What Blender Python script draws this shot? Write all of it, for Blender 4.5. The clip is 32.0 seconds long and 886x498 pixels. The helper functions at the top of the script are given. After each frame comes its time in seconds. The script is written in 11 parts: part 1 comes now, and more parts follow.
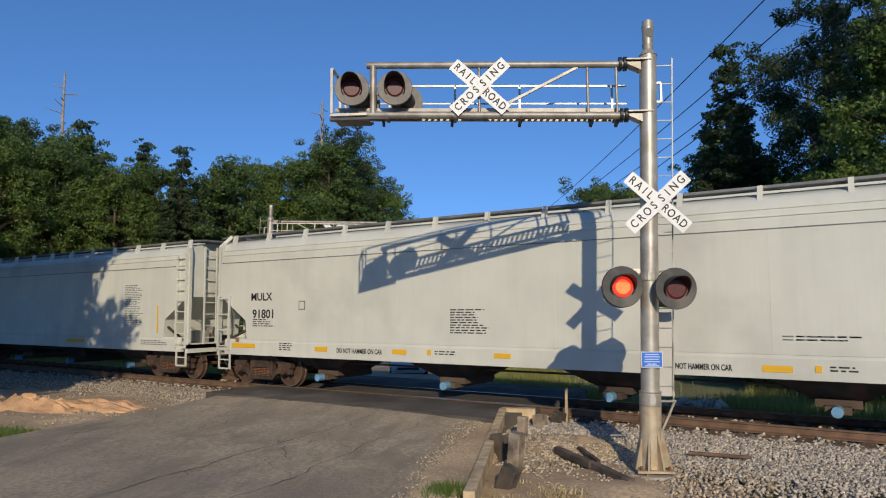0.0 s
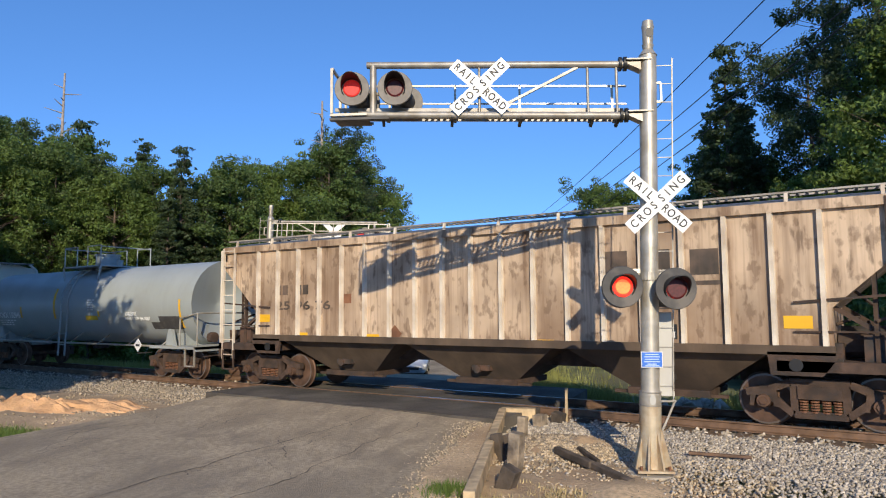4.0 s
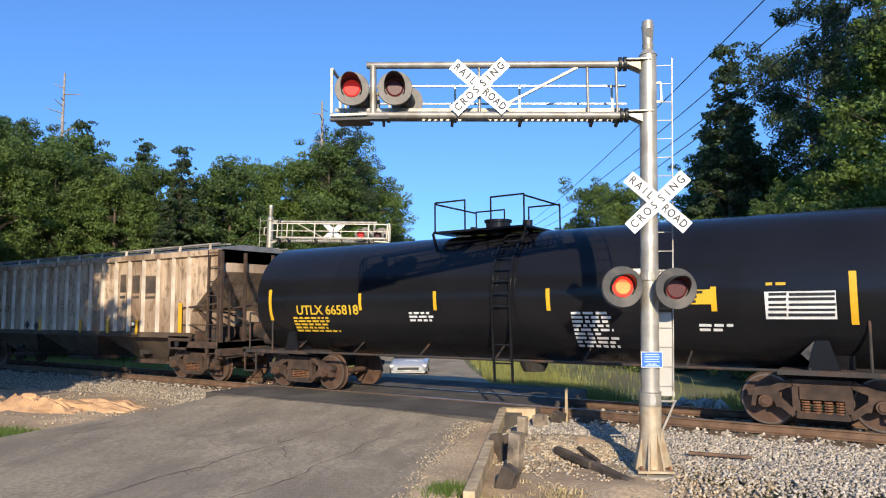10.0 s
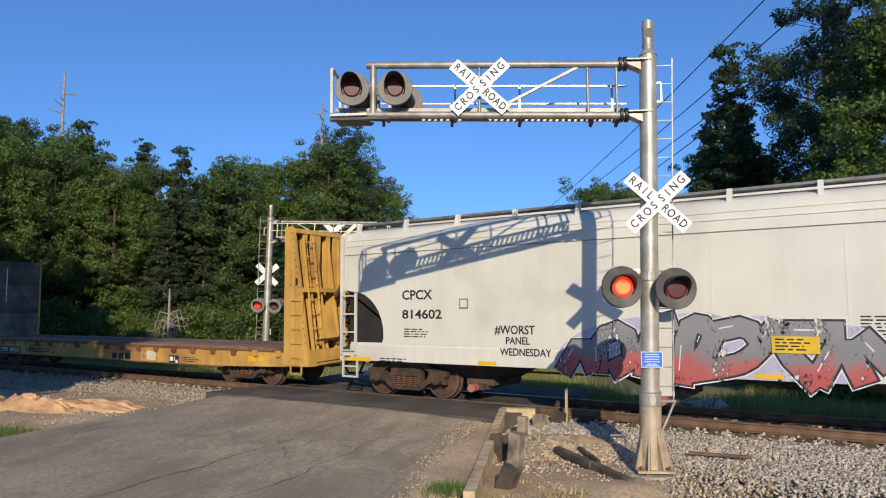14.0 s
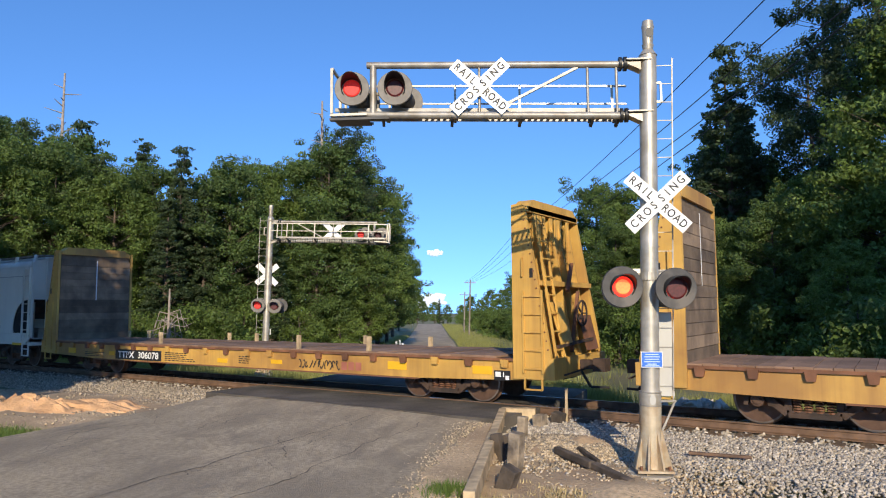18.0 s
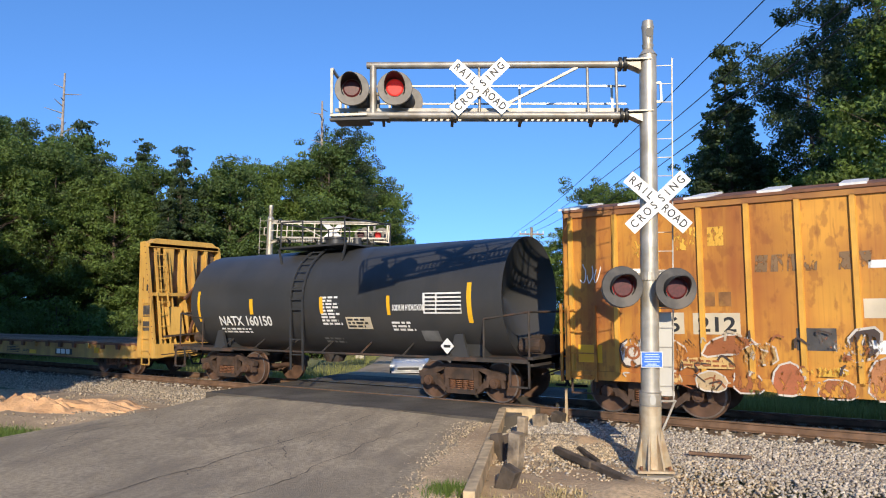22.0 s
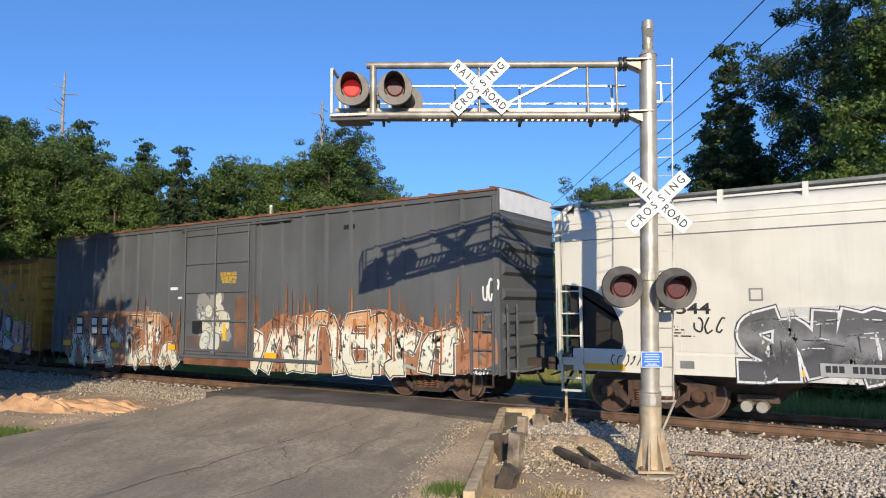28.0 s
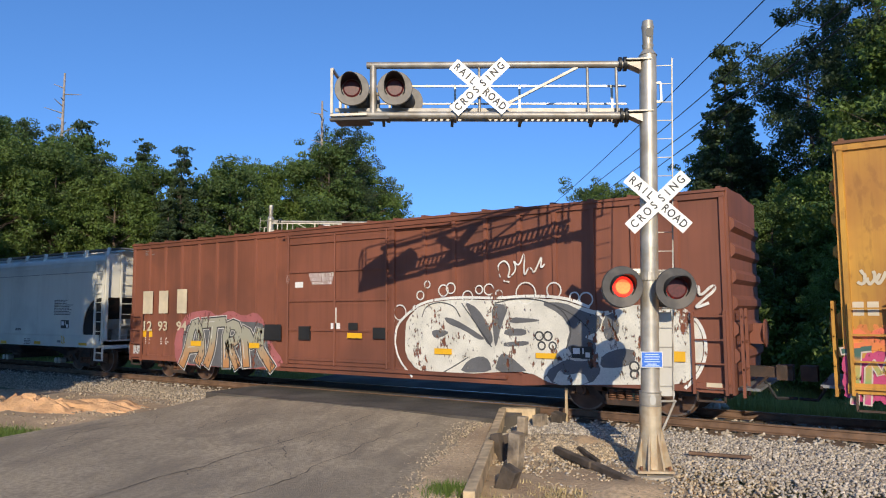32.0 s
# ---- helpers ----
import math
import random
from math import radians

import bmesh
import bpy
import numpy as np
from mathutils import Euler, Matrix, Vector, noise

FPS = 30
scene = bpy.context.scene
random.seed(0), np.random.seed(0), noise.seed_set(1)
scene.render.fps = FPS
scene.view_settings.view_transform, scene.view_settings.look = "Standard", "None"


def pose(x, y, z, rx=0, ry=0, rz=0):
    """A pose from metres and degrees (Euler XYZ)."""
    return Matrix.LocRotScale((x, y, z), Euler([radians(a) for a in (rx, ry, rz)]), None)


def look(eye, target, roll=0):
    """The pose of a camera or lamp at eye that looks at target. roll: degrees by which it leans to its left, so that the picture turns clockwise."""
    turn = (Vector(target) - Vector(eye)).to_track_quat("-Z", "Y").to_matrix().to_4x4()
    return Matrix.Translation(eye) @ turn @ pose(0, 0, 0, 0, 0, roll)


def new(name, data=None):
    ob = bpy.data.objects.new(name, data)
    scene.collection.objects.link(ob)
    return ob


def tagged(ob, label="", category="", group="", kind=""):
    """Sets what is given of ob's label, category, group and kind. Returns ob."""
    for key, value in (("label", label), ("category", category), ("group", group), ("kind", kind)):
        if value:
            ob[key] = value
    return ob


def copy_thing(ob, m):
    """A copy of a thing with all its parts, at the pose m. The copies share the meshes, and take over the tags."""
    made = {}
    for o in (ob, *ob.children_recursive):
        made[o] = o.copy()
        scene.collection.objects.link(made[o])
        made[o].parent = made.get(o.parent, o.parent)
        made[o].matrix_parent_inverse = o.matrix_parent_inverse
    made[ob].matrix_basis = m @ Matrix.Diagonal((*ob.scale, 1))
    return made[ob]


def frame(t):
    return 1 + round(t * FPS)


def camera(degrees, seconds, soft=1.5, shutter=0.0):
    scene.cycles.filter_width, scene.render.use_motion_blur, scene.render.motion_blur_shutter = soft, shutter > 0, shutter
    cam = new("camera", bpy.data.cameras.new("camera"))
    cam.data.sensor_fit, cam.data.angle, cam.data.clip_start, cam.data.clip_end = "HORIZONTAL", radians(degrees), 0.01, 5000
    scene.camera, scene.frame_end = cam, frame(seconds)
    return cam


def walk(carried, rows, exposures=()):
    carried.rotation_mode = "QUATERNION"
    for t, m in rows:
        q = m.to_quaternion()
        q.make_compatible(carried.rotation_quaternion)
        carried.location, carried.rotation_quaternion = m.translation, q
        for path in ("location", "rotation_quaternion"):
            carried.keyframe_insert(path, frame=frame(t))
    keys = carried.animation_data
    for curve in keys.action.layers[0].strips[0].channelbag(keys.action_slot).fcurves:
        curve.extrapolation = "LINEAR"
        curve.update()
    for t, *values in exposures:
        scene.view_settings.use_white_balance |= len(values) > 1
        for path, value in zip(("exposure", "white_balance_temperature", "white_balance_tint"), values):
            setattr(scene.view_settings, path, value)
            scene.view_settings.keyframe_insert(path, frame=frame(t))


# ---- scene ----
SECONDS = 32.0
cam = camera(65.72, SECONDS, soft=1.1)
EYE = Vector((0.0, -14.659, 2.139))
AHEAD = Vector((-0.54866, 0.83153, 0.08678))
walk(cam, [(0.0, look(EYE, EYE + AHEAD * 10, -0.41)), (SECONDS, look(EYE, EYE + AHEAD * 10, -0.41))],
     exposures=[(0.0, -0.46), (1.0, -0.5), (2.0, -0.33), (3.0, -0.02), (6.0, 0.1), (9.0, 0.1), (10.0, 0.35), (11.0, 0.42), (12.0, 0.4), (13.0, 0.2), (14.0, -0.1), (17.0, 0.1), (19.0, 0.2), (22.0, 0.22), (25.0, 0.02), (28.0, 0.15), (29.0, -0.2), (30.0, -0.42), (31.0, -0.1), (SECONDS, 0.0)])

# ---- sky and sun ----
SUN_ELEVATION, SUN_AZIMUTH = radians(21.5), radians(-53.5)
world = bpy.data.worlds.new("sky")
scene.world = world
world.use_nodes = True
sky = world.node_tree.nodes.new("ShaderNodeTexSky")
sky.sky_type = "NISHITA"
sky.sun_disc = False
sky.sun_elevation = SUN_ELEVATION
sky.sun_rotation = radians(90) - SUN_AZIMUTH
sky.air_density, sky.dust_density, sky.ozone_density = 1.0, 0.0, 4.0
sky.altitude = 1500
sky_dir = world.node_tree.nodes.new("ShaderNodeTexCoord")
lift = world.node_tree.nodes.new("ShaderNodeVectorMath")
lift.inputs[1].default_value = (0, 0, 0.165)
world.node_tree.links.new(sky_dir.outputs["Generated"], lift.inputs[0])
unit = world.node_tree.nodes.new("ShaderNodeVectorMath")
unit.operation = "NORMALIZE"
world.node_tree.links.new(lift.outputs[0], unit.inputs[0])
world.node_tree.links.new(unit.outputs[0], sky.inputs["Vector"])
clear = world.node_tree.nodes.new("ShaderNodeHueSaturation")
clear.inputs["Saturation"].default_value = 1.13
clear.inputs["Hue"].default_value = 0.5045
clear.inputs["Value"].default_value = 1.56
world.node_tree.links.new(sky.outputs[0], clear.inputs["Color"])
world.node_tree.links.new(clear.outputs[0], world.node_tree.nodes["Background"].inputs[0])
world.node_tree.nodes["Background"].inputs[1].default_value = 0.15
sun_light = bpy.data.lights.new("sun", "SUN")
sun_light.energy, sun_light.angle, sun_light.color = 4.45, radians(0.5), (1.0, 0.87, 0.665)
sun = new("sun", sun_light)
sun_way = Vector((math.cos(SUN_ELEVATION) * math.cos(SUN_AZIMUTH), math.cos(SUN_ELEVATION) * math.sin(SUN_AZIMUTH), math.sin(SUN_ELEVATION)))
sun.matrix_world = look(sun_way * 60, (0, 0, 0))


# ---- materials ----
def mat(name, col, rough=0.6, metal=0.0, var=0.15, scale=2.0, dirt=None, amount=0.0, streak=0.0, bump=0.0, bump_scale=30.0,
        glow=None, rnd=0.0, island=0.0, grain=0.0, low=0.0, dark=0.55):
    """A procedural surface. var: large blotches; dirt, amount, streak: a second colour in patches and in runs down the side; grain: fine specks; rnd, island: piece to piece."""
    m = bpy.data.materials.new(name)
    m.use_nodes = True
    nt = m.node_tree
    b = nt.nodes["Principled BSDF"]
    N, L = nt.nodes.new, nt.links.new
    b.inputs["Roughness"].default_value = rough
    b.inputs["Metallic"].default_value = metal
    tc = N("ShaderNodeTexCoord").outputs["Object"]

    def noise_at(sc, detail=4.0, vec=None, stretch=None):
        n = N("ShaderNodeTexNoise")
        n.inputs["Scale"].default_value, n.inputs["Detail"].default_value = sc, detail
        if stretch:
            mp = N("ShaderNodeMapping")
            mp.inputs["Scale"].default_value = stretch
            L(tc, mp.inputs["Vector"])
            L(mp.outputs[0], n.inputs["Vector"])
        else:
            L(tc, n.inputs["Vector"])
        return n.outputs["Fac"]

    def ramp(fac, a, z):
        r = N("ShaderNodeMapRange")
        r.inputs["From Min"].default_value, r.inputs["From Max"].default_value = a, z
        L(fac, r.inputs["Value"])
        return r.outputs[0]

    def mix(fac, a, z, mode="MIX"):
        x = N("ShaderNodeMix")
        x.data_type, x.blend_type = "RGBA", mode
        for sock, val in ((x.inputs[0], fac), (x.inputs[6], a), (x.inputs[7], z)):
            if hasattr(val, "is_linked"):
                L(val, sock)
            else:
                sock.default_value = val
        return x.outputs[2]

    def scaled(fac, k):
        x = N("ShaderNodeMath")
        x.operation = "MULTIPLY"
        L(fac, x.inputs[0])
        x.inputs[1].default_value = k
        return x.outputs[0]

    c4 = (*col, 1)
    dk = tuple(c * (1 - var * 1.6) for c in col)
    lt = tuple(min(1, c * (1 + var)) for c in col)
    out = mix(ramp(noise_at(scale), 0.3, 0.7), (*dk, 1), (*lt, 1)) if var else c4
    if grain:
        out = mix(scaled(ramp(noise_at(scale * 18, 3), 0.42, 0.62), grain), out, (*(c * dark for c in col), 1))
    if dirt:
        if amount:
            out = mix(scaled(ramp(noise_at(scale * 0.7, 8), 0.54 - amount * 0.25, 0.66), min(1, amount + 0.4)), out, (*dirt, 1))
        if streak:
            out = mix(scaled(ramp(noise_at(1.0, 6, None, (3.2, 3.2, 0.28)), 0.5, 0.72), streak), out, (*dirt, 1))
            out = mix(scaled(ramp(noise_at(1.0, 5, None, (19, 19, 0.45)), 0.5, 0.7), streak * 0.42), out, (*dirt, 1))
        if streak > 0.5:
            out = mix(scaled(ramp(noise_at(1.0, 6, None, (7.5, 7.5, 1.7)), 0.60, 0.70), streak * 0.75), out, (*(c * 0.55 for c in dirt), 1))
            out = mix(scaled(ramp(noise_at(0.4, 3), 0.45, 0.65), streak * 0.5), out, (*dirt, 1))
            out = mix(scaled(ramp(noise_at(5.5, 10, None, (1.0, 1.0, 0.6)), 0.55, 0.63), streak * 0.6), out, (*(c * 0.75 for c in dirt), 1))
    for k, node, sock in ((rnd, "ShaderNodeObjectInfo", "Random"), (island, "ShaderNodeNewGeometry", "Random Per Island")):
        if k:
            v = ramp(N(node).outputs[sock], 0, 1)
            v2 = N("ShaderNodeMapRange")
            L(v, v2.inputs["Value"])
            v2.inputs["To Min"].default_value, v2.inputs["To Max"].default_value = 1 - k, 1 + k
            hsv = N("ShaderNodeHueSaturation")
            L(out if hasattr(out, "is_linked") else mix(0.0, c4, c4), hsv.inputs["Color"])
            L(v2.outputs[0], hsv.inputs["Value"])
            out = hsv.outputs[0]
    if hasattr(out, "is_linked"):
        L(out, b.inputs["Base Color"])
    else:
        b.inputs["Base Color"].default_value = out
    if bump:
        bp = N("ShaderNodeBump")
        bp.inputs["Strength"].default_value, bp.inputs["Distance"].default_value = bump, 0.02
        L(noise_at(bump_scale, 5), bp.inputs["Height"])
        L(bp.outputs[0], b.inputs["Normal"])
    if glow:
        b.inputs["Emission Color"].default_value = (*glow[:3], 1)
        b.inputs["Emission Strength"].default_value = glow[3]
    return m


def leaf_mat(name, col, k=0.35):
    m = mat(name, col, 0.55, var=0.25, scale=0.5, island=k)
    b = m.node_tree.nodes["Principled BSDF"]
    b.inputs["Specular IOR Level"].default_value = 0.3
    # light shines through the leaves
    nt = m.node_tree
    thin, both = nt.nodes.new("ShaderNodeBsdfTranslucent"), nt.nodes.new("ShaderNodeMixShader")
    thin.inputs["Color"].default_value = (min(1, col[0] * 2.2), min(1, col[1] * 2.1), col[2] * 1.5, 1)
    both.inputs[0].default_value = 0.22
    nt.links.new(b.outputs[0], both.inputs[1])
    nt.links.new(thin.outputs[0], both.inputs[2])
    nt.links.new(both.outputs[0], nt.nodes["Material Output"].inputs["Surface"])
    return m


RUST = (0.16, 0.075, 0.04)
SOOT = (0.035, 0.03, 0.027)
M_asphalt = mat("asphalt_worn", (0.455, 0.358, 0.235), 0.9, var=0.16, scale=0.7, grain=0.6, bump=0.8, bump_scale=55)


def weather_road(m, heading, dark, pale):
    """Old asphalt: oily bands and worn patches drawn out along the way the traffic goes, with fine speckle."""
    nt = m.node_tree
    N, L = nt.nodes.new, nt.links.new
    b = nt.nodes["Principled BSDF"]
    out = b.inputs["Base Color"].links[0].from_socket
    tc = N("ShaderNodeTexCoord").outputs["Object"]
    for scale, size, detail, lo, hi, k, colour in (
            ((1.0, 0.22, 1), 0.75, 5, 0.50, 0.66, 0.70, dark), ((1.0, 0.5, 1), 1.9, 6, 0.53, 0.68, 0.60, dark), ((1.0, 0.35, 1), 0.5, 6, 0.52, 0.70, 0.45, pale),
            ((1.0, 0.12, 1), 5.0, 4, 0.56, 0.68, 0.35, dark), ((1, 1, 1), 26.0, 2, 0.55, 0.66, 0.55, dark), ((1, 1, 1), 42.0, 2, 0.60, 0.68, 0.45, pale)):
        mp, n, r, x = N("ShaderNodeMapping"), N("ShaderNodeTexNoise"), N("ShaderNodeMapRange"), N("ShaderNodeMix")
        mp.vector_type = "TEXTURE"
        mp.inputs["Rotation"].default_value = (0, 0, heading)
        mp.inputs["Scale"].default_value = (1 / scale[0], 1 / scale[1], 1)
        n.inputs["Scale"].default_value, n.inputs["Detail"].default_value, n.inputs["Distortion"].default_value = size, detail, 0.6
        L(tc, mp.inputs["Vector"])
        L(mp.outputs[0], n.inputs["Vector"])
        r.inputs["From Min"].default_value, r.inputs["From Max"].default_value, r.inputs["To Max"].default_value = lo, hi, k
        L(n.outputs["Fac"], r.inputs["Value"])
        x.data_type = "RGBA"
        L(r.outputs[0], x.inputs[0])
        L(out, x.inputs[6])
        x.inputs[7].default_value = (*colour, 1)
        out = x.outputs[2]
    L(out, b.inputs["Base Color"])
    return m


weather_road(M_asphalt, radians(23), (0.235, 0.187, 0.13), (0.56, 0.44, 0.285))
M_asphalt_new = mat("asphalt_fresh", (0.100, 0.084, 0.068), 0.92, var=0.25, scale=1.0, grain=0.4, dirt=(0.19, 0.165, 0.13), amount=0.22, bump=0.6, bump_scale=70)
M_crack = mat("tar_crack", (0.13, 0.108, 0.082), 0.9, var=0.3, scale=3)
M_soil = mat("soil", (0.60, 0.43, 0.255), 0.95, var=0.28, scale=0.9, grain=0.55, dirt=(0.36, 0.245, 0.145), amount=0.42, bump=1.0, bump_scale=18)
M_sand = mat("orange_sand", (0.80, 0.46, 0.225), 0.95, var=0.16, scale=1.6, grain=0.3, dirt=(0.36, 0.2, 0.1), amount=0.22, bump=1.0, bump_scale=14, dark=0.7)
M_ballast = mat("ballast_bed", (0.47, 0.40, 0.315), 0.95, var=0.2, scale=6, grain=0.6, bump=1.0, bump_scale=24)
M_stone = mat("ballast_stone", (0.47, 0.405, 0.325), 0.9, var=0.15, scale=9, island=0.40)
M_stone_tan = mat("dusty_ballast_stone", (0.37, 0.30, 0.215), 0.9, var=0.18, scale=9, island=0.42)
M_clod = mat("soil_clod", (0.46, 0.36, 0.24), 0.95, var=0.2, scale=8, island=0.45)
M_rotten = mat("rotten_dark_wood", (0.085, 0.065, 0.048), 0.95, var=0.3, scale=4, dirt=(0.16, 0.12, 0.09), amount=0.3, bump=0.8, bump_scale=18)
# near-black colour that stands in for shade inside the hopper end bays
M_bay_shade = mat("end_bay_shade", (0.02, 0.018, 0.016), 0.9, var=0.2)
M_rail = mat("rail_rust", (0.20, 0.12, 0.075), 0.75, 0.3, var=0.25, scale=4, bump=0.3)
M_railhead = mat("rail_head", (0.42, 0.38, 0.34), 0.3, 0.9, var=0.15, scale=3)
M_tie = mat("tie_wood", (0.17, 0.115, 0.075), 0.9, var=0.3, scale=3, rnd=0.25, bump=0.7, bump_scale=20)
M_timber = mat("weathered_timber", (0.58, 0.43, 0.25), 0.9, var=0.25, scale=4, dirt=(0.22, 0.16, 0.1), amount=0.18, streak=0.2, bump=0.6, bump_scale=18)
M_timber_grey = mat("grey_timber", (0.38, 0.30, 0.21), 0.9, var=0.3, scale=5, dirt=(0.07, 0.055, 0.045), amount=0.45, bump=0.7, bump_scale=22)
M_galv = mat("galvanised_steel", (0.52, 0.475, 0.395), 0.45, 0.5, var=0.15, scale=5, dirt=(0.36, 0.29, 0.2), amount=0.12, streak=0.15)
M_pipe = mat("weathered_galvanised_pipe", (0.37, 0.345, 0.305), 0.5, 0.4, var=0.18, scale=5, dirt=(0.22, 0.18, 0.13), amount=0.2, streak=0.15)
M_galv_base = mat("stained_steel", (0.56, 0.47, 0.33), 0.55, 0.35, var=0.15, scale=5, dirt=(0.35, 0.2, 0.09), amount=0.35, streak=0.4)
M_white = mat("white_paint", (0.80, 0.79, 0.76), 0.45, var=0.05, scale=3, dirt=(0.5, 0.46, 0.4), amount=0.08)
M_black = mat("black_paint", (0.022, 0.021, 0.02), 0.5, var=0.2, scale=3)
M_letter = mat("black_lettering", (0.025, 0.025, 0.027), 0.6, var=0.1)
M_letter2 = mat("worn_lettering", (0.075, 0.058, 0.045), 0.7, var=0.25, scale=2, dirt=(0.2, 0.13, 0.09), amount=0.2, streak=0.3)
M_rust_letter = mat("faded_brown_lettering", (0.24, 0.11, 0.035), 0.7, var=0.25, scale=4, dirt=(0.5, 0.24, 0.05), amount=0.5)
M_logo = mat("faded_black_logo", (0.13, 0.085, 0.04), 0.65, var=0.2, scale=1.5, dirt=(0.26, 0.14, 0.05), amount=0.25)
M_pale_patch = mat("pale_repaint", (0.50, 0.44, 0.39), 0.7, var=0.15, scale=0.8, dirt=(0.25, 0.17, 0.12), amount=0.25, streak=0.5)
M_pale_patch2 = mat("pale_repaint_faint", (0.40, 0.31, 0.25), 0.7, var=0.15, scale=0.8, dirt=(0.2, 0.12, 0.08), amount=0.3, streak=0.5)
M_rust_fade = mat("rust_bloom", (0.20, 0.10, 0.055), 0.8, var=0.3, scale=1.5, dirt=(0.09, 0.08, 0.075), amount=0.5)
M_roofwalk2 = mat("grey_panel", (0.36, 0.36, 0.35), 0.6, var=0.1)
M_door_grey = mat("dark_grey_door", (0.075, 0.068, 0.062), 0.65, var=0.15, scale=0.8, dirt=(0.15, 0.09, 0.06), amount=0.15)
M_disc = mat("signal_backing", (0.062, 0.058, 0.055), 0.6, var=0.2, scale=4, dirt=(0.18, 0.15, 0.12), amount=0.15)
M_disc_grey = mat("weathered_signal_backing", (0.21, 0.19, 0.165), 0.6, var=0.2, scale=4, dirt=(0.12, 0.1, 0.08), amount=0.25)
M_lens_dark = mat("unlit_lens", (0.085, 0.007, 0.008), 0.5, var=0.25, scale=30)
M_lens_lit = mat("lit_lens", (0.8, 0.04, 0.02), 0.75, var=0.2, scale=30, glow=(1.0, 0.035, 0.02, 1.0))
M_lens_hot = mat("lit_lens_core", (0.9, 0.22, 0.04), 0.3, var=0.2, scale=30, glow=(1.0, 0.115, 0.03, 1.6))
M_lens_dim = mat("lit_lens_of_arm", (0.6, 0.03, 0.02), 0.6, var=0.2, scale=30, glow=(1.0, 0.03, 0.03, 0.2))
mat_pale_blue = mat("pale_blue_print", (0.45, 0.6, 0.85), 0.5, var=0.05)
M_box_pale = mat("pale_grey_box", (0.50, 0.48, 0.43), 0.5, var=0.06, dirt=(0.4, 0.36, 0.3), amount=0.1)
M_sign_blue = mat("blue_sign", (0.03, 0.16, 0.62), 0.4, var=0.06)
M_cable = mat("cable", (0.03, 0.03, 0.03), 0.7, var=0.1)
M_pole_wood = mat("utility_pole_wood", (0.30, 0.25, 0.19), 0.9, var=0.2, scale=3)
M_bark = mat("bark", (0.12, 0.09, 0.065), 0.95, var=0.3, scale=3, bump=0.8, bump_scale=14)
M_dead = mat("dead_wood", (0.36, 0.30, 0.25), 0.9, var=0.2, scale=3)
M_leaf_a = leaf_mat("leaves_oak", (0.084, 0.130, 0.034), 0.36)
M_leaf_b = leaf_mat("leaves_bright", (0.135, 0.192, 0.042), 0.36)
M_leaf_c = leaf_mat("needles_pine", (0.050, 0.076, 0.030), 0.36)
M_leaf_shade = leaf_mat("leaves_shade_tree", (0.05, 0.09, 0.022))
M_leaf_d = leaf_mat("leaves_shrub", (0.110, 0.162, 0.037), 0.36)
M_straw = mat("dry_straw", (0.46, 0.36, 0.18), 0.9, var=0.2, scale=3, island=0.35)
M_grass = leaf_mat("grass_blades", (0.27, 0.27, 0.085), 0.4)
M_ground = mat("grassy_ground", (0.20, 0.20, 0.075), 0.95, var=0.35, scale=0.25, grain=0.5, dirt=(0.20, 0.16, 0.09), amount=0.3, bump=0.6, bump_scale=6)
M_concrete = mat("concrete", (0.42, 0.37, 0.30), 0.9, var=0.15, scale=5, bump=0.4)
M_truck = mat("truck_rust", (0.085, 0.052, 0.036), 0.85, 0.1, var=0.3, scale=4, dirt=SOOT, amount=0.3, bump=0.4)
M_wheel = mat("wheel_steel", (0.15, 0.085, 0.055), 0.7, 0.4, var=0.3, scale=4)
M_tread = mat("wheel_tread", (0.24, 0.19, 0.155), 0.45, 0.6, var=0.15)
M_under = mat("underframe_black", (0.045, 0.038, 0.033), 0.8, var=0.25, scale=3, dirt=RUST, amount=0.2)
M_grey_car = mat("pale_grey_paint", (0.66, 0.65, 0.555), 0.5, var=0.05, scale=0.7, dirt=(0.45, 0.44, 0.38), amount=0.12, streak=0.15)
M_white_car = mat("white_car_paint", (0.70, 0.67, 0.575), 0.5, var=0.05, scale=0.7, dirt=(0.46, 0.43, 0.37), amount=0.10, streak=0.16)
M_roofwalk = mat("roof_walk_steel", (0.24, 0.24, 0.235), 0.6, 0.4, var=0.2, scale=3)
M_tan = mat("weathered_tan_paint", (0.62, 0.46, 0.315), 0.75, var=0.2, scale=0.6, dirt=(0.175, 0.10, 0.056), amount=0.3, streak=0.85)
M_brown_car = mat("weathered_brown_paint", (0.44, 0.285, 0.185), 0.75, var=0.22, scale=0.5, dirt=(0.15, 0.078, 0.043), amount=0.35, streak=0.7)
M_rib_white = mat("weathered_cream_rib", (0.74, 0.65, 0.52), 0.7, var=0.14, scale=1.5, dirt=(0.30, 0.19, 0.12), amount=0.25, streak=0.45)
M_walk_edge = mat("dull_roof_walk_edge", (0.40, 0.36, 0.31), 0.65, 0.2, var=0.2, scale=2, dirt=(0.16, 0.12, 0.09), amount=0.35)
M_hopbot = mat("grimy_hopper_bottom", (0.125, 0.086, 0.056), 0.85, var=0.25, scale=1, dirt=(0.05, 0.035, 0.026), amount=0.4, streak=0.4)
M_tank_grey = mat("grey_tank_paint", (0.36, 0.385, 0.37), 0.4, var=0.05, scale=0.6, dirt=(0.24, 0.23, 0.21), amount=0.12, streak=0.15)
M_tank_black = mat("black_tank_paint", (0.013, 0.013, 0.015), 0.22, var=0.15, scale=0.6)
M_tank_black.node_tree.nodes["Principled BSDF"].inputs["Specular IOR Level"].default_value = 0.28
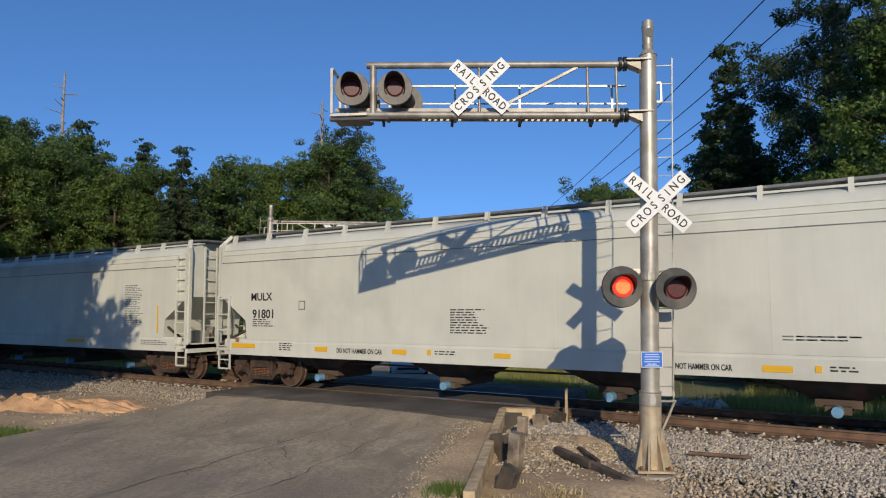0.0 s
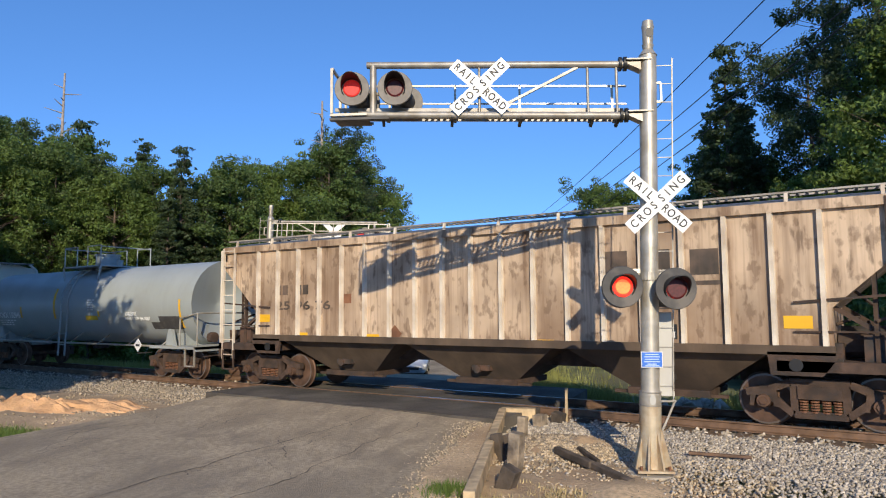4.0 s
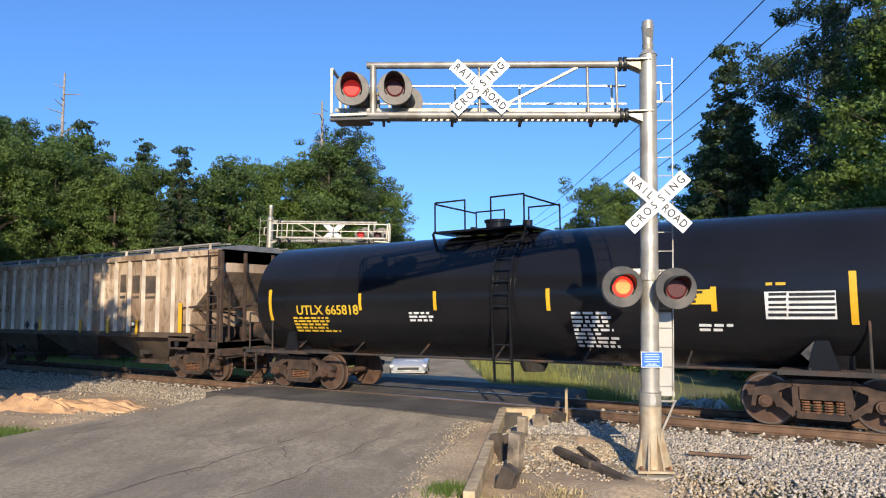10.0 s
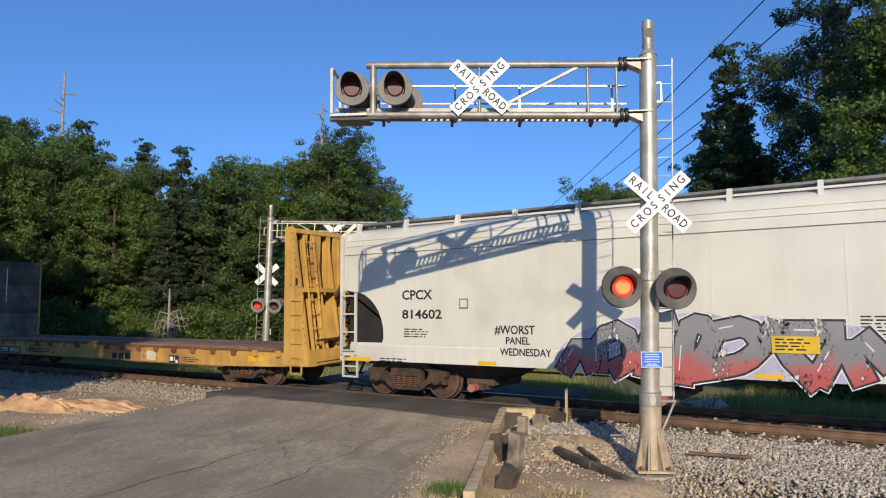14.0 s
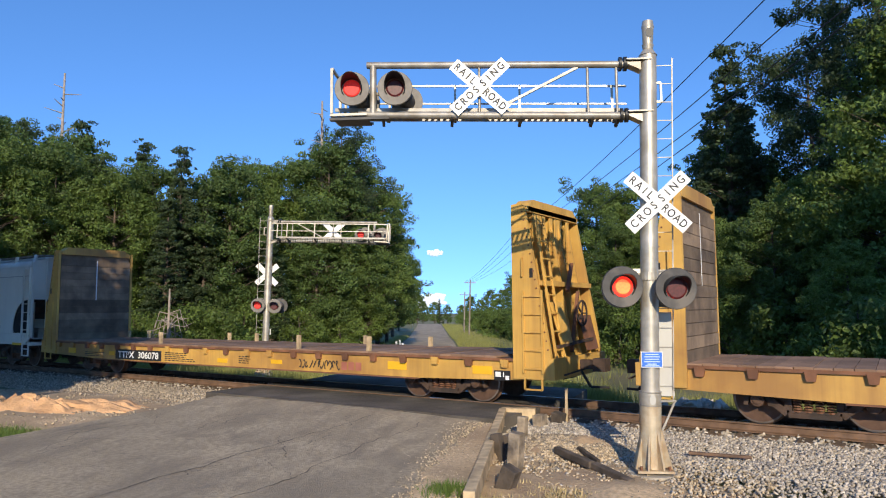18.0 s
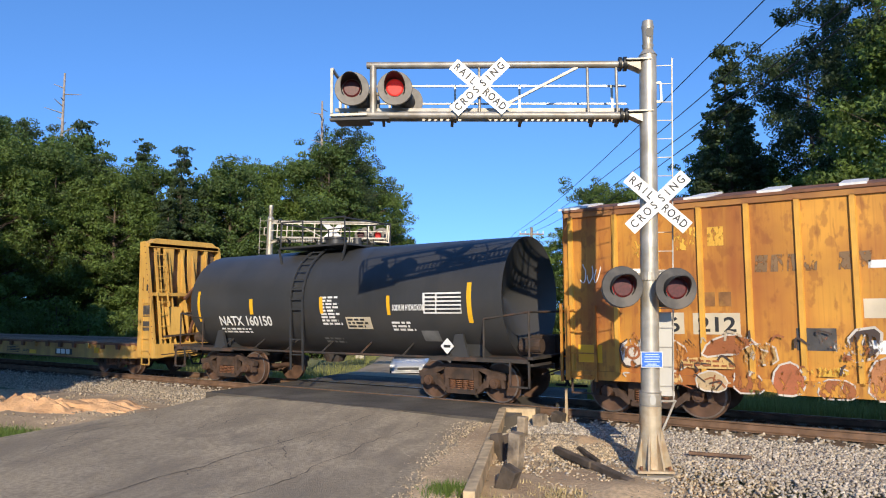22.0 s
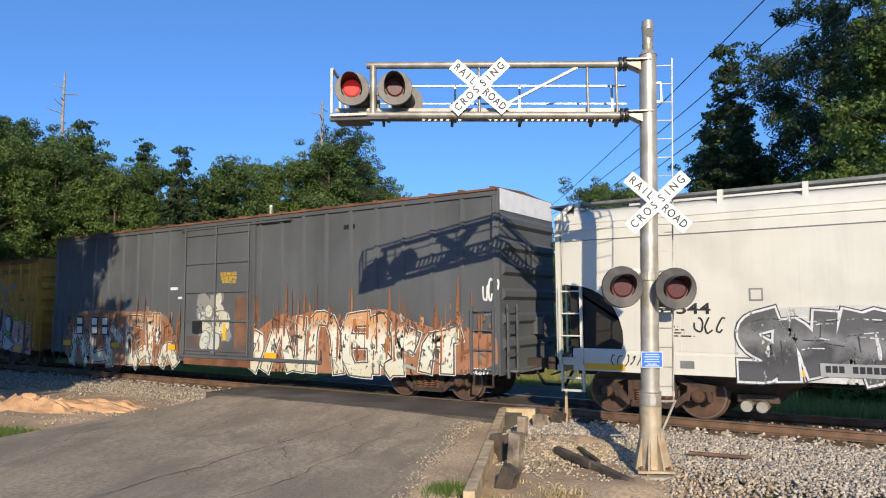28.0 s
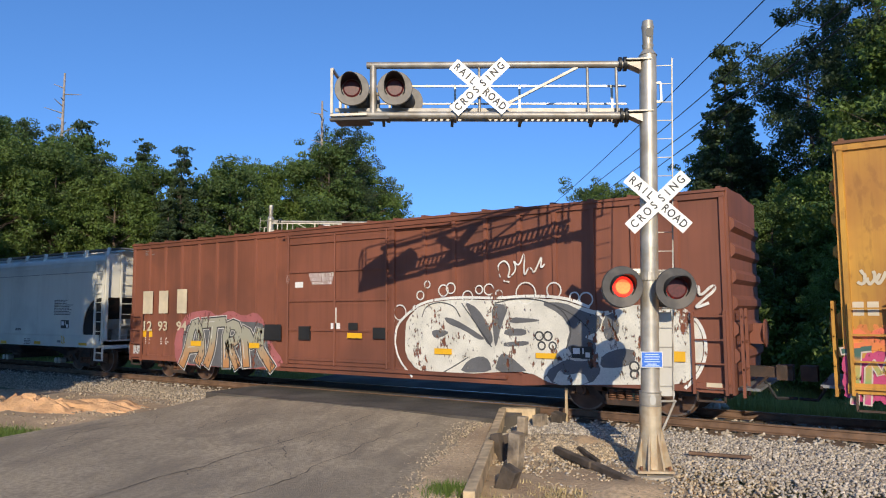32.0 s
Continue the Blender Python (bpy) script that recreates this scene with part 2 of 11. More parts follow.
M_tank_dark = mat("dull_black_tank_paint", (0.042, 0.043, 0.045), 0.42, var=0.12, scale=0.6, dirt=(0.07, 0.065, 0.06), amount=0.15, streak=0.2)
M_yellow_car = mat("yellow_flat_paint", (0.64, 0.375, 0.085), 0.6, var=0.14, scale=0.8, dirt=(0.26, 0.12, 0.045), amount=0.3, streak=0.45)
M_deck = mat("deck_planks", (0.27, 0.165, 0.105), 0.9, var=0.3, scale=1.5, dirt=(0.15, 0.085, 0.055), amount=0.45, rnd=0.25, bump=0.6)
M_bulk = mat("bulkhead_planks", (0.225, 0.16, 0.105), 0.85, var=0.25, scale=2, rnd=0.35, dirt=(0.08, 0.058, 0.042), amount=0.4, streak=0.3, bump=0.5)
M_box_orange = mat("faded_orange_paint", (0.64, 0.30, 0.038), 0.62, var=0.2, scale=0.6, dirt=(0.30, 0.085, 0.02), amount=0.42, streak=0.72)
M_orange_post = mat("clean_orange_post_paint", (0.70, 0.37, 0.055), 0.6, var=0.15, scale=1.2, dirt=(0.30, 0.10, 0.03), amount=0.15, streak=0.3)
M_rust_rail = mat("rusted_top_rail", (0.27, 0.115, 0.045), 0.8, var=0.25, scale=1.5, dirt=(0.50, 0.24, 0.06), amount=0.25, streak=0.2)
M_box_yellow = mat("faded_yellow_paint", (0.57, 0.29, 0.038), 0.6, var=0.16, scale=0.6, dirt=(0.30, 0.115, 0.025), amount=0.3, streak=0.55)
M_box_grey = mat("slate_grey_paint", (0.112, 0.118, 0.122), 0.6, var=0.1, scale=0.6, dirt=(0.06, 0.06, 0.06), amount=0.08, streak=0.25)
M_box_brown = mat("boxcar_red_paint", (0.235, 0.082, 0.047), 0.65, var=0.1, scale=0.6, dirt=(0.11, 0.045, 0.03), amount=0.3, streak=0.5)
M_door_black = mat("sooty_door", (0.060, 0.048, 0.040), 0.7, var=0.25, scale=0.8, dirt=(0.16, 0.085, 0.05), amount=0.3, streak=0.4)
M_rusty = mat("rusty_steel", (0.23, 0.10, 0.05), 0.8, var=0.3, scale=2, dirt=(0.10, 0.045, 0.025), amount=0.3, streak=0.3)
M_stripe = mat("yellow_reflector", (0.82, 0.45, 0.02), 0.5, var=0.06)
M_cream = mat("cream_lettering", (0.62, 0.53, 0.38), 0.6, var=0.12)
M_yel_letter = mat("yellow_lettering", (0.72, 0.46, 0.03), 0.6, var=0.1)
M_blue_cap = mat("blue_outlet_cap", (0.17, 0.34, 0.50), 0.5, var=0.15, scale=6)
M_red_cap = mat("faded_red_cap", (0.42, 0.15, 0.10), 0.6, var=0.15)
M_glass = mat("car_glass", (0.02, 0.022, 0.025), 0.06, var=0.0)
M_rubber = mat("tyre_rubber", (0.02, 0.02, 0.02), 0.85, var=0.1)
M_silver = mat("silver_car_paint", (0.55, 0.56, 0.57), 0.3, 0.4, var=0.03)
# the glow stands in for sunlight scattered inside the cloud
M_cloud = mat("glowing_cloud_white", (0.6, 0.62, 0.66), 1.0, var=0.04, scale=0.02, glow=(0.82, 0.9, 1.0, 0.45))


# ---- mesh building ----
class Shape:
    """Collects faces of one part."""

    def __init__(self):
        self.v, self.f = [], []

    def add(self, verts, faces):
        k = len(self.v)
        self.v += [tuple(p) for p in verts]
        self.f += [tuple(i + k for i in q) for q in faces]
        return self

    def box(self, x0, y0, z0, x1, y1, z1, m=None):
        vs = [Vector((x, y, z)) for x in (x0, x1) for y in (y0, y1) for z in (z0, z1)]
        if m is not None:
            vs = [m @ p for p in vs]
        return self.add(vs, [(0, 1, 3, 2), (4, 6, 7, 5), (0, 4, 5, 1), (2, 3, 7, 6), (0, 2, 6, 4), (1, 5, 7, 3)])

    def bar(self, p, q, w, h=None):
        """A square bar from p to q."""
        p, q = Vector(p), Vector(q)
        d = (q - p).normalized()
        s = d.cross(Vector((0, 0, 1)) if abs(d.z) < 0.95 else Vector((0, 1, 0))).normalized()
        u = s.cross(d)
        h = h or w
        vs = [e + s * a * w / 2 + u * b * h / 2 for e in (p, q) for a, b in ((-1, -1), (1, -1), (1, 1), (-1, 1))]
        return self.add(vs, [(3, 2, 1, 0), (4, 5, 6, 7), (0, 1, 5, 4), (1, 2, 6, 5), (2, 3, 7, 6), (3, 0, 4, 7)])

    def cyl(self, p, q, r, r2=None, n=10):
        p, q = Vector(p), Vector(q)
        d = (q - p).normalized()
        s = d.cross(Vector((0, 0, 1)) if abs(d.z) < 0.95 else Vector((0, 1, 0))).normalized()
        u = s.cross(d)
        r2 = r if r2 is None else r2
        vs = []
        for e, rr in ((p, r), (q, r2)):
            for i in range(n):
                a = 2 * math.pi * i / n
                vs.append(e + (s * math.cos(a) + u * math.sin(a)) * rr)
        fs = [(i, (i + 1) % n, n + (i + 1) % n, n + i) for i in range(n)]
        return self.add(vs, fs + [tuple(range(n - 1, -1, -1)), tuple(range(n, 2 * n))])

    def prism(self, pts, axis, a, b):
        """An outline of 2D points pushed along an axis ('x': points are y, z; 'y': points are x, z; 'z': points are x, y)."""
        at = {"x": lambda p, c: (c, p[0], p[1]), "y": lambda p, c: (p[0], c, p[1]), "z": lambda p, c: (p[0], p[1], c)}[axis]
        n = len(pts)
        vs = [at(p, a) for p in pts] + [at(p, b) for p in pts]
        return self.add(vs, [(i, (i + 1) % n, n + (i + 1) % n, n + i) for i in range(n)] + [tuple(range(n - 1, -1, -1)), tuple(range(n, 2 * n))])

    def loft(self, rings, close=True, caps=True):
        n = len(rings[0])
        vs = [p for r in rings for p in r]
        fs = []
        for k in range(len(rings) - 1):
            for i in range(n if close else n - 1):
                j = (i + 1) % n
                fs.append((k * n + i, k * n + j, (k + 1) * n + j, (k + 1) * n + i))
        if caps:
            fs += [tuple(range(n - 1, -1, -1)), tuple(range((len(rings) - 1) * n, len(rings) * n))]
        return self.add(vs, fs)

    def turned(self, m):
        self.v = [tuple(m @ Vector(p)) for p in self.v]
        return self


def mesh_of(name, shape, material, smooth=False):
    me = bpy.data.meshes.new(name)
    me.from_pydata(shape.v, [], shape.f)
    bm = bmesh.new()
    bm.from_mesh(me)
    bmesh.ops.recalc_face_normals(bm, faces=bm.faces)
    bm.to_mesh(me)
    bm.free()
    me.materials.append(material)
    if smooth:
        me.polygons.foreach_set("use_smooth", [True] * len(me.polygons))
        me.set_sharp_from_angle(angle=radians(38))
    return me


def part(name, shape, material, parent=None, label="", smooth=False, at=None):
    ob = new(name, mesh_of(name, shape, material, smooth))
    ob.parent = parent
    if at is not None:
        ob.matrix_basis = at
    if label:
        tagged(ob, label)
    return ob


def piece(name, mesh, parent, at):
    ob = new(name, mesh)
    ob.parent = parent
    ob.matrix_basis = at
    return ob


def thing(name, label, category, group="", kind="", at=None):
    ob = new(name)
    ob.empty_display_size = 0.2
    if at is not None:
        ob.matrix_basis = at
    return tagged(ob, label, category, group, kind)


def raw(name, verts, faces, material, smooth=False):
    """A mesh from arrays, for large numbers of small pieces."""
    me = bpy.data.meshes.new(name)
    verts, faces = np.asarray(verts, dtype=np.float32), np.asarray(faces, dtype=np.int32)
    me.vertices.add(len(verts))
    me.vertices.foreach_set("co", verts.ravel())
    n = faces.shape[1]
    me.loops.add(faces.size)
    me.loops.foreach_set("vertex_index", faces.ravel())
    me.polygons.add(len(faces))
    me.polygons.foreach_set("loop_start", np.arange(0, faces.size, n, dtype=np.int32))
    me.update(calc_edges=True)
    me.materials.append(material)
    if smooth:
        me.polygons.foreach_set("use_smooth", [True] * len(me.polygons))
    return me


def lettering(name, body, size, material, parent, at, depth=0.004, stretch=1.0, bold=0.0):
    """Words in the built-in font, as a thin solid; x runs along the words, y up, z out of the surface."""
    cu = bpy.data.curves.new(name, "FONT")
    cu.body, cu.size, cu.extrude, cu.align_x, cu.align_y, cu.resolution_u = body, size, depth / 2, "CENTER", "CENTER", 3
    cu.offset = bold * size
    tmp = bpy.data.objects.new(name, cu)
    me = bpy.data.meshes.new_from_object(tmp)
    bpy.data.objects.remove(tmp)
    me.materials.clear()
    me.materials.append(material)
    for v in me.vertices:
        v.co.x *= stretch
    ob = new(name, me)
    ob.parent, ob.matrix_basis = parent, at
    return ob


# ---- ground ----
def road_height(y):
    return float(np.interp(y, [-60, -10, -5, -1.9, 1.9, 6, 11.5, 20, 60, 75, 130, 175, 400], [-0.3, -0.3, -0.2, -0.03, -0.03, -0.46, -0.88, -1.28, -1.95, -2.25, -2.75, -2.9, -9]))


def ground_height(x, y):
    z = float(np.interp(y, [-60, -9, -3.2, -1.9, 1.9, 3, 6, 11, 14, 20, 60, 75, 130, 175, 400], [-0.38, -0.38, -0.36, -0.42, -0.42, -0.48, -0.85, -1.28, -1.34, -1.3, -2.05, -2.35, -2.88, -3.05, -9.5]))
    if 4 < y < 300 or y < -6:
        z += 0.10 * noise.noise(Vector((x * 0.15, y * 0.15, 3.0)))
    return z


def road_edges(y):
    """The left and right edge of the road where it passes y."""
    left = float(np.interp(y, [-40, -16, -8.1, -2.75, 2.5, 8, 30, 60, 130, 400], [-9.0, -13.2, -14.5, -14.95, -16.2, -20.0, -35.2, -55.2, -104.0, -293]))
    right = float(np.interp(y, [-40, -16, -7.18, -5.59, -2.9, 2.5, 8, 30, 60, 130, 400], [1.0, -3.0, -5.2, -6.0, -7.0, -9.2, -12.9, -27.9, -47.9, -95.5, -280]))
    return left, right


xs = np.unique(np.concatenate([np.linspace(-900, -70, 30), np.linspace(-70, 30, 101), np.linspace(30, 700, 24)]))
ys = np.unique(np.concatenate([np.linspace(-400, -40, 14), np.linspace(-40, 60, 101), np.linspace(60, 400, 50), np.linspace(400, 1500, 10)]))
verts = [(x, y, ground_height(x, y)) for y in ys for x in xs]
for i, (x, y, z) in enumerate(verts):
    l, r = road_edges(y)
    if l - 0.3 < x < r + 0.3:
        verts[i] = (x, y, min(z, road_height(y) - 0.12))
nx = len(xs)
faces = [(j * nx + i, j * nx + i + 1, (j + 1) * nx + i + 1, (j + 1) * nx + i) for j in range(len(ys) - 1) for i in range(nx - 1)]
ground = tagged(new("ground", raw("ground", verts, faces, M_ground, True)), "dry grass and soil beside the railway", "ground", kind="structure")

# ---- road: an approach, the fresh patch over the track, and the way on between the woods ----
def road_strip(name, y_list, material, label, rise=0.0, inset=0.0):
    s, rings = Shape(), []
    for y in y_list:
        l, r = road_edges(y)
        z = road_height(y) + rise
        ring = []
        for k in range(9):
            x = l + inset + (r - l - 2 * inset) * k / 8
            wob = 0.12 * noise.noise(Vector((x, y * 0.9, 0.5))) if k in (0, 8) else 0
            ring.append((x + wob, y, z + 0.05 * (1 - (k / 4 - 1) ** 2)))
        rings.append(ring + [(ring[-1][0] + 0.12, y, z - 0.35), (ring[0][0] - 0.12, y, z - 0.35)])
    s.loft(rings)
    return tagged(part(name, s, material, smooth=True), label, "road", kind="structure")


road_near = road_strip("road", list(np.arange(-40, -2.6, 0.4)) + [-2.62], M_asphalt, "worn grey asphalt road with cracks and patches")
road_far = road_strip("road", [2.75, 4, 6, 8, 11, 15, 20, 25, 30, 35, 40, 50, 60, 70, 80, 95, 110, 130, 150, 170, 185, 220], M_asphalt, "asphalt road running on between the woods")

# crossing surface: three slabs of fresh asphalt, with gaps for the wheel flanges
for y0, y1 in ((-2.75, -0.86), (-0.62, 0.62), (0.86, 2.85)):
    l, r = road_edges(-2.75)
    s = Shape()
    n = 24
    pts = []
    for i in range(n + 1):
        x = -15.4 + 8.8 * i / n
        pts.append((x, y0 + (0.10 * noise.noise(Vector((x, 1.0, 0))) if y0 < -2 else 0)))
    for i in range(n, -1, -1):
        x = -15.4 + 8.8 * i / n
        pts.append((x - (0.4 if y1 > 2 else 0), y1))
    s.prism(pts, "z", -0.33, -0.012)
    tagged(part("road", s, M_asphalt_new), "fresh dark asphalt laid round the rails", "road", kind="structure")

# cracks sealed with tar, running along the approach
cracks = Shape()
crack_rng = random.Random(71)
crack_runs = [(-8.0, -3.4, -7.0, -9.5), (-9.3, -3.2, -8.8, -10.0), (-11.8, -4.2, -13.9, -7.2), (-10.4, -6.5, -12.8, -7.6), (-8.6, -6.9, -7.2, -7.6), (-13.9, -5.2, -14.3, -9)]
for k in range(16):
    xa, ya = crack_rng.uniform(-14, -7), crack_rng.uniform(-9.5, -3.4)
    a, ln = crack_rng.choice((1.97, 1.97, 0.3)) + crack_rng.uniform(-0.5, 0.5), crack_rng.uniform(0.6, 2.4)
    crack_runs.append((xa, ya, xa + ln * math.cos(a), min(-3.0, ya + ln * math.sin(a))))
for k, (xa, ya, xb, yb) in enumerate(crack_runs):
    prev = None
    for i in range(61):
        q = i / 60
        x, y = xa + (xb - xa) * q + 0.22 * noise.noise(Vector((q * 5, k * 3.1, 0))) + 0.07 * noise.noise(Vector((q * 23, k * 3.1, 4))), ya + (yb - ya) * q
        l, r = road_edges(y)
        z = road_height(y) + 0.05 * (1 - ((x - l) / (r - l) * 2 - 1) ** 2) + 0.006
        w = 0.005 + 0.022 * abs(noise.noise(Vector((q * 9, k, 2))))
        cur = [(x - w, y, z), (x + w, y, z)]
        if prev:
            cracks.add([prev[0], prev[1], cur[1], cur[0]], [(0, 1, 2, 3)])
        prev = cur
tagged(part("road_cracks", cracks, M_crack), "tar-filled cracks in the old asphalt", "road", kind="structure")


def patch(name, outline, zf, material, label, category, n=26, seed=1, lump=0.08, ragged=0.0):
    """A lumpy sheet of soil or sand inside an ellipse-like outline: centre, radii, turn."""
    cx, cy, rx, ry, turn = outline
    c, sn = math.cos(radians(turn)), math.sin(radians(turn))
    vs, fs = [(cx, cy, zf(cx, cy) + lump)], []
    for k in range(1, 11):
        for i in range(n):
            a = 2 * math.pi * i / n
            q = k / 10 * (1 + 0.22 * noise.noise(Vector((math.cos(a) * 1.3, math.sin(a) * 1.3, seed))) + ragged * noise.noise(Vector((math.cos(a) * 6, math.sin(a) * 6, seed))) + ragged * 0.6 * noise.noise(Vector((math.cos(a) * 17, math.sin(a) * 17, seed))))
            x, y = q * rx * math.cos(a), q * ry * math.sin(a)
            x, y = cx + x * c - y * sn, cy + x * sn + y * c
            z = zf(x, y) + lump * (1 - (k / 10) ** 2) * (0.8 + 1.0 * noise.noise(Vector((x * 1.4, y * 1.4, seed))) + 0.6 * noise.noise(Vector((x * 4.5, y * 4.5, seed)))) - (0.06 if k == 10 else 0)
            vs.append((x, y, z))
    fs += [(0, 1 + i, 1 + (i + 1) % n) for i in range(n)]
    for k in range(9):
        for i in range(n):
            a, b = 1 + k * n + i, 1 + k * n + (i + 1) % n
            fs.append((a, a + n, b + n, b))
    s = Shape().add(vs, fs)
    return tagged(part(name, s, material, smooth=True), label, category, kind="structure")


def verge(x, y):
    return ground_height(x, y) + 0.015


patch("ground", (-20.0, -5.6, 6.4, 3.6, 8), verge, M_soil, "bare brown soil beside the track", "ground", seed=4)
patch("ground", (-18.6, -5.6, 3.1, 0.95, 14), verge, M_sand, "heap of bright orange sand by the road", "sand", n=90, seed=2, lump=0.32, ragged=0.12)
patch("ground", (-17.3, -4.5, 1.7, 0.55, 20), verge, M_sand, "low ridge of orange sand by the road", "sand", n=70, seed=5, lump=0.2, ragged=0.14)
patch("ground", (-4.0, -6.6, 3.3, 3.6, -20), verge, M_soil, "bare soil round the signal post", "ground", seed=7, lump=0.12)
patch("ground", (-4.95, -3.3, 1.25, 1.05, 20), verge, M_soil, "mound of soil and gravel by the crossing", "ground", n=60, seed=8, lump=0.2, ragged=0.08)
patch("ground", (-5.72, -5.5, 0.42, 2.7, 21), lambda x, y: max(verge(x, y), road_height(y) + 0.016), M_soil, "dirt drifted over the road edge", "ground", n=160, seed=9, lump=0.008, ragged=0.35)

# ---- track ----
track_bed = Shape()
prof = [(-3.3, -0.62), (-2.1, -0.26), (-1.3, -0.215), (1.3, -0.215), (2.1, -0.26), (3.3, -0.62)]
track_bed.prism(prof, "x", -120, 60)
tagged(part("track_bed", track_bed, M_ballast), "grey crushed-stone bed of the railway track", "ballast", kind="structure")
rail_profile = [(-0.075, -0.17), (0.075, -0.17), (0.075, -0.155), (0.012, -0.135), (0.010, -0.045), (0.036, -0.03), (0.036, -0.002), (0.028, 0.0), (-0.028, 0.0), (-0.036, -0.002), (-0.036, -0.03), (-0.010, -0.045), (-0.012, -0.135), (-0.075, -0.155)]
for y in (-0.752, 0.752):
    rail = tagged(part("rail", Shape().prism([(y + a, b) for a, b in rail_profile], "x", -120, 60), M_rail), "rusty steel rail on wooden ties", "rail", "rails of the track", "structure")
    part("rail_head", Shape().box(-120, y - 0.024, 0.0, 60, y + 0.024, 0.003), M_railhead, rail, "polished running surface")
tie_shape = Shape().box(-0.115, -1.3, -0.36, 0.115, 1.3, -0.172)
tie_mesh = mesh_of("tie", tie_shape, M_tie)
track = thing("railway_ties", "dark weathered wooden ties under the rails", "railway tie", kind="structure")
rng = random.Random(5)
for i in range(150):
    x = -45 + 0.5 * i
    piece("tie", tie_mesh, track, pose(x + rng.uniform(-0.03, 0.03), rng.uniform(-0.05, 0.05), rng.uniform(-0.012, 0.006), 0, 0, rng.uniform(-1.2, 1.2)))


def stones(name, n, place, size, label, seed, material=None):
    """Loose stones: squashed, jittered blocks, all in one mesh."""
    g = np.random.RandomState(seed)
    corner = np.array([(x, y, z) for x in (-1, 1) for y in (-1, 1) for z in (-1, 1)], float)
    quad = np.array([(0, 1, 3, 2), (4, 6, 7, 5), (0, 4, 5, 1), (2, 3, 7, 6), (0, 2, 6, 4), (1, 5, 7, 3)])
    vs, fs = np.zeros((n, 8, 3)), np.zeros((n, 6, 4), int)
    for i in range(n):
        x, y, z = place(g)
        sx, sy, sz = g.uniform(size[0], size[1], 3) * 0.5 * (1, 1, 0.75)
        p = corner * (sx, sy, sz) * g.uniform(0.62, 1.15, (8, 1)) + g.uniform(-0.2, 0.2, (8, 3)) * sx
        e = Euler(g.uniform(-0.8, 0.8, 3) * (1, 1, 4)).to_matrix()
        vs[i] = p @ np.array(e).T + (x, y, z)
        fs[i] = quad + 8 * i
    return tagged(new(name, raw(name, vs.reshape(-1, 3), fs.reshape(-1, 4), material or M_stone)), label, "gravel", kind="stuff")


def bed_z(y):
    return float(np.interp(abs(y), [0, 1.3, 2.1, 3.3], [-0.215, -0.215, -0.26, -0.5]))


def near_shoulder(g):
    y = -1.36 - abs(g.normal(0, 1)) * 1.5
    x = g.uniform(-6.6, 4.5)
    return x, y, max(bed_z(y), ground_height(x, y) + 0.05) + g.uniform(-0.01, 0.03)


def far_left_shoulder(g):
    y = g.uniform(-3.4, -1.36)
    x = -15.0 - abs(g.normal(0, 7))
    return x, y, max(bed_z(y), ground_height(x, y)) + g.uniform(-0.01, 0.03)


def between(g):
    x = g.uniform(-30, 4)
    if -15.5 < x < -6.5:
        x -= 12
    return x, g.uniform(-1.35, 1.9), -0.2 + g.uniform(-0.02, 0.015)


stones("ballast", 33000, near_shoulder, (0.024, 0.062), "pale grey crushed ballast stones", 3)
stones("ballast", 13000, far_left_shoulder, (0.03, 0.07), "dusty tan ballast stones beyond the road", 4, M_stone_tan)
stones("ballast", 5000, between, (0.045, 0.09), "ballast stones between the ties", 6)
def clods(g):
    x, y = -18.5 + g.normal(0, 2.6), -5.2 + g.normal(0, 0.9)
    return x, y, ground_height(x, y) + 0.03 + g.uniform(0, 0.06)


def road_grit(g):
    y = g.uniform(-8.5, -2.9)
    x = road_edges(y)[1] + 0.12 + abs(g.normal(0, 0.3)) - abs(g.normal(0, 0.34))
    return x, y, max(road_height(y), ground_height(x, y)) + 0.012


def bank_grit(g):
    x, y = g.uniform(-6.0, -1.5), g.uniform(-8.0, -3.2)
    return x, y, ground_height(x, y) + 0.05 + g.uniform(0, 0.04)


stones("soil_clods", 700, clods, (0.02, 0.075), "clods of soil and small stones round the sand", 11, M_clod)
stones("road_grit", 2600, road_grit, (0.010, 0.03), "loose brown grit along the road edge", 12, M_clod)
stones("bank_grit", 4200, bank_grit, (0.015, 0.055), "loose stones and grit on the bank", 13, M_clod)
def mound(g):
    a, q = g.uniform(0, 6.283), math.sqrt(g.uniform(0, 1))
    x, y = -4.95 + 1.2 * q * math.cos(a), -3.3 + 1.0 * q * math.sin(a)
    return x, y, ground_height(x, y) + 0.03 + 0.19 * (1 - q * q) + g.uniform(0, 0.03)


stones("gravel_mound", 11000, mound, (0.02, 0.06), "brown gravel heaped by the timber kerb", 14, M_clod)
stones("rubble", 46, lambda g: (-4.55 + g.normal(0, 0.3), 3.9 + g.normal(0, 0.25), -0.5 + g.uniform(0, 0.2)), (0.12, 0.28), "heap of broken white rocks in the grass", 8)

# ---- timbers that hold the bank by the crossing ----
def beam(name, p, q, w, h, material, label):
    s = Shape().bar(p, q, w, h)
    ob = tagged(part(name, s, material), label, "timber", "timbers by the crossing")
    bv = ob.modifiers.new("worn", "BEVEL")
    bv.width, bv.segments = 0.015, 2
    return ob


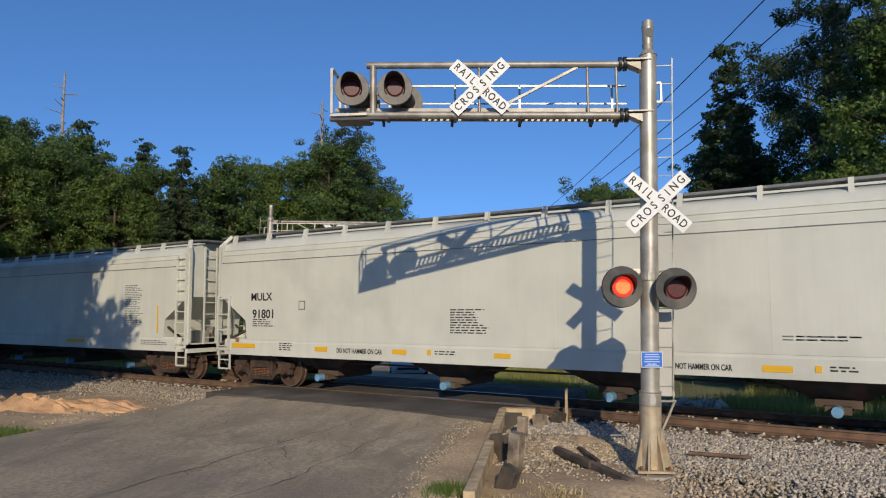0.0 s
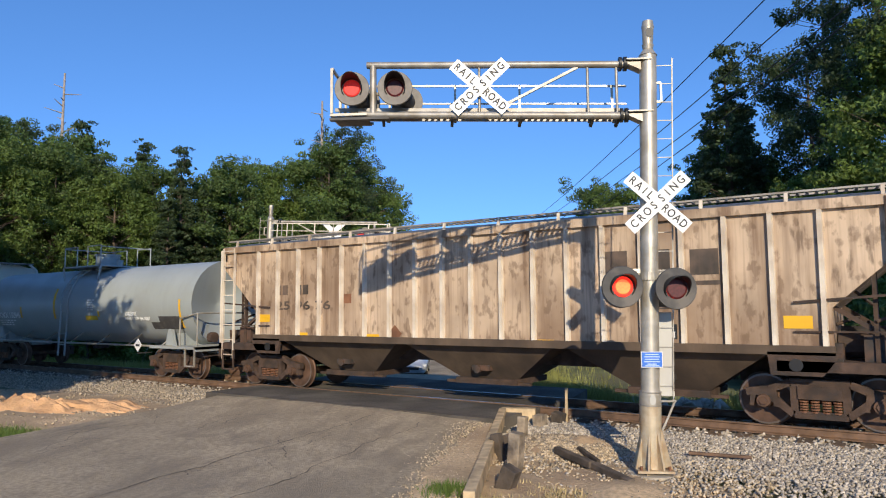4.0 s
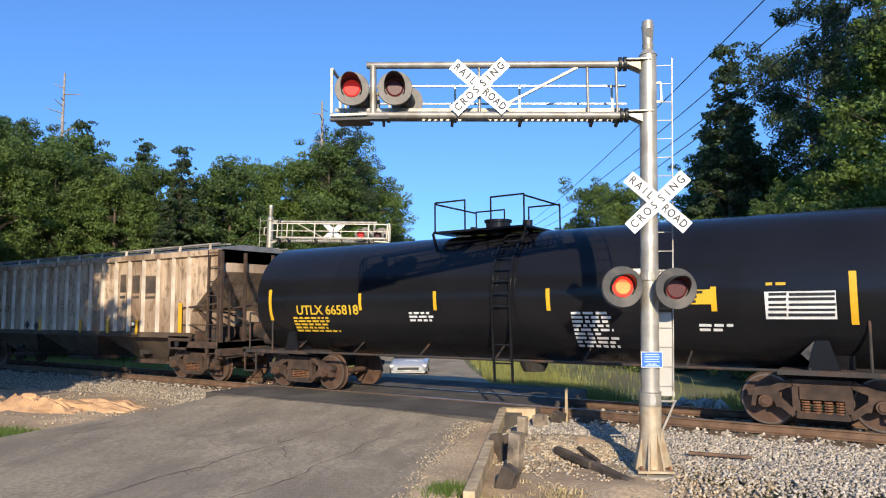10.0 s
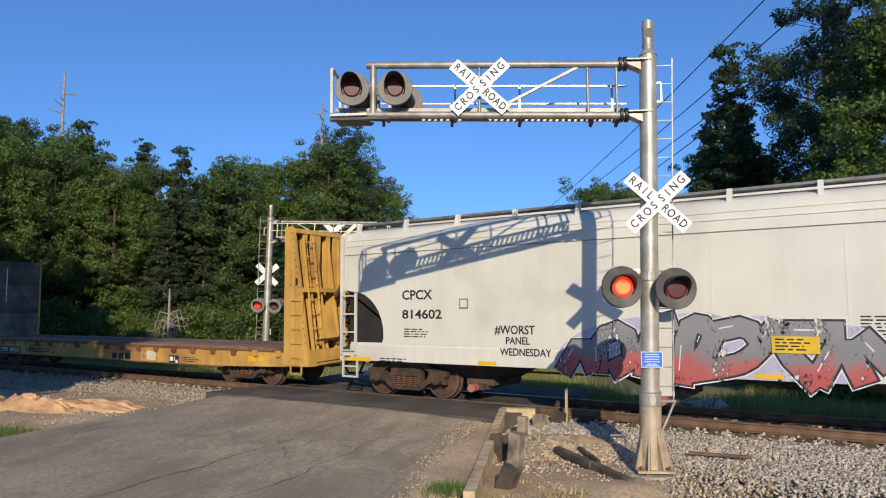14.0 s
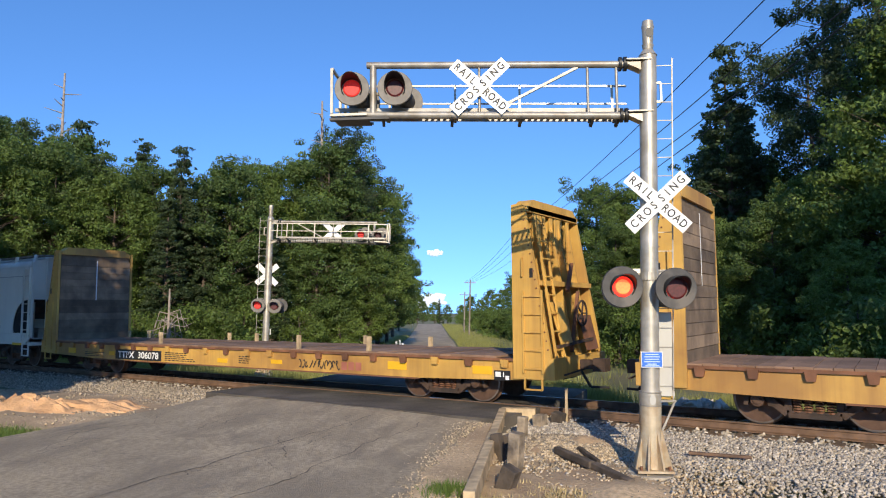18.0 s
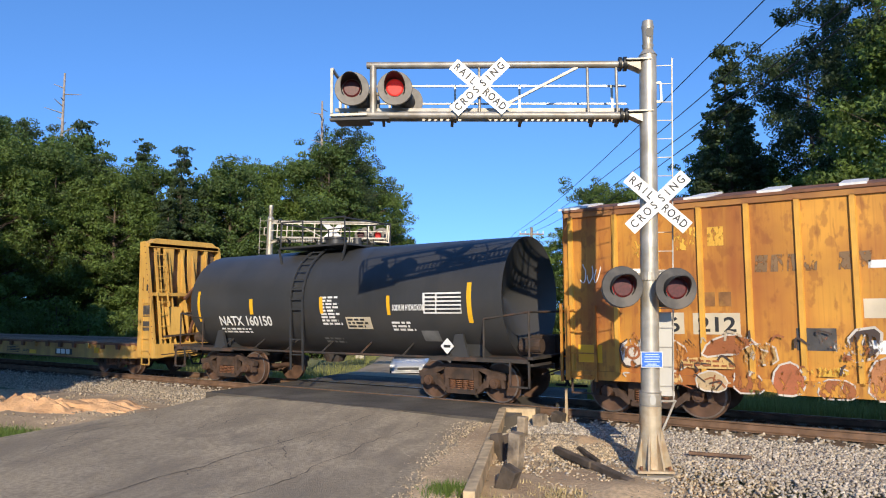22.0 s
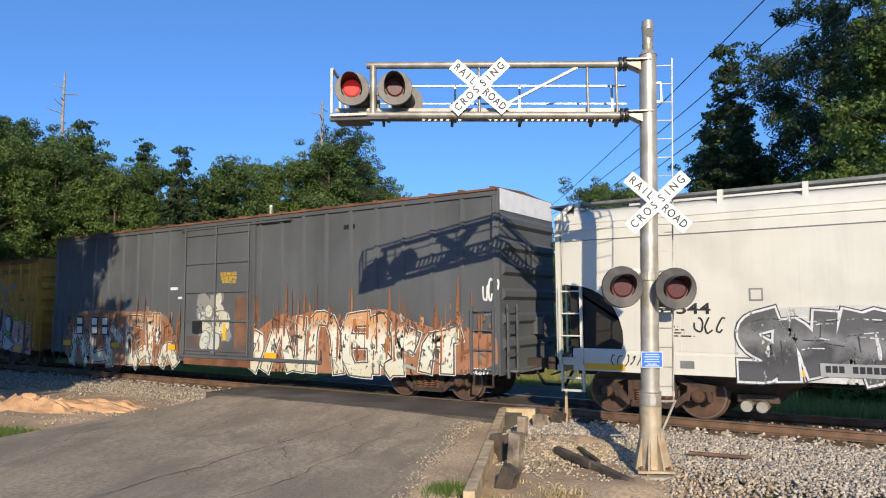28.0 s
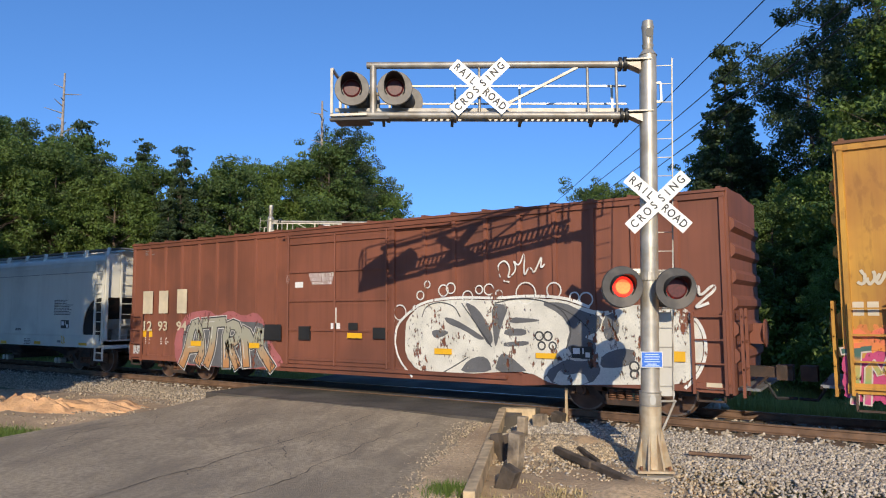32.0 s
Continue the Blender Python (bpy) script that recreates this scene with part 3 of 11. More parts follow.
beam("kerb_timber", (-6.95, -1.92, -0.04), (-4.38, -7.5, -0.15), 0.15, 0.24, M_timber, "long weathered timber kerb along the road edge")
beam("timber", (-7.05, -1.80, -0.06), (-6.38, -1.55, -0.06), 0.2, 0.26, M_timber, "short pale timber across the kerb's end")
for x, y, z0, z1, w, tilt, m_ in [(-6.0, -2.95, -0.45, 0.12, 0.2, 2, M_timber_grey), (-4.98, -5.2, -0.45, 0.26, 0.24, 3, M_timber_grey), (-5.42, -4.75, -0.45, 0.12, 0.2, -6, M_rotten), (-5.62, -4.3, -0.45, 0.02, 0.22, 5, M_rotten), (-4.60, -6.35, -0.45, 0.02, 0.26, 10, M_rotten)]:
    beam("timber_post", (x, y, z0), (x + 0.02 * tilt, y, z1), w * 0.8, w * 0.85, m_, "split old timber post in the gravel")
beam("timber_post", (-6.12, -1.85, -0.4), (-6.15, -1.85, 0.0), 0.22, 0.26, M_timber_grey, "dark stub of an old tie beside the rail")
beam("timber_post", (-5.98, -1.42, -0.35), (-5.90, -1.44, 0.0), 0.24, 0.24, M_rotten, "dark stub of an old tie beside the rail")
beam("timber", (-4.78, -4.08, -0.17), (-3.95, -4.66, -0.21), 0.11, 0.11, M_rotten, "half-buried dark old timber in the gravel")
beam("timber", (-3.95, -4.60, -0.22), (-3.2, -5.12, -0.28), 0.13, 0.1, M_rotten, "half-buried end of a rotten dark timber")
beam("timber", (-4.50, -3.82, -0.16), (-3.95, -4.38, -0.22), 0.07, 0.07, M_rotten, "thin half-buried dark timber in the gravel")
beam("timber", (-2.98, -2.9, -0.235), (-2.05, -2.74, -0.235), 0.07, 0.05, M_rail, "rusty flat bar lying on the ballast")
stake = part("marker_stake", Shape().box(-0.025, -0.025, -0.35, 0.025, 0.025, 0.42), M_timber, at=pose(-5.84, -1.2, 0.06, 1, 1, 10))
tagged(stake, "thin pale wooden marker stake in the gravel", "stake")


# ---- crossing signals ----
LAMPS = []


def ring_of(r, z, n=24, y=0.0):
    return [(r * math.cos(2 * math.pi * i / n), y, z + r * math.sin(2 * math.pi * i / n)) for i in range(n)]


def signal_light(parent, x, y, z, r, side, bank, spin=0):
    """One flashing light: a round backing, a hooded lens and a lamp insert that turns its lit or its dark face forward."""
    m = pose(x, y, z, 0, 0, spin)
    back = part("backing", Shape().loft([ring_of(r, 0, y=0.0), ring_of(r, 0, y=0.015), ring_of(r * 0.97, 0, y=0.03), ring_of(r * 0.52, 0, y=0.025)]), M_disc if bank == "post" else M_disc_grey, parent, "round dark backing", at=m)
    part("housing", Shape().loft([ring_of(r * 0.38, 0, y=-0.26), ring_of(r * 0.5, 0, y=-0.2), ring_of(r * 0.52, 0, y=0.0)]), M_disc, back, smooth=True)
    hood = Shape()
    n, ro, ri, ln = 20, r * 0.60, r * 0.56, 0.30 if bank == "post" else 0.34
    rings = []
    for k in range(n + 1):
        a = radians(-40 + 260 * k / n)
        c, sn = math.cos(a), math.sin(a)
        reach = ln * (0.30 + 0.70 * max(0, sn)) if sn > 0 else ln * max(0.04, 0.30 + 0.45 * sn)
        rings.append([(ro * c, 0.02, ro * sn), (ro * c, 0.02 + reach, ro * sn), (ri * c, 0.02 + reach, ri * sn), (ri * c, 0.02, ri * sn)])
    hood.loft(rings)
    part("hood", hood, M_black, back, smooth=True)
    lens = thing_part("lamp_insert", back, pose(0, 0.034, 0))
    part("lit_face", Shape().loft([ring_of(r * 0.5, 0, 20, 0.004), ring_of(r * 0.42, 0, 20, 0.016)]), M_lens_lit if bank == "post" else M_lens_dim, lens)
    if bank == "post":
        part("bright_core", Shape().loft([ring_of(r * 0.37, 0, 18, 0.014), ring_of(r * 0.33, 0, 18, 0.02)]), M_lens_hot, lens)
    part("dark_face", Shape().loft([ring_of(r * 0.5, 0, 20, -0.004), ring_of(r * 0.42, 0, 20, -0.016)]), M_lens_dark, lens)
    LAMPS.append((lens, side, bank))
    return back


def thing_part(name, parent, at):
    ob = new(name)
    ob.empty_display_size = 0.1
    ob.parent, ob.matrix_basis = parent, at
    return ob


def crossbuck(parent, x, y, z, half=0.565):
    """Two crossed blades; the front of the sign looks along +y, where x runs to the left."""
    wide = half * 0.185
    for k, (word, turn, places) in enumerate((("RAILROAD", -43, (-0.88, -0.66, -0.46, -0.27, 0.26, 0.46, 0.67, 0.88)), ("CROSSING", 43, (-0.86, -0.62, -0.38, -0.14, 0.14, 0.36, 0.59, 0.85)))):
        m = pose(x, y + 0.012 * k, z) @ Matrix.Rotation(radians(turn), 4, "Y")
        board = part("crossbuck_blade", Shape().box(-half, -0.004, -wide, half, 0.004, wide), M_white, parent, "white sign blade with black lettering", at=m)
        for letter, at_ in zip(word, places):
            lettering("letter", letter, half * 0.30, M_letter, board, Matrix.Translation((-at_ * half * 0.96, 0.007, 0)) @ pose(0, 0, 0, 90, 0, 180), stretch=0.84, bold=0.012)


def cantilever_signal(at, label, near=True):
    """A cantilever crossing signal: x runs along the arm, y towards the traffic that it faces, z up from the base plate. Post and arm lean back a little."""
    sig = thing("crossing_signal", label, "railroad signal", "crossing signals", at=at)

    def lx(z):
        return 0.03 - 0.0254 * z

    def up(x, z):
        return z + 0.032 * x

    post = part("post", Shape().cyl((lx(0), 0, 0.05), (lx(0.95), 0, 0.95), 0.152, n=24).cyl((lx(0.95), 0, 0.95), (lx(1.12), 0, 1.12), 0.158, n=24).cyl((lx(1.12), 0, 1.12), (lx(6.25), 0, 6.25), 0.135, 0.128, n=24).cyl((lx(6.25), 0, 6.25), (lx(6.34), 0, 6.34), 0.14, 0.08, n=24), M_galv, sig, "round galvanised steel post", smooth=True)
    part("finial", Shape().cyl((lx(6.34), 0, 6.34), (lx(6.42), 0, 6.42), 0.075, 0.09, n=14).cyl((lx(6.42), 0, 6.42), (lx(6.70), 0, 6.70), 0.078, 0.092, n=14).cyl((lx(6.70), 0, 6.70), (lx(6.80), 0, 6.80), 0.096, 0.08, n=14), M_galv, post, smooth=True)
    part("hand_hole", Shape().loft([[(0.0 + 0.045 * math.cos(a), y_, 1.03 + 0.075 * math.sin(a)) for a in np.linspace(0, 2 * math.pi, 16, endpoint=False)] for y_ in (0.13, 0.162)]), M_box_pale, post, "small pale oval cover plate")
    part("collar", Shape().cyl((lx(0.93), 0, 0.93), (lx(0.945), 0, 0.945), 0.166, n=24), M_pipe, post, smooth=True)
    part("collar", Shape().cyl((lx(1.125), 0, 1.125), (lx(1.14), 0, 1.14), 0.163, n=24), M_pipe, post, smooth=True)
    part("finial_opening", Shape().loft([[(lx(6.6) + 0.055 * math.cos(a) - 0.01, y_, 6.60 + 0.085 * math.sin(a)) for a in np.linspace(0, 2 * math.pi, 16, endpoint=False)] for y_ in (0.06, 0.088)]), M_black, post, "dark open mouth of the wire head")
    base = part("base_plate", Shape().box(-0.26, -0.26, 0.0, 0.26, 0.26, 0.035), M_galv_base, sig, "rust-stained square base plate")
    part("sleeve", Shape().cyl((lx(0), 0, 0.035), (lx(0.93), 0, 0.93), 0.158, n=24), M_galv_base, base, "rust-stained lower sleeve", smooth=True)
    for a in range(0, 360, 45):
        part("gusset", Shape().prism([(0.12, 0.03), (0.29, 0.03), (0.27, 0.12), (0.15, 0.58), (0.12, 0.58)], "y", -0.012, 0.012), M_galv_base, base, at=pose(0, 0, 0, 0, 0, a + 22))
    for ax, ay in ((-0.2, -0.2), (0.2, -0.2), (-0.2, 0.2), (0.2, 0.2)):
        part("bolt", Shape().cyl((ax, ay, 0.03), (ax, ay, 0.09), 0.022, n=6), M_rusty, base)
    part("foundation", Shape().cyl((0, 0, -0.4), (0, 0, -0.03), 0.36, n=20), M_concrete, sig, "round concrete footing")
    arm = part("arm", Shape().cyl((0.2, 0, 6.13), (4.27, 0, 6.265), 0.055, n=14).cyl((0.2, 0, 5.32), (4.4, 0, 5.46), 0.058, n=14), M_pipe, sig, "two-pipe steel arm over the lane", smooth=True)
    for z in (6.135, 5.325):
        part("flange", Shape().cyl((0.20, 0, z), (0.25, 0, z), 0.11, n=16).cyl((0.28, 0, z), (0.32, 0, z), 0.11, n=16), M_black, arm, smooth=True)
        part("bracket", Shape().box(-0.16, -0.15, z + 0.02, 0.22, 0.15, z + 0.04).prism([(0.0, z - 0.13), (0.2, z - 0.03), (0.2, z), (0.0, z)], "y", -0.1, 0.1), M_pipe, arm)
    for x, w in ((4.17, 0.055), (2.48, 0.022), (0.80, 0.022), (0.36, 0.022)):
        part("strut", Shape().cyl((x, 0, up(x, 5.33)), (x, 0, up(x, 6.11)), w, n=10), M_pipe, arm, smooth=True)
    part("brace", Shape().bar((0.95, 0, up(0.95, 6.08)), (2.05, 0, up(2.05, 5.50)), 0.04), M_pipe, arm)
    rail = part("handrail", Shape().bar((0.1, -0.62, 5.985), (4.75, -0.62, 6.145), 0.03).bar((0.1, -0.62, 5.69), (4.75, -0.62, 5.84), 0.024), M_galv, sig, "thin walkway handrail")
    for x in (0.33, 0.72, 1.83, 2.9, 4.0, 4.75):
        part("rail_post", Shape().box(x - 0.014, -0.635, up(x, 5.40), x + 0.02, -0.605, up(x, 6.0)), M_galv, rail)
    walkway = part("walkway", Shape().bar((0.3, -0.62, up(0.3, 5.42)), (4.8, -0.62, up(4.8, 5.42)), 0.035, 0.06).bar((0.3, -0.08, up(0.3, 5.42)), (4.8, -0.08, up(4.8, 5.42)), 0.035, 0.06), M_pipe, sig, "open steel walkway behind the arm")
    for i in range(44):
        x = 0.35 + i * 0.1
        part("grating_bar", Shape().box(x, -0.61, up(x, 5.415), x + 0.045, -0.09, up(x, 5.44)), M_pipe, walkway)
    for x in (0.33, 0.72, 1.83, 2.9, 4.0):
        part("hanger", Shape().bar((x, 0.02, up(x, 5.30)), (x + 0.03, -0.2, up(x, 5.20)), 0.045).bar((x, -0.52, up(x, 5.36)), (x, 0.05, up(x, 5.30)), 0.05), M_disc, walkway)
    for a, b in (((4.25, -0.47, 5.445), (4.84, -0.47, 5.445)), ((4.25, 0.09, 5.445), (4.84, 0.09, 5.445)), ((4.82, -0.44, 5.445), (4.82, 0.06, 5.445)), ((4.815, -0.48, 5.47), (4.815, -0.48, 6.2)), ((4.815, 0.1, 5.47), (4.815, 0.1, 6.2)), ((4.81, -0.48, 6.19), (4.81, 0.1, 6.19))):
        part("basket_bar", Shape().bar(a, b, 0.04), M_galv, walkway)
    part("basket_floor", Shape().box(4.27, -0.44, 5.40, 4.80, 0.06, 5.425).box(3.9, 0.0, 5.36, 4.85, 0.10, 5.40), M_disc, walkway, "dark perforated basket floor")
    part("grating_edge", Shape().box(0.7, -0.06, up(0.7, 5.335), 3.55, -0.03, up(0.7, 5.36)), M_white, walkway, "pale edge of the walkway grating", at=pose(0, 0, -0.01, 0, -1.83, 0))
    crossbuck(sig, 2.47, 0.09, 5.824, 0.56)
    crossbuck(sig, -0.167, 0.16, 3.943, 0.58)
    signal_light(sig, 4.47, 0.19, 5.825, 0.275, "L", "arm", 6)
    signal_light(sig, 3.789, 0.19, 5.81, 0.275, "R", "arm", 6)
    signal_light(sig, 3.66, -0.24, 5.72, 0.26, "L", "rear", 180)
    signal_light(sig, 4.36, -0.24, 5.72, 0.26, "R", "rear", 180)
    part("light_bar", Shape().cyl((3.6, -0.06, 5.80), (4.65, -0.06, 5.82), 0.03).cyl((4.17, -0.06, 5.6), (4.17, -0.06, 6.1), 0.045), M_pipe, arm)
    signal_light(sig, 0.421, 0.33, 2.679, 0.305, "L", "post", 5)
    signal_light(sig, -0.34, 0.33, 2.647, 0.305, "R", "post", 5)
    signal_light(sig, 0.34, -0.30, 2.66, 0.29, "R", "rear", 180)
    signal_light(sig, -0.33, -0.30, 2.66, 0.29, "L", "rear", 180)
    part("light_bracket", Shape().cyl((0.43, 0.0, 2.86), (-0.43, 0.0, 2.88), 0.028).cyl((lx(2.7), 0.0, 2.78), (lx(2.7), 0.0, 2.9), 0.152, n=20).box(0.12, 0.1, 2.88, 0.26, 0.16, 2.95).cyl((0.37, 0.1, 2.68), (0.37, -0.1, 2.68), 0.03).cyl((-0.41, 0.1, 2.67), (-0.41, -0.1, 2.67), 0.03), M_galv, post)
    sign = part("notice", Shape().box(-0.16, 0.16, 1.50, 0.15, 0.168, 1.73), M_white, sig, "small blue emergency notice with a white edge")
    part("notice_face", Shape().box(-0.15, 0.168, 1.51, 0.14, 0.172, 1.72), M_sign_blue, sign)
    for k, (w, z) in enumerate(((0.10, 1.69), (0.115, 1.655), (0.105, 1.62), (0.12, 1.585), (0.07, 1.55), (0.105, 1.525))):
        part("text_bar", Shape().box(-w, 0.172, z - 0.007, w * 0.9, 0.1735, z + 0.007), mat_pale_blue, sign)
    if near:
        part("junction_box", Shape().box(-0.38, -0.32, 1.12, -0.13, -0.14, 2.3).box(-0.385, -0.31, 1.05, -0.125, -0.13, 1.12), M_box_pale, sig, "tall pale grey equipment box")
    ladder_ = part("ladder", Shape().bar((-0.36, -0.12, 0.95), (-0.52, -0.12, 6.25), 0.018).bar((-0.38, -0.12, 0.98), (-0.14, -0.12, 0.46), 0.03).bar((-0.14, -0.12, 0.98), (-0.40, -0.12, 0.98), 0.03), M_pipe, sig, "narrow climbing ladder behind the post")
    for i in range(18):
        z = 1.2 + i * 0.29
        part("rung", Shape().bar((lx(z) - 0.1, -0.12, z), (-0.36 - 0.03 * (z - 1), -0.12, z), 0.012), M_pipe, ladder_)
    part("hoop", Shape().bar((-0.33, -0.1, 5.55), (-0.33, -0.1, 5.85), 0.03).bar((-0.23, -0.1, 5.85), (-0.33, -0.1, 5.85), 0.03).bar((-0.23, -0.1, 5.55), (-0.33, -0.1, 5.55), 0.03), M_galv, ladder_)
    return sig


def frame_along(origin, along):
    a = Vector(along).normalized()
    b = Vector((0, 0, 1)).cross(a)
    return Matrix.Translation(origin) @ Matrix((a, b, Vector((0, 0, 1)))).transposed().to_4x4()


near_signal = cantilever_signal(frame_along((-3.13, -4.36, -0.24), (-0.878, -0.478, 0)), "galvanised cantilever signal with crossbucks and flashing red lights")
far_signal = cantilever_signal(frame_along((-21.55, 4.75, -0.35), (0.835, 0.55, 0)) @ pose(0, 0, 0, 0, 3.0, 0), "galvanised cantilever signal on the far side of the track", False)


# ---- trees ----
def leaf_cloud(g, blobs, n, size, flat=0.5):
    """Leaves as small bent quads, thrown on the outer part of many small clumps."""
    w = np.array([b[3] ** 2 for b in blobs])
    pick = g.choice(len(blobs), n, p=w / w.sum())
    c = np.array([b[:3] for b in blobs])[pick]
    r = np.array([b[3] for b in blobs])[pick]
    d = g.normal(0, 1, (n, 3))
    d /= np.linalg.norm(d, axis=1)[:, None]
    pos = c + d * (r * g.uniform(0.4, 1.1, n) ** 0.7)[:, None] * (1, 1, flat)
    u = g.normal(0, 1, (n, 3))
    nrm = d * 0.9 + g.normal(0, 0.55, (n, 3)) + (0, 0, 0.25)
    u -= nrm * ((u * nrm).sum(1) / (nrm * nrm).sum(1))[:, None]
    u /= np.linalg.norm(u, axis=1)[:, None]
    v = np.cross(nrm, u)
    v /= np.linalg.norm(v, axis=1)[:, None]
    s = g.uniform(size * 0.6, size * 1.3, n)[:, None]
    vs = np.stack([pos - u * s * 0.9, pos - v * s * 0.45, pos + u * s * 0.9 , pos + v * s * 0.45], 1)
    return vs.reshape(-1, 3), np.arange(4 * n).reshape(-1, 4)


def tree_meshes(kind, h, seed, leaves):
    g, rr = np.random.RandomState(seed), random.Random(seed)
    s = Shape()
    blobs = []
    top = Vector((rr.uniform(-0.4, 0.4), rr.uniform(-0.4, 0.4), h * 0.93))
    base_r = h * 0.014 + 0.05
    path = [Vector((0, 0, -0.6)), Vector((rr.uniform(-0.1, 0.1), rr.uniform(-0.1, 0.1), h * 0.3)), Vector((top.x * 0.6, top.y * 0.6, h * 0.62)), top]
    for k in range(3):
        s.cyl(path[k], path[k + 1], base_r * (1 - 0.3 * k), base_r * (0.7 - 0.3 * k) + 0.01, 8)
    lo = {"oak": 0.16, "pine": 0.5, "shade": 0.42, "cedar": 0.06, "shrub": 0.05}[kind]
    wide = {"oak": 0.30, "pine": 0.20, "shade": 0.34, "cedar": 0.19, "shrub": 0.5}[kind]
    n = {"oak": 150, "pine": 80, "shade": 90, "cedar": 190, "shrub": 22}[kind]
    for i in range(n):
        q = lo + (0.98 - lo) * (i + rr.random()) / n
        if kind == "cedar":
            env = max(0.1, 1 - (q - lo) / (1 - lo)) ** 0.8
        elif kind == "pine":
            env = (0.5 + 0.5 * math.sin(math.pi * (q - lo) / (1 - lo))) * rr.uniform(0.3, 1.1)
        else:
            env = math.sin(math.pi * min(1, 0.22 + 0.78 * (q - lo) / (1 - lo))) ** 0.6
        a = rr.uniform(0, 2 * math.pi)
        reach = h * wide * env * rr.uniform(0.35, 1.0)
        p = Vector((reach * math.cos(a), reach * math.sin(a), q * h + rr.uniform(-0.03, 0.03) * h))
        r = h * {"oak": 0.056, "pine": 0.038, "shade": 0.06, "cedar": 0.036, "shrub": 0.17}[kind] * rr.uniform(0.5, 1.3) * (0.45 + 0.55 * min(1, env) if kind in ("cedar", "pine") else 1)
        blobs.append((p.x, p.y, p.z, r))
        stem = Vector((top.x * q, top.y * q, max(0.1, p.z - reach * 0.45)))
        s.cyl(stem, p, base_r * 0.28 * (1.1 - q), 0.012, 5)
        for _ in range(2):
            o = Vector((rr.gauss(0, 1), rr.gauss(0, 1), rr.gauss(0, 0.7))) * r * 0.9
            blobs.append((p.x + o.x, p.y + o.y, p.z + o.z, r * 0.6))
    size = {"oak": 0.125, "pine": 0.10, "shade": 0.27, "cedar": 0.095, "shrub": 0.10}[kind]
    vs, fs = leaf_cloud(g, blobs, leaves, size, {"oak": 0.62, "pine": 0.8, "cedar": 0.6}.get(kind, 0.8))
    return s, vs, fs


TREES = {}


def make_tree(key, kind, h, seed, leaves, leaf_material, label, group="woods beside the track", name="tree", category="tree"):
    s, vs, fs = tree_meshes(kind, h, seed, leaves)
    t = thing(name, label, category, group, at=pose(0, 0, -500))
    part("trunk", s, M_bark, t, smooth=True)
    crown = new("crown", raw("crown", vs, fs, leaf_material))
    crown.parent = t
    TREES[key] = [t, False]


def plant(key, x, y, scale=1.0, turn=0.0, tall=1.0):
    t, used = TREES[key]
    m = pose(x, y, ground_height(x, y), 0, 0, turn) @ Matrix.Diagonal((scale, scale, scale * tall, 1))
    if used:
        return copy_thing(t, m)
    TREES[key][1] = True
    t.matrix_basis = m
    return t


make_tree("oak1", "oak", 16, 11, 42000, M_leaf_a, "tall leafy oak with a full dark green crown")
make_tree("oak2", "oak", 15, 12, 42000, M_leaf_b, "leafy hardwood with a bright green crown")
make_tree("oak3", "oak", 16, 13, 42000, M_leaf_d, "leafy hardwood with a mid-green uneven crown")
make_tree("pine1", "pine", 20, 14, 24000, M_leaf_c, "tall thin pine with open dark crown")
make_tree("pine2", "pine", 21, 15, 24000, M_leaf_c, "tall pine with ragged dark clumps of needles")
make_tree("cedar", "cedar", 14, 16, 36000, M_leaf_c, "dark conical cedar at the wood's edge")
make_tree("shrub1", "shrub", 3.0, 17, 3500, M_leaf_d, "low leafy shrub at the wood's edge", "undergrowth", "shrub", "shrub")
make_tree("shrub2", "shrub", 3.4, 18, 3500, M_leaf_b, "bright leafy shrub at the wood's edge", "undergrowth", "shrub", "shrub")
make_tree("shade", "shade", 15, 19, 26000, M_leaf_shade, "tall leafy tree out of view, there for its shade", "trees across the road")
make_tree("shade_thin", "shade", 15, 20, 7500, M_leaf_shade, "tall open-crowned tree across the road", "trees across the road")

rng = random.Random(21)


def from_eye(px, dist):
    """A place on the ground in the direction of column px, at that distance from the eye."""
    k = (px - 784) / 1213.6
    th = radians(33.42)
    d = Vector((-math.sin(th) + k * math.cos(th), math.cos(th) + k * math.sin(th)))
    d.normalize()
    return EYE.x + d.x * dist, EYE.y + d.y * dist


def grow(rows):
    """Plants trees by kind, bearing, distance, scale and stretch."""
    for key, px, dist, sc, *tall in rows:
        x, y = from_eye(px, dist)
        plant(key, x, y, sc * rng.uniform(0.97, 1.03), rng.uniform(0, 360), tall[0] if tall else 1)


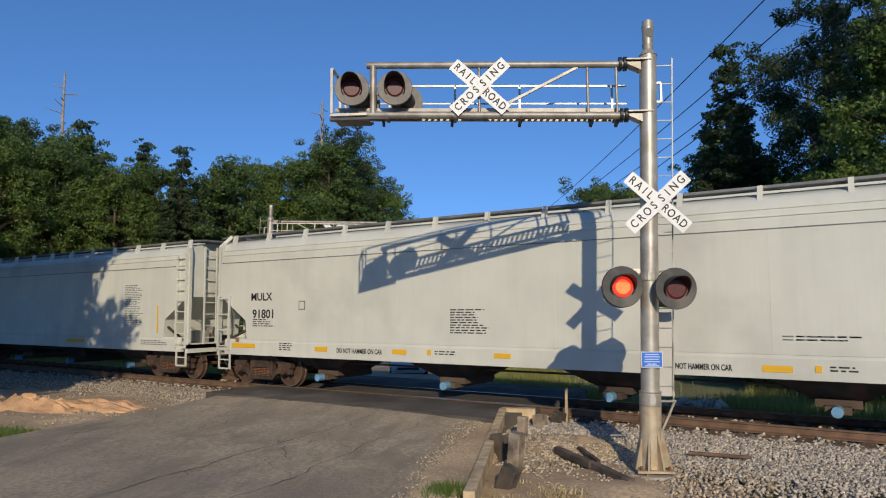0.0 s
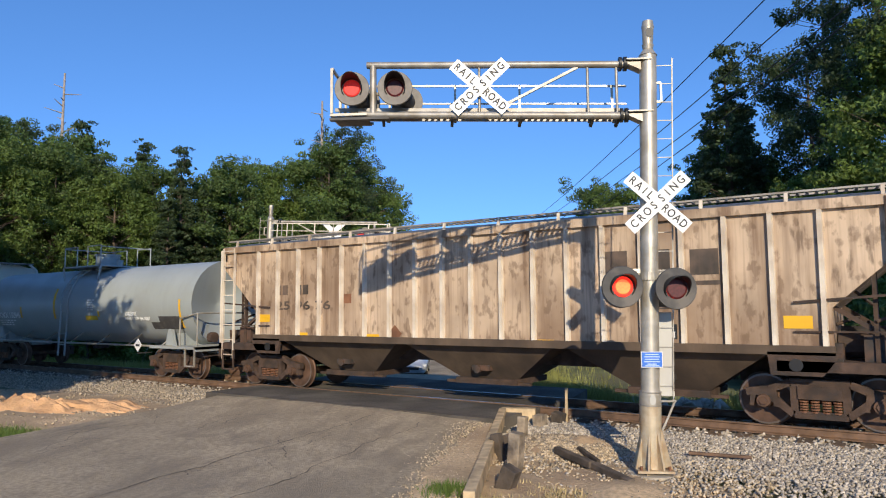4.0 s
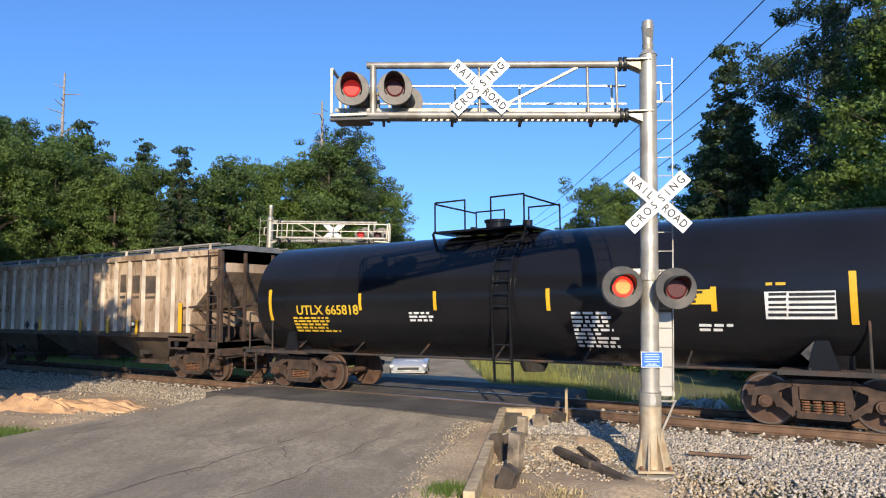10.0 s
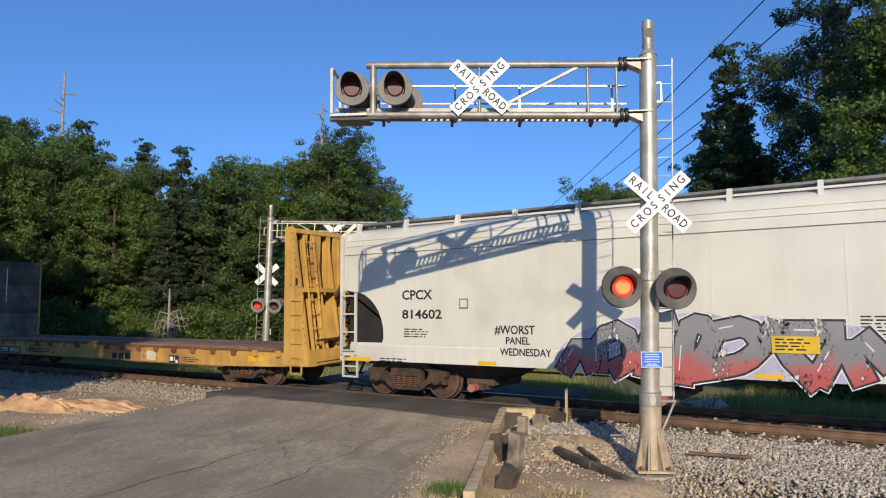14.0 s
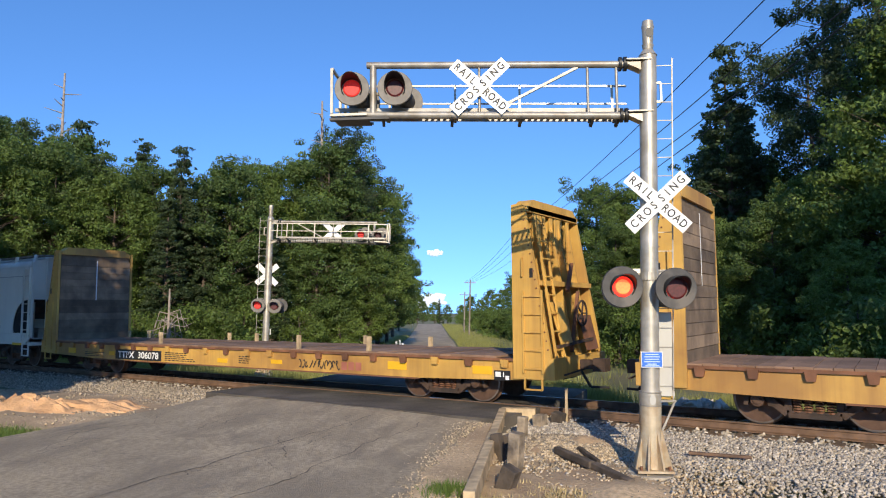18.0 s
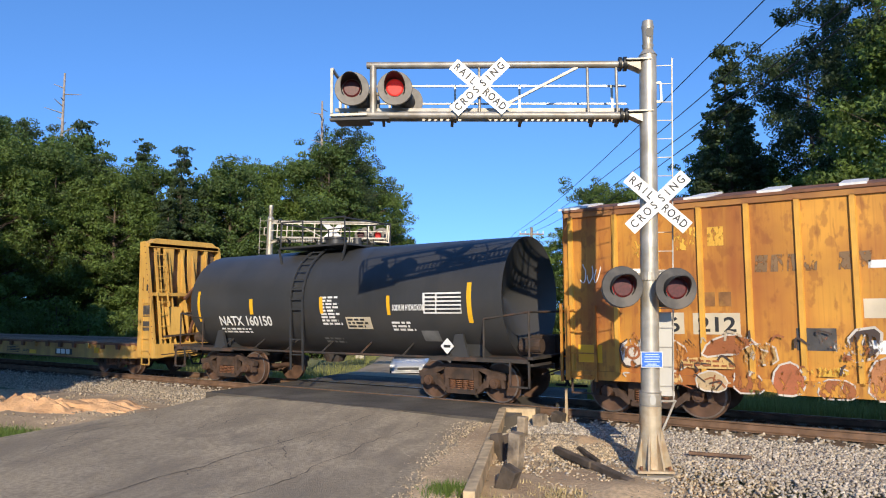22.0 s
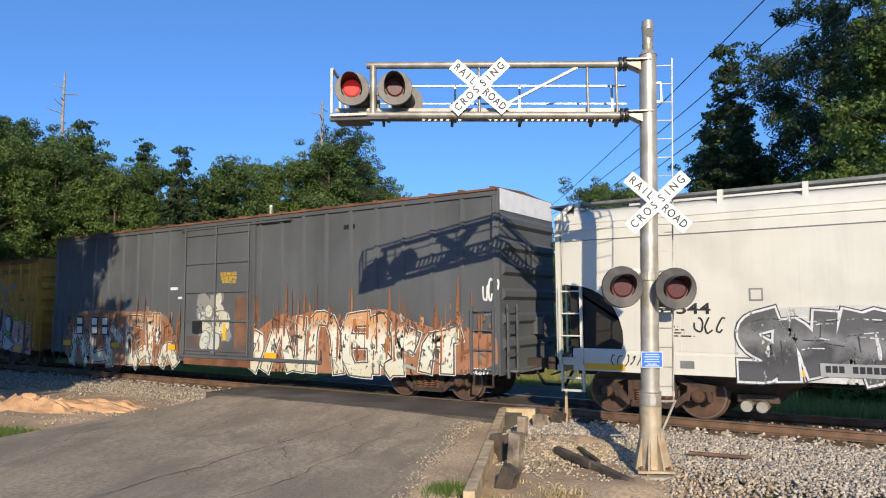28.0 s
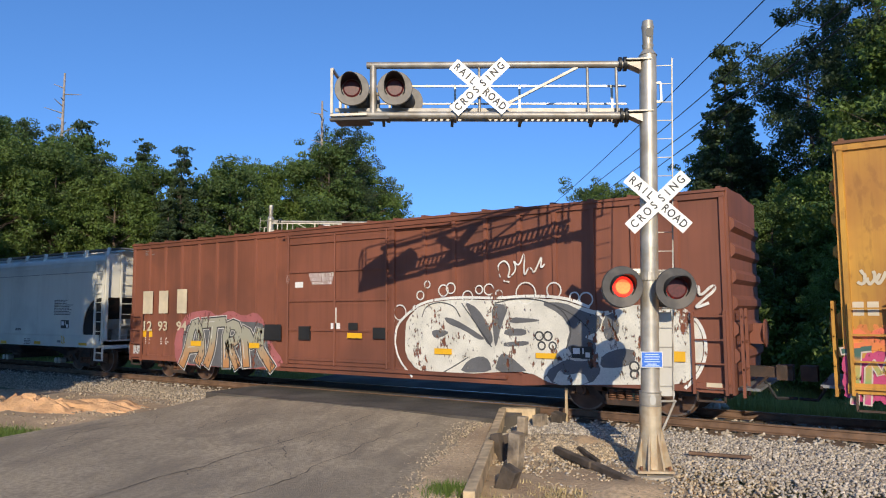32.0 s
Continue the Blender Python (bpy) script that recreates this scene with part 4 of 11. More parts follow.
# woods left of the far road, from the track to the hill
grow([
    ("oak1", -40, 60, 1.12), ("pine1", 20, 66, 0.98), ("oak3", 60, 64, 1.06), ("oak1", 120, 66, 1.02), ("cedar", 170, 58, 1.08), ("oak2", 228, 64, 0.98),
    ("oak3", 200, 56, 0.82), ("cedar", 318, 52, 0.98), ("oak1", 265, 58, 0.86), ("oak2", 365, 57, 0.92), ("cedar", 292, 50, 0.72), ("oak3", 450, 60, 0.98),
    ("oak1", 405, 54, 0.82), ("oak2", 525, 62, 1.16), ("pine2", 612, 60, 0.98), ("oak1", 580, 58, 1.02)])
grow([
    ("oak3", 640, 66, 1.06), ("cedar", 480, 52, 0.66), ("oak1", 668, 72, 0.95), ("oak2", 684, 84, 0.90), ("oak3", 640, 58, 0.62), ("oak1", 560, 56, 0.64),
    ("oak1", 90, 58, 0.86), ("cedar", 248, 60, 1.12), ("cedar", 398, 60, 1.08), ("cedar", 138, 66, 1.28), ("pine1", 470, 66, 0.80), ("cedar", 440, 56, 0.86),
    ("cedar", 360, 52, 0.8), ("pine2", 592, 61, 0.9), ("oak3", -10, 56, 0.90), ("oak2", 150, 74, 1.0)])
# trees along the far road
grow([
    ("oak1", 694, 110, 0.95), ("oak2", 705, 150, 0.85), ("oak3", 706, 230, 0.9), ("oak1", 738, 250, 0.62), ("oak3", 748, 270, 0.55), ("oak2", 768, 310, 0.72),
    ("cedar", 777, 310, 0.75), ("oak3", 791, 290, 0.5)])
# woods right of the far road
grow([
    ("oak2", 1010, 66, 0.84), ("oak1", 1058, 62, 0.82), ("oak3", 1105, 58, 0.8), ("oak2", 1150, 50, 0.66), ("oak1", 1292, 54, 0.92), ("cedar", 1232, 56, 0.84),
    ("oak1", 1345, 48, 0.74), ("oak3", 1210, 42, 0.52), ("oak2", 1420, 40, 0.66), ("oak2", 1530, 36, 0.68), ("pine2", 1455, 46, 0.92, 1.05), ("cedar", 1302, 46, 1.3),
    ("cedar", 1268, 48, 1.1), ("cedar", 1330, 50, 1.12), ("oak2", 1435, 38, 0.72), ("oak2", 1570, 33, 0.7), ("oak2", 1130, 47, 0.62), ("pine1", 1490, 40, 1.0, 1.08)])
grow([
    ("pine2", 1600, 36, 1.0, 1.08), ("oak1", 1480, 46, 0.7), ("oak3", 1640, 34, 0.9), ("oak1", 1090, 46, 0.5), ("oak1", 960, 100, 0.76), ("oak3", 932, 120, 0.70),
    ("oak1", 912, 140, 0.66), ("oak2", 890, 165, 0.66), ("oak3", 868, 190, 0.6), ("oak2", 850, 220, 0.58), ("oak1", 832, 280, 0.66), ("oak2", 815, 310, 0.62),
    ("oak1", 1370, 34, 0.46), ("oak3", 1290, 36, 0.44), ("oak2", 1500, 30, 0.42), ("oak1", 1180, 44, 0.44)])
for i in range(43):
    px = -60 + i * 17
    x, y = from_eye(px, np.interp(px, [-60, 300, 700], [52, 46, 60]) + rng.uniform(-3, 3))
    plant(rng.choice(["shrub1", "shrub2"]), x, y, rng.uniform(0.7, 1.25), rng.uniform(0, 360))
for i in range(44):
    px = 960 + i * 15
    x, y = from_eye(px, np.interp(px, [960, 1100, 1300, 1620], [62, 44, 34, 27]) + rng.uniform(-2.5, 2.5))
    if not 1195 < px < 1335:
        plant(rng.choice(["shrub1", "shrub2", "shrub1"]), x, y, rng.uniform(0.6, 1.2), rng.uniform(0, 360))
for i in range(40):
    px = 812 + i * 4.2
    x, y = from_eye(px, np.interp(px, [800, 850, 960], [260, 130, 64]) + rng.uniform(-6, 6))
    plant(rng.choice(["shrub1", "shrub2"]), x + 1, y, rng.uniform(0.8, 1.5), rng.uniform(0, 360))
# trees out of view: those across the road shade the train, others are added
for x, y, sc in [(-18.6, -17.2, 0.94), (-20.5, -17.8, 0.93), (-23.5, -17.4, 0.95), (-26.5, -17.8, 0.93), (-30, -17.4, 0.95), (-34, -17.8, 0.95), (-38, -17.4, 0.95), (-43, -17.8, 0.95), (-48, -17.5, 1.0),
                 # unseen trees at y -8 to -11 are added to hold sky light off the train
                 (-19.8, -19.2, 1.0), (-33.5, -11, 1.0), (-37.5, -9, 1.0), (-41.5, -11, 1.1), (-46, -8.5, 1.1), (-51, -9.5, 1.15), (-56, -8, 1.15), (-22, -19.5, 1.02), (-25, -20.2, 1.25), (-28.2, -20.5, 1.32), (-32, -20.3, 1.35), (-36, -20.5, 1.35), (-40.5, -20.4, 1.35), (-46, -21, 1.35),
                 # unseen trees added at the right to darken the foot of the woods
                 (18, -8, 1.32), (22.5, -7, 1.35), (27, -8.5, 1.3), (31.5, -7, 1.25), (36, -8.5, 1.2), (24, -12, 1.2), (34, -12, 1.25), (41, -9, 1.2)]:
    plant("shade", x, y, sc, rng.uniform(0, 360))
for x, y, sc in [(-14.6, -17.8, 0.92), (-15.9, -18.4, 0.98), (-17.0, -17.2, 0.94)]:
    plant("shade_thin", x, y, sc, rng.uniform(0, 360))

# dead snags above the woods
for px, dist, h, seed in ((97, 66, 23.9, 3), (566, 59, 21.6, 4)):
    rr = random.Random(seed)
    x, y = from_eye(px, dist)
    snag = thing("dead_tree", "bare grey dead pine above the woods", "tree", "dead pines", at=pose(x, y, ground_height(x, y)))
    part("trunk", Shape().cyl((0, 0, -0.5), (0.1, 0, h * 0.6), 0.26, 0.16, 8).cyl((0.1, 0, h * 0.6), (0, 0.1, h), 0.16, 0.08, 8), M_dead, snag)
    for i in range(16):
        z = h * (0.62 + 0.37 * i / 16)
        a, ln = rr.uniform(0, 6.28), rr.uniform(0.4, 1.5)
        part("branch", Shape().cyl((0.06, 0.05, z), (ln * math.cos(a), ln * math.sin(a), z + rr.uniform(0.1, 0.5)), 0.06, 0.025, 5), M_dead, snag)
# pale fallen branches at the foot of the woods
x, y = from_eye(296, 44)
snag = thing("dead_tree", "pale dead branches at the wood's edge", "tree", at=pose(x, y, ground_height(x, y)))
rr = random.Random(9)
part("trunk", Shape().cyl((0.2, 0, -0.3), (0.25, 0, 4.6), 0.13, 0.05, 7), M_dead, snag)
for i in range(30):
    z0 = rr.uniform(0.8, 3.4)
    a, ln = rr.uniform(0, 6.28), rr.uniform(0.5, 1.9)
    mid = Vector((0.22 + 0.55 * ln * math.cos(a), 0.5 * ln * math.sin(a), z0 + rr.uniform(-0.5, 0.7)))
    end = mid + Vector((rr.uniform(0.1, 0.5) * ln * math.cos(a), 0.4 * ln * math.sin(a), rr.uniform(-1.9, 0.3)))
    part("branch", Shape().cyl((0.22, 0, z0), mid, 0.03, 0.022, 5).cyl(mid, end, 0.022, 0.008, 5), M_dead, snag)


# ---- grass ----
def grass(name, n, place, hmin, hmax, label, seed, material=None, lift=0.0):
    g = np.random.RandomState(seed)
    vs = np.zeros((n, 3, 3))
    for i in range(n):
        x, y = place(g)
        z = ground_height(x, y) + lift
        a, h = g.uniform(0, 6.28), g.uniform(hmin, hmax)
        w = 0.010 + 0.012 * h
        lx, ly = g.normal(0, 0.22 * h, 2)
        vs[i] = ((x - w * math.cos(a), y - w * math.sin(a), z - 0.03), (x + w * math.cos(a), y + w * math.sin(a), z - 0.03), (x + lx, y + ly, z + h))
    return tagged(new(name, raw(name, vs.reshape(-1, 3), np.arange(3 * n).reshape(-1, 3), material or M_grass)), label, "grass", kind="stuff")


def beyond_track(g):
    x = g.uniform(-9.5, 8)
    y = 4 + abs(g.normal(0, 8))
    return (x - max(0, (y - 2.5) * 0.62), y) if x < -5 else (x, y)


def beyond_left(g):
    y = 3.4 + abs(g.normal(0, 5))
    return -17.5 - (y - 2.5) * 0.7 - abs(g.normal(0, 16)), y


def verge_right(g):
    y = g.uniform(8, 170)
    return road_edges(y)[1] + 0.4 + abs(g.normal(0, 4)), y


def verge_left(g):
    y = g.uniform(14, 80)
    return road_edges(y)[0] - 0.3 - abs(g.normal(0, 1.6)), y


grass("grass", 46000, beyond_track, 0.2, 0.62, "tall dry green grass beyond the track", 31)
grass("grass", 16000, beyond_left, 0.15, 0.5, "tall grass between the track and the woods", 32)
grass("grass", 22000, verge_right, 0.2, 0.7, "grass verge along the far road", 33)
grass("grass", 5000, verge_left, 0.15, 0.4, "grass verge along the far road", 34)
grass("grass", 2600, lambda g: (-4.2 + g.uniform(-0.9, 0.9), -6.7 + g.uniform(-1.0, 0.8)), 0.02, 0.09, "dry straw and litter on the bank", 37, M_straw, 0.08)
grass("grass", 1500, lambda g: (-5.05 + g.normal(0, 0.13), -6.95 + g.normal(0, 0.16)), 0.04, 0.16, "small green weeds at the road edge", 35, M_leaf_d, 0.1)
grass("grass", 1600, lambda g: (-15.5 + g.normal(0, 0.5), -7.6 + g.normal(0, 0.25)), 0.03, 0.13, "short green grass at the road edge", 36, M_leaf_d)

# ---- utility poles, wires, markers, far things ----
def utility_pole(px, dist, h, lean, label):
    x, y = from_eye(px, dist)
    p = thing("utility_pole", label, "utility pole", "poles along the road", at=pose(x, y, ground_height(x, y), 0, lean, 0))
    part("pole", Shape().cyl((0, 0, -0.5), (0, 0, h), 0.16, 0.11, 10), M_pole_wood, p, smooth=True)
    part("crossarm", Shape().bar((-0.9, -0.4, h - 0.55), (0.9, 0.4, h - 0.55), 0.1, 0.12), M_pole_wood, p)
    for k in (-0.85, -0.45, 0.45, 0.85):
        part("insulator", Shape().cyl((k, k * 0.44, h - 0.49), (k, k * 0.44, h - 0.3), 0.05, 0.03, 8), M_white, p)
    return Vector((x, y, ground_height(x, y) + h))


tip = utility_pole(933, 56, 10.3, 2.6, "wooden utility pole with crossarm and transformer")
x, y = from_eye(940, 56)
part("transformer", Shape().cyl((0.35, -0.2, 7.6), (0.35, -0.2, 8.3), 0.17, n=14), M_white, bpy.data.objects["utility_pole"], "grey transformer can")
tip2 = utility_pole(829, 118, 9.6, 2, "wooden utility pole further along the road")
tip3 = utility_pole(820, 135, 8.0, 2, "plain wooden pole further along the road")
near_ends = [EYE + Vector(q) for q in [(-0.38, 14.00, 7.08), (-0.43, 13.99, 6.05), (-0.46, 13.99, 5.37), (-0.48, 13.99, 5.08)]]
for (k, dz), near_end in zip(((-0.9, 0.0), (-0.3, 0.1), (0.4, 0.0), (0.9, -0.6)), near_ends):
    rings = []
    for a, b in ((tip2 + Vector((k * 0.9, 0, -0.4)), tip + Vector((k, k * 0.4, -0.4 + dz))), (tip + Vector((k, k * 0.4, -0.4 + dz)), near_end)):
        across = (b - a).cross(Vector((0, 0, 1))).normalized()
        for i in range(17):
            c = a.lerp(b, i / 16) - Vector((0, 0, 0.5 * (1 - (i / 8 - 1) ** 2)))
            rings.append([tuple(c + (across * math.cos(q) + Vector((0, 0, 1)) * math.sin(q)) * 0.014) for q in np.linspace(0, 2 * math.pi, 5, endpoint=False)])
    tagged(part("power_line", Shape().loft(rings), M_cable), "thin black overhead power line", "cable", "overhead lines")
for px, dist, h in ((701, 62, 0.9), (707, 64, 0.9), (712, 58, 0.8)):
    x, y = from_eye(px, dist)
    tagged(part("marker_post", Shape().box(-0.06, -0.06, -0.2, 0.06, 0.06, h), M_white, at=pose(x, y, ground_height(x, y))), "short white marker post in the verge", "post", "verge markers")
x, y = from_eye(638, 50)
tagged(part("equipment_box", Shape().box(-0.3, -0.25, -0.3, 0.3, 0.25, 0.55).box(-0.34, -0.29, 0.55, 0.34, 0.29, 0.62), M_galv, at=pose(x, y, ground_height(x, y), 0, 0, 30)), "small grey equipment box in the grass", "equipment box")
x, y = from_eye(729, 120)
sign = thing("road_sign", "round white road sign at the verge", "road sign", at=pose(x, y, ground_height(x, y), 0, 0, 33))
part("post", Shape().box(-0.04, -0.04, -0.3, 0.04, 0.04, 2.2), M_galv, sign)
part("plate", Shape().cyl((0, -0.05, 2.4), (0, -0.07, 2.4), 0.42, n=20), M_white, sign)
x, y = from_eye(921, 58)
sign = thing("street_name_sign", "small green street-name sign on a thin post", "road sign", at=pose(x, y, ground_height(x, y), 0, 0, 33))
part("post", Shape().cyl((0, 0, -0.3), (0, 0, 2.0), 0.03), M_galv, sign)
part("plate", Shape().box(-0.3, -0.02, 1.9, 0.3, -0.005, 2.08), M_galv, sign)

# low clouds above the far road
g = np.random.RandomState(77)
for px, py_deg, w in ((762, 0.7, 40), (770, 4.6, 22), (740, 0.2, 34)):
    th = radians(33.42) - math.atan((px - 784) / 1213.6)
    d = 1900
    c = Vector((-math.sin(th) * d, EYE.y + math.cos(th) * d, 2 + math.tan(radians(py_deg)) * d))
    s = Shape()
    for k in range(60):
        o = Vector((g.uniform(-1, 1) * w, g.uniform(-0.4, 0.4) * w, g.uniform(-0.3, 0.55) * w * 0.7))
        r = w * g.uniform(0.1, 0.3) * (1.25 - 0.6 * abs(o.x) / w)
        rings = []
        for j in range(1, 8):
            a = math.pi * j / 8
            rings.append([tuple(c + o + Vector((r * math.sin(a) * math.cos(b), r * math.sin(a) * math.sin(b), r * 0.7 * math.cos(a)))) for b in np.linspace(0, 2 * math.pi, 12, endpoint=False)])
        s.loft(rings)
    tagged(part("cloud", s, M_cloud, smooth=True), "small white cloud low over the road", "cloud", "clouds", "backdrop")

# ---- the car that waits beyond the crossing ----
def waiting_car():
    x, y = from_eye(726, 33)
    car = thing("car", "silver car waiting at the crossing, nose to the track", "car", at=pose(x, y, road_height(y) - 0.02, 0, 0, 33 + 180) @ Matrix.Diagonal((0.95, 0.95, 0.86, 1)))
    # y points to the nose
    def ring(y, w, z0, z1, rd=0.12):
        return [(-w + rd, y, z0), (w - rd, y, z0), (w, y, z0 + rd), (w, y, z1 - rd), (w - rd, y, z1), (-w + rd, y, z1), (-w, y, z1 - rd), (-w, y, z0 + rd)]
    body = part("body", Shape().loft([ring(-2.25, 0.8, 0.35, 0.9), ring(-1.9, 0.88, 0.25, 0.98), ring(0.6, 0.9, 0.22, 0.95), ring(1.6, 0.88, 0.22, 0.82), ring(2.1, 0.82, 0.25, 0.72), ring(2.25, 0.7, 0.32, 0.6)]), M_silver, car, smooth=True)
    cabin = part("cabin", Shape().loft([ring(-1.7, 0.74, 0.93, 1.0, 0.02), ring(-1.0, 0.62, 0.93, 1.42, 0.08), ring(0.1, 0.62, 0.93, 1.44, 0.08), ring(0.95, 0.76, 0.9, 0.96, 0.02)]), M_glass, car, "dark glazed cabin", smooth=True)
    part("roof", Shape().box(-0.56, -1.0, 1.42, 0.56, 0.15, 1.46), M_silver, cabin)
    for sx in (-1, 1):
        part("headlight", Shape().box(sx * 0.72 - 0.14, 2.0, 0.55, sx * 0.72 + 0.14, 2.16, 0.68), M_white, body, "clear headlight")
        for wy in (-1.35, 1.4):
            wheel = part("wheel", Shape().cyl((sx * 0.72, wy, 0.31), (sx * 0.9, wy, 0.31), 0.31, n=20), M_rubber, car, "black tyre", smooth=True)
            part("rim", Shape().cyl((sx * 0.89, wy, 0.31), (sx * 0.91, wy, 0.31), 0.2, n=16), M_galv, wheel)
    part("grille", Shape().box(-0.5, 2.2, 0.42, 0.5, 2.27, 0.55), M_black, body)
    part("bumper", Shape().box(-0.78, 2.1, 0.27, 0.78, 2.25, 0.38), M_silver, body)
    part("plate", Shape().box(-0.15, 2.26, 0.36, 0.15, 2.28, 0.42), M_white, body)
    return car


waiting_car()


# ---- the train: every car's x runs along the track, its visible side is y < 0, z up from the rail ----
SPEED = 8.95
TRAIN, WHEELS = [], []
FACE = 1.47

wheel_shape = Shape().cyl((0, -0.98, 0), (0, 0.98, 0), 0.075, n=12)
for sy in (-1, 1):
    wheel_shape.loft([ring_of(0.30, 0, 28, sy * 0.83), ring_of(0.42, 0, 28, sy * 0.835), ring_of(0.455, 0, 28, sy * 0.83), ring_of(0.46, 0, 28, sy * 0.72), ring_of(0.49, 0, 28, sy * 0.70), ring_of(0.49, 0, 28, sy * 0.68), ring_of(0.40, 0, 28, sy * 0.69)])
    wheel_shape.cyl((0, sy * 0.80, 0), (0, sy * 0.90, 0), 0.17, 0.11, n=16)
WHEEL_MESH = mesh_of("wheelset", wheel_shape, M_wheel, True)
WHEEL_MESH.materials.append(M_tread)
for poly in WHEEL_MESH.polygons:
    c = poly.center
    if abs(c.y) > 0.8 and 0.405 < math.hypot(c.x, c.z) < 0.46:
        poly.material_index = 1
frame_shape = Shape()
for sy in (-1, 1):
    y_ = sy * 1.03
    for pts, w in (([(-1.18, 0.60), (-0.80, 0.66), (-0.46, 0.80), (0.46, 0.80), (0.80, 0.66), (1.18, 0.60)], 0.13), ([(-0.80, 0.56), (-0.42, 0.25), (0.42, 0.25), (0.80, 0.56)], 0.12)):
        for (xa, za), (xb, zb) in zip(pts, pts[1:]):
            frame_shape.bar((xa, y_, za), (xb, y_, zb), 0.15, w)
    for xa in (-0.40, 0.40):
        frame_shape.box(xa - 0.06, y_ - 0.07, 0.25, xa + 0.06, y_ + 0.07, 0.8)
    for xa in (-0.89, 0.89):
        frame_shape.prism([(xa - 0.24, 0.36), (xa - 0.2, 0.66), (xa + 0.2, 0.66), (xa + 0.24, 0.36), (xa + 0.17, 0.36), (xa + 0.13, 0.55), (xa - 0.13, 0.55), (xa - 0.17, 0.36)], "y", y_ - 0.08, y_ + 0.08)
    frame_shape.box(-0.34, y_ - 0.1, 0.52, 0.34, y_ + 0.1, 0.74)
    frame_shape.box(-0.40, y_ - 0.1, 0.19, 0.40, y_ + 0.1, 0.27)
frame_shape.box(-0.2, -1.0, 0.5, 0.2, 1.0, 0.74).box(-0.4, -0.5, 0.62, 0.4, 0.5, 0.86)
frame_shape.bar((-0.45, -0.8, 0.4), (-0.45, 0.8, 0.4), 0.1).bar((0.45, -0.8, 0.4), (0.45, 0.8, 0.4), 0.1)
FRAME_MESH = mesh_of("side_frame", frame_shape, M_truck)
spring_shape = Shape()
for j in range(5):
    spring_shape.cyl((0, 0, 0.29 + j * 0.045), (0, 0, 0.315 + j * 0.045), 0.075, n=8)
SPRING_MESH = mesh_of("spring", spring_shape, M_rusty)
CAP_MESH = mesh_of("bearing_cap", Shape().cyl((0, 0.03, 0.46), (0, -0.14, 0.46), 0.13, 0.11, n=14).cyl((0, -0.14, 0.46), (0, -0.165, 0.46), 0.07, n=6), M_wheel, True)


def rail_car(name, label, category, x0, x1, color_under=None):
    """A car whose body reaches from x0 to x1 at 20 s."""
    car = thing(name, label, category, "cars of the freight train")
    TRAIN.append((car, (x0 + x1) / 2))
    return car, x1 - x0


def trucks(car, half):
    for sx in (-1, 1):
        t = piece("truck", FRAME_MESH, car, pose(sx * half, 0, 0))
        tagged(t, "rusty two-axle truck with coil springs")
        for k in range(4):
            piece("spring", SPRING_MESH, t, pose(-0.26 + k * 0.175, -1.05, 0))
        for wx in (-0.89, 0.89):
            piece("bearing_cap", CAP_MESH, t, pose(wx, -1.03, 0))
        for k, wx in enumerate((-0.89, 0.89)):
            w = piece("wheelset", WHEEL_MESH, t, pose(wx, 0, 0.46))
            WHEELS.append((w, k))


def couplers(car, half, material=None):
    for sx in (-1, 1):
        c = part("coupler", Shape().box(sx * half - 0.3, -0.12, 0.78, sx * (half + 0.42), 0.12, 0.98).box(sx * (half + 0.3), -0.17, 0.74, sx * (half + 0.58), 0.17, 1.02), material or M_truck, car, "steel knuckle coupler")
        part("air_hose", Shape().cyl((sx * (half + 0.1), -0.32, 0.75), (sx * (half + 0.3), -0.30, 0.42), 0.03, n=6).cyl((sx * (half + 0.3), -0.30, 0.42), (sx * (half + 0.62), -0.05, 0.40), 0.03, n=6), M_rubber, c)
        part("cut_lever", Shape().bar((sx * (half + 0.15), -1.35, 0.75), (sx * (half + 0.15), -0.2, 0.8), 0.03), M_truck, c)


def ladder(car, x, z0, z1, n, material, width=0.5, y=-FACE - 0.07, name="ladder"):
    l = part(name, Shape().box(x - width / 2 - 0.025, y - 0.03, z0, x - width / 2 + 0.025, y + 0.03, z1).box(x + width / 2 - 0.025, y - 0.03, z0, x + width / 2 + 0.025, y + 0.03, z1), material, car)
    for i in range(n):
        z = z0 + 0.12 + (z1 - z0 - 0.2) * i / max(1, n - 1)
        part("rung", Shape().bar((x - width / 2, y - 0.02, z), (x + width / 2, y - 0.02, z), 0.028), material, l)
    return l


def marks(car, pattern, x, z, h, material, y=-FACE, w=None, slant=0.0):
    """Lettering as plain blocks: one for each sign of the pattern, none for a blank; x is the left end, z the base line."""
    w = w or h * 0.62
    for i, ch in enumerate(pattern):
        if ch != " ":
            xa = x + i * w * 1.3
            part("marking", Shape().prism([(xa, z), (xa + w, z), (xa + w + slant * h, z + h), (xa + slant * h, z + h)], "y", y - 0.006, y + 0.002), material, car)


def small_print(car, x, z, w, rows, material, y=-FACE, h=0.045, seed=1):
    rr = random.Random(seed)
    s = Shape()
    for k in range(rows):
        xx, end = x, x + w * rr.uniform(0.6, 1.0)
        while xx < end:
            ln = rr.uniform(0.06, 0.2)
            s.box(xx, y - 0.005, z - k * h * 2.3 - h, min(xx + ln, end), y + 0.002, z - k * h * 2.3)
            xx += ln + 0.045
    return part("small_print", s, material, car)


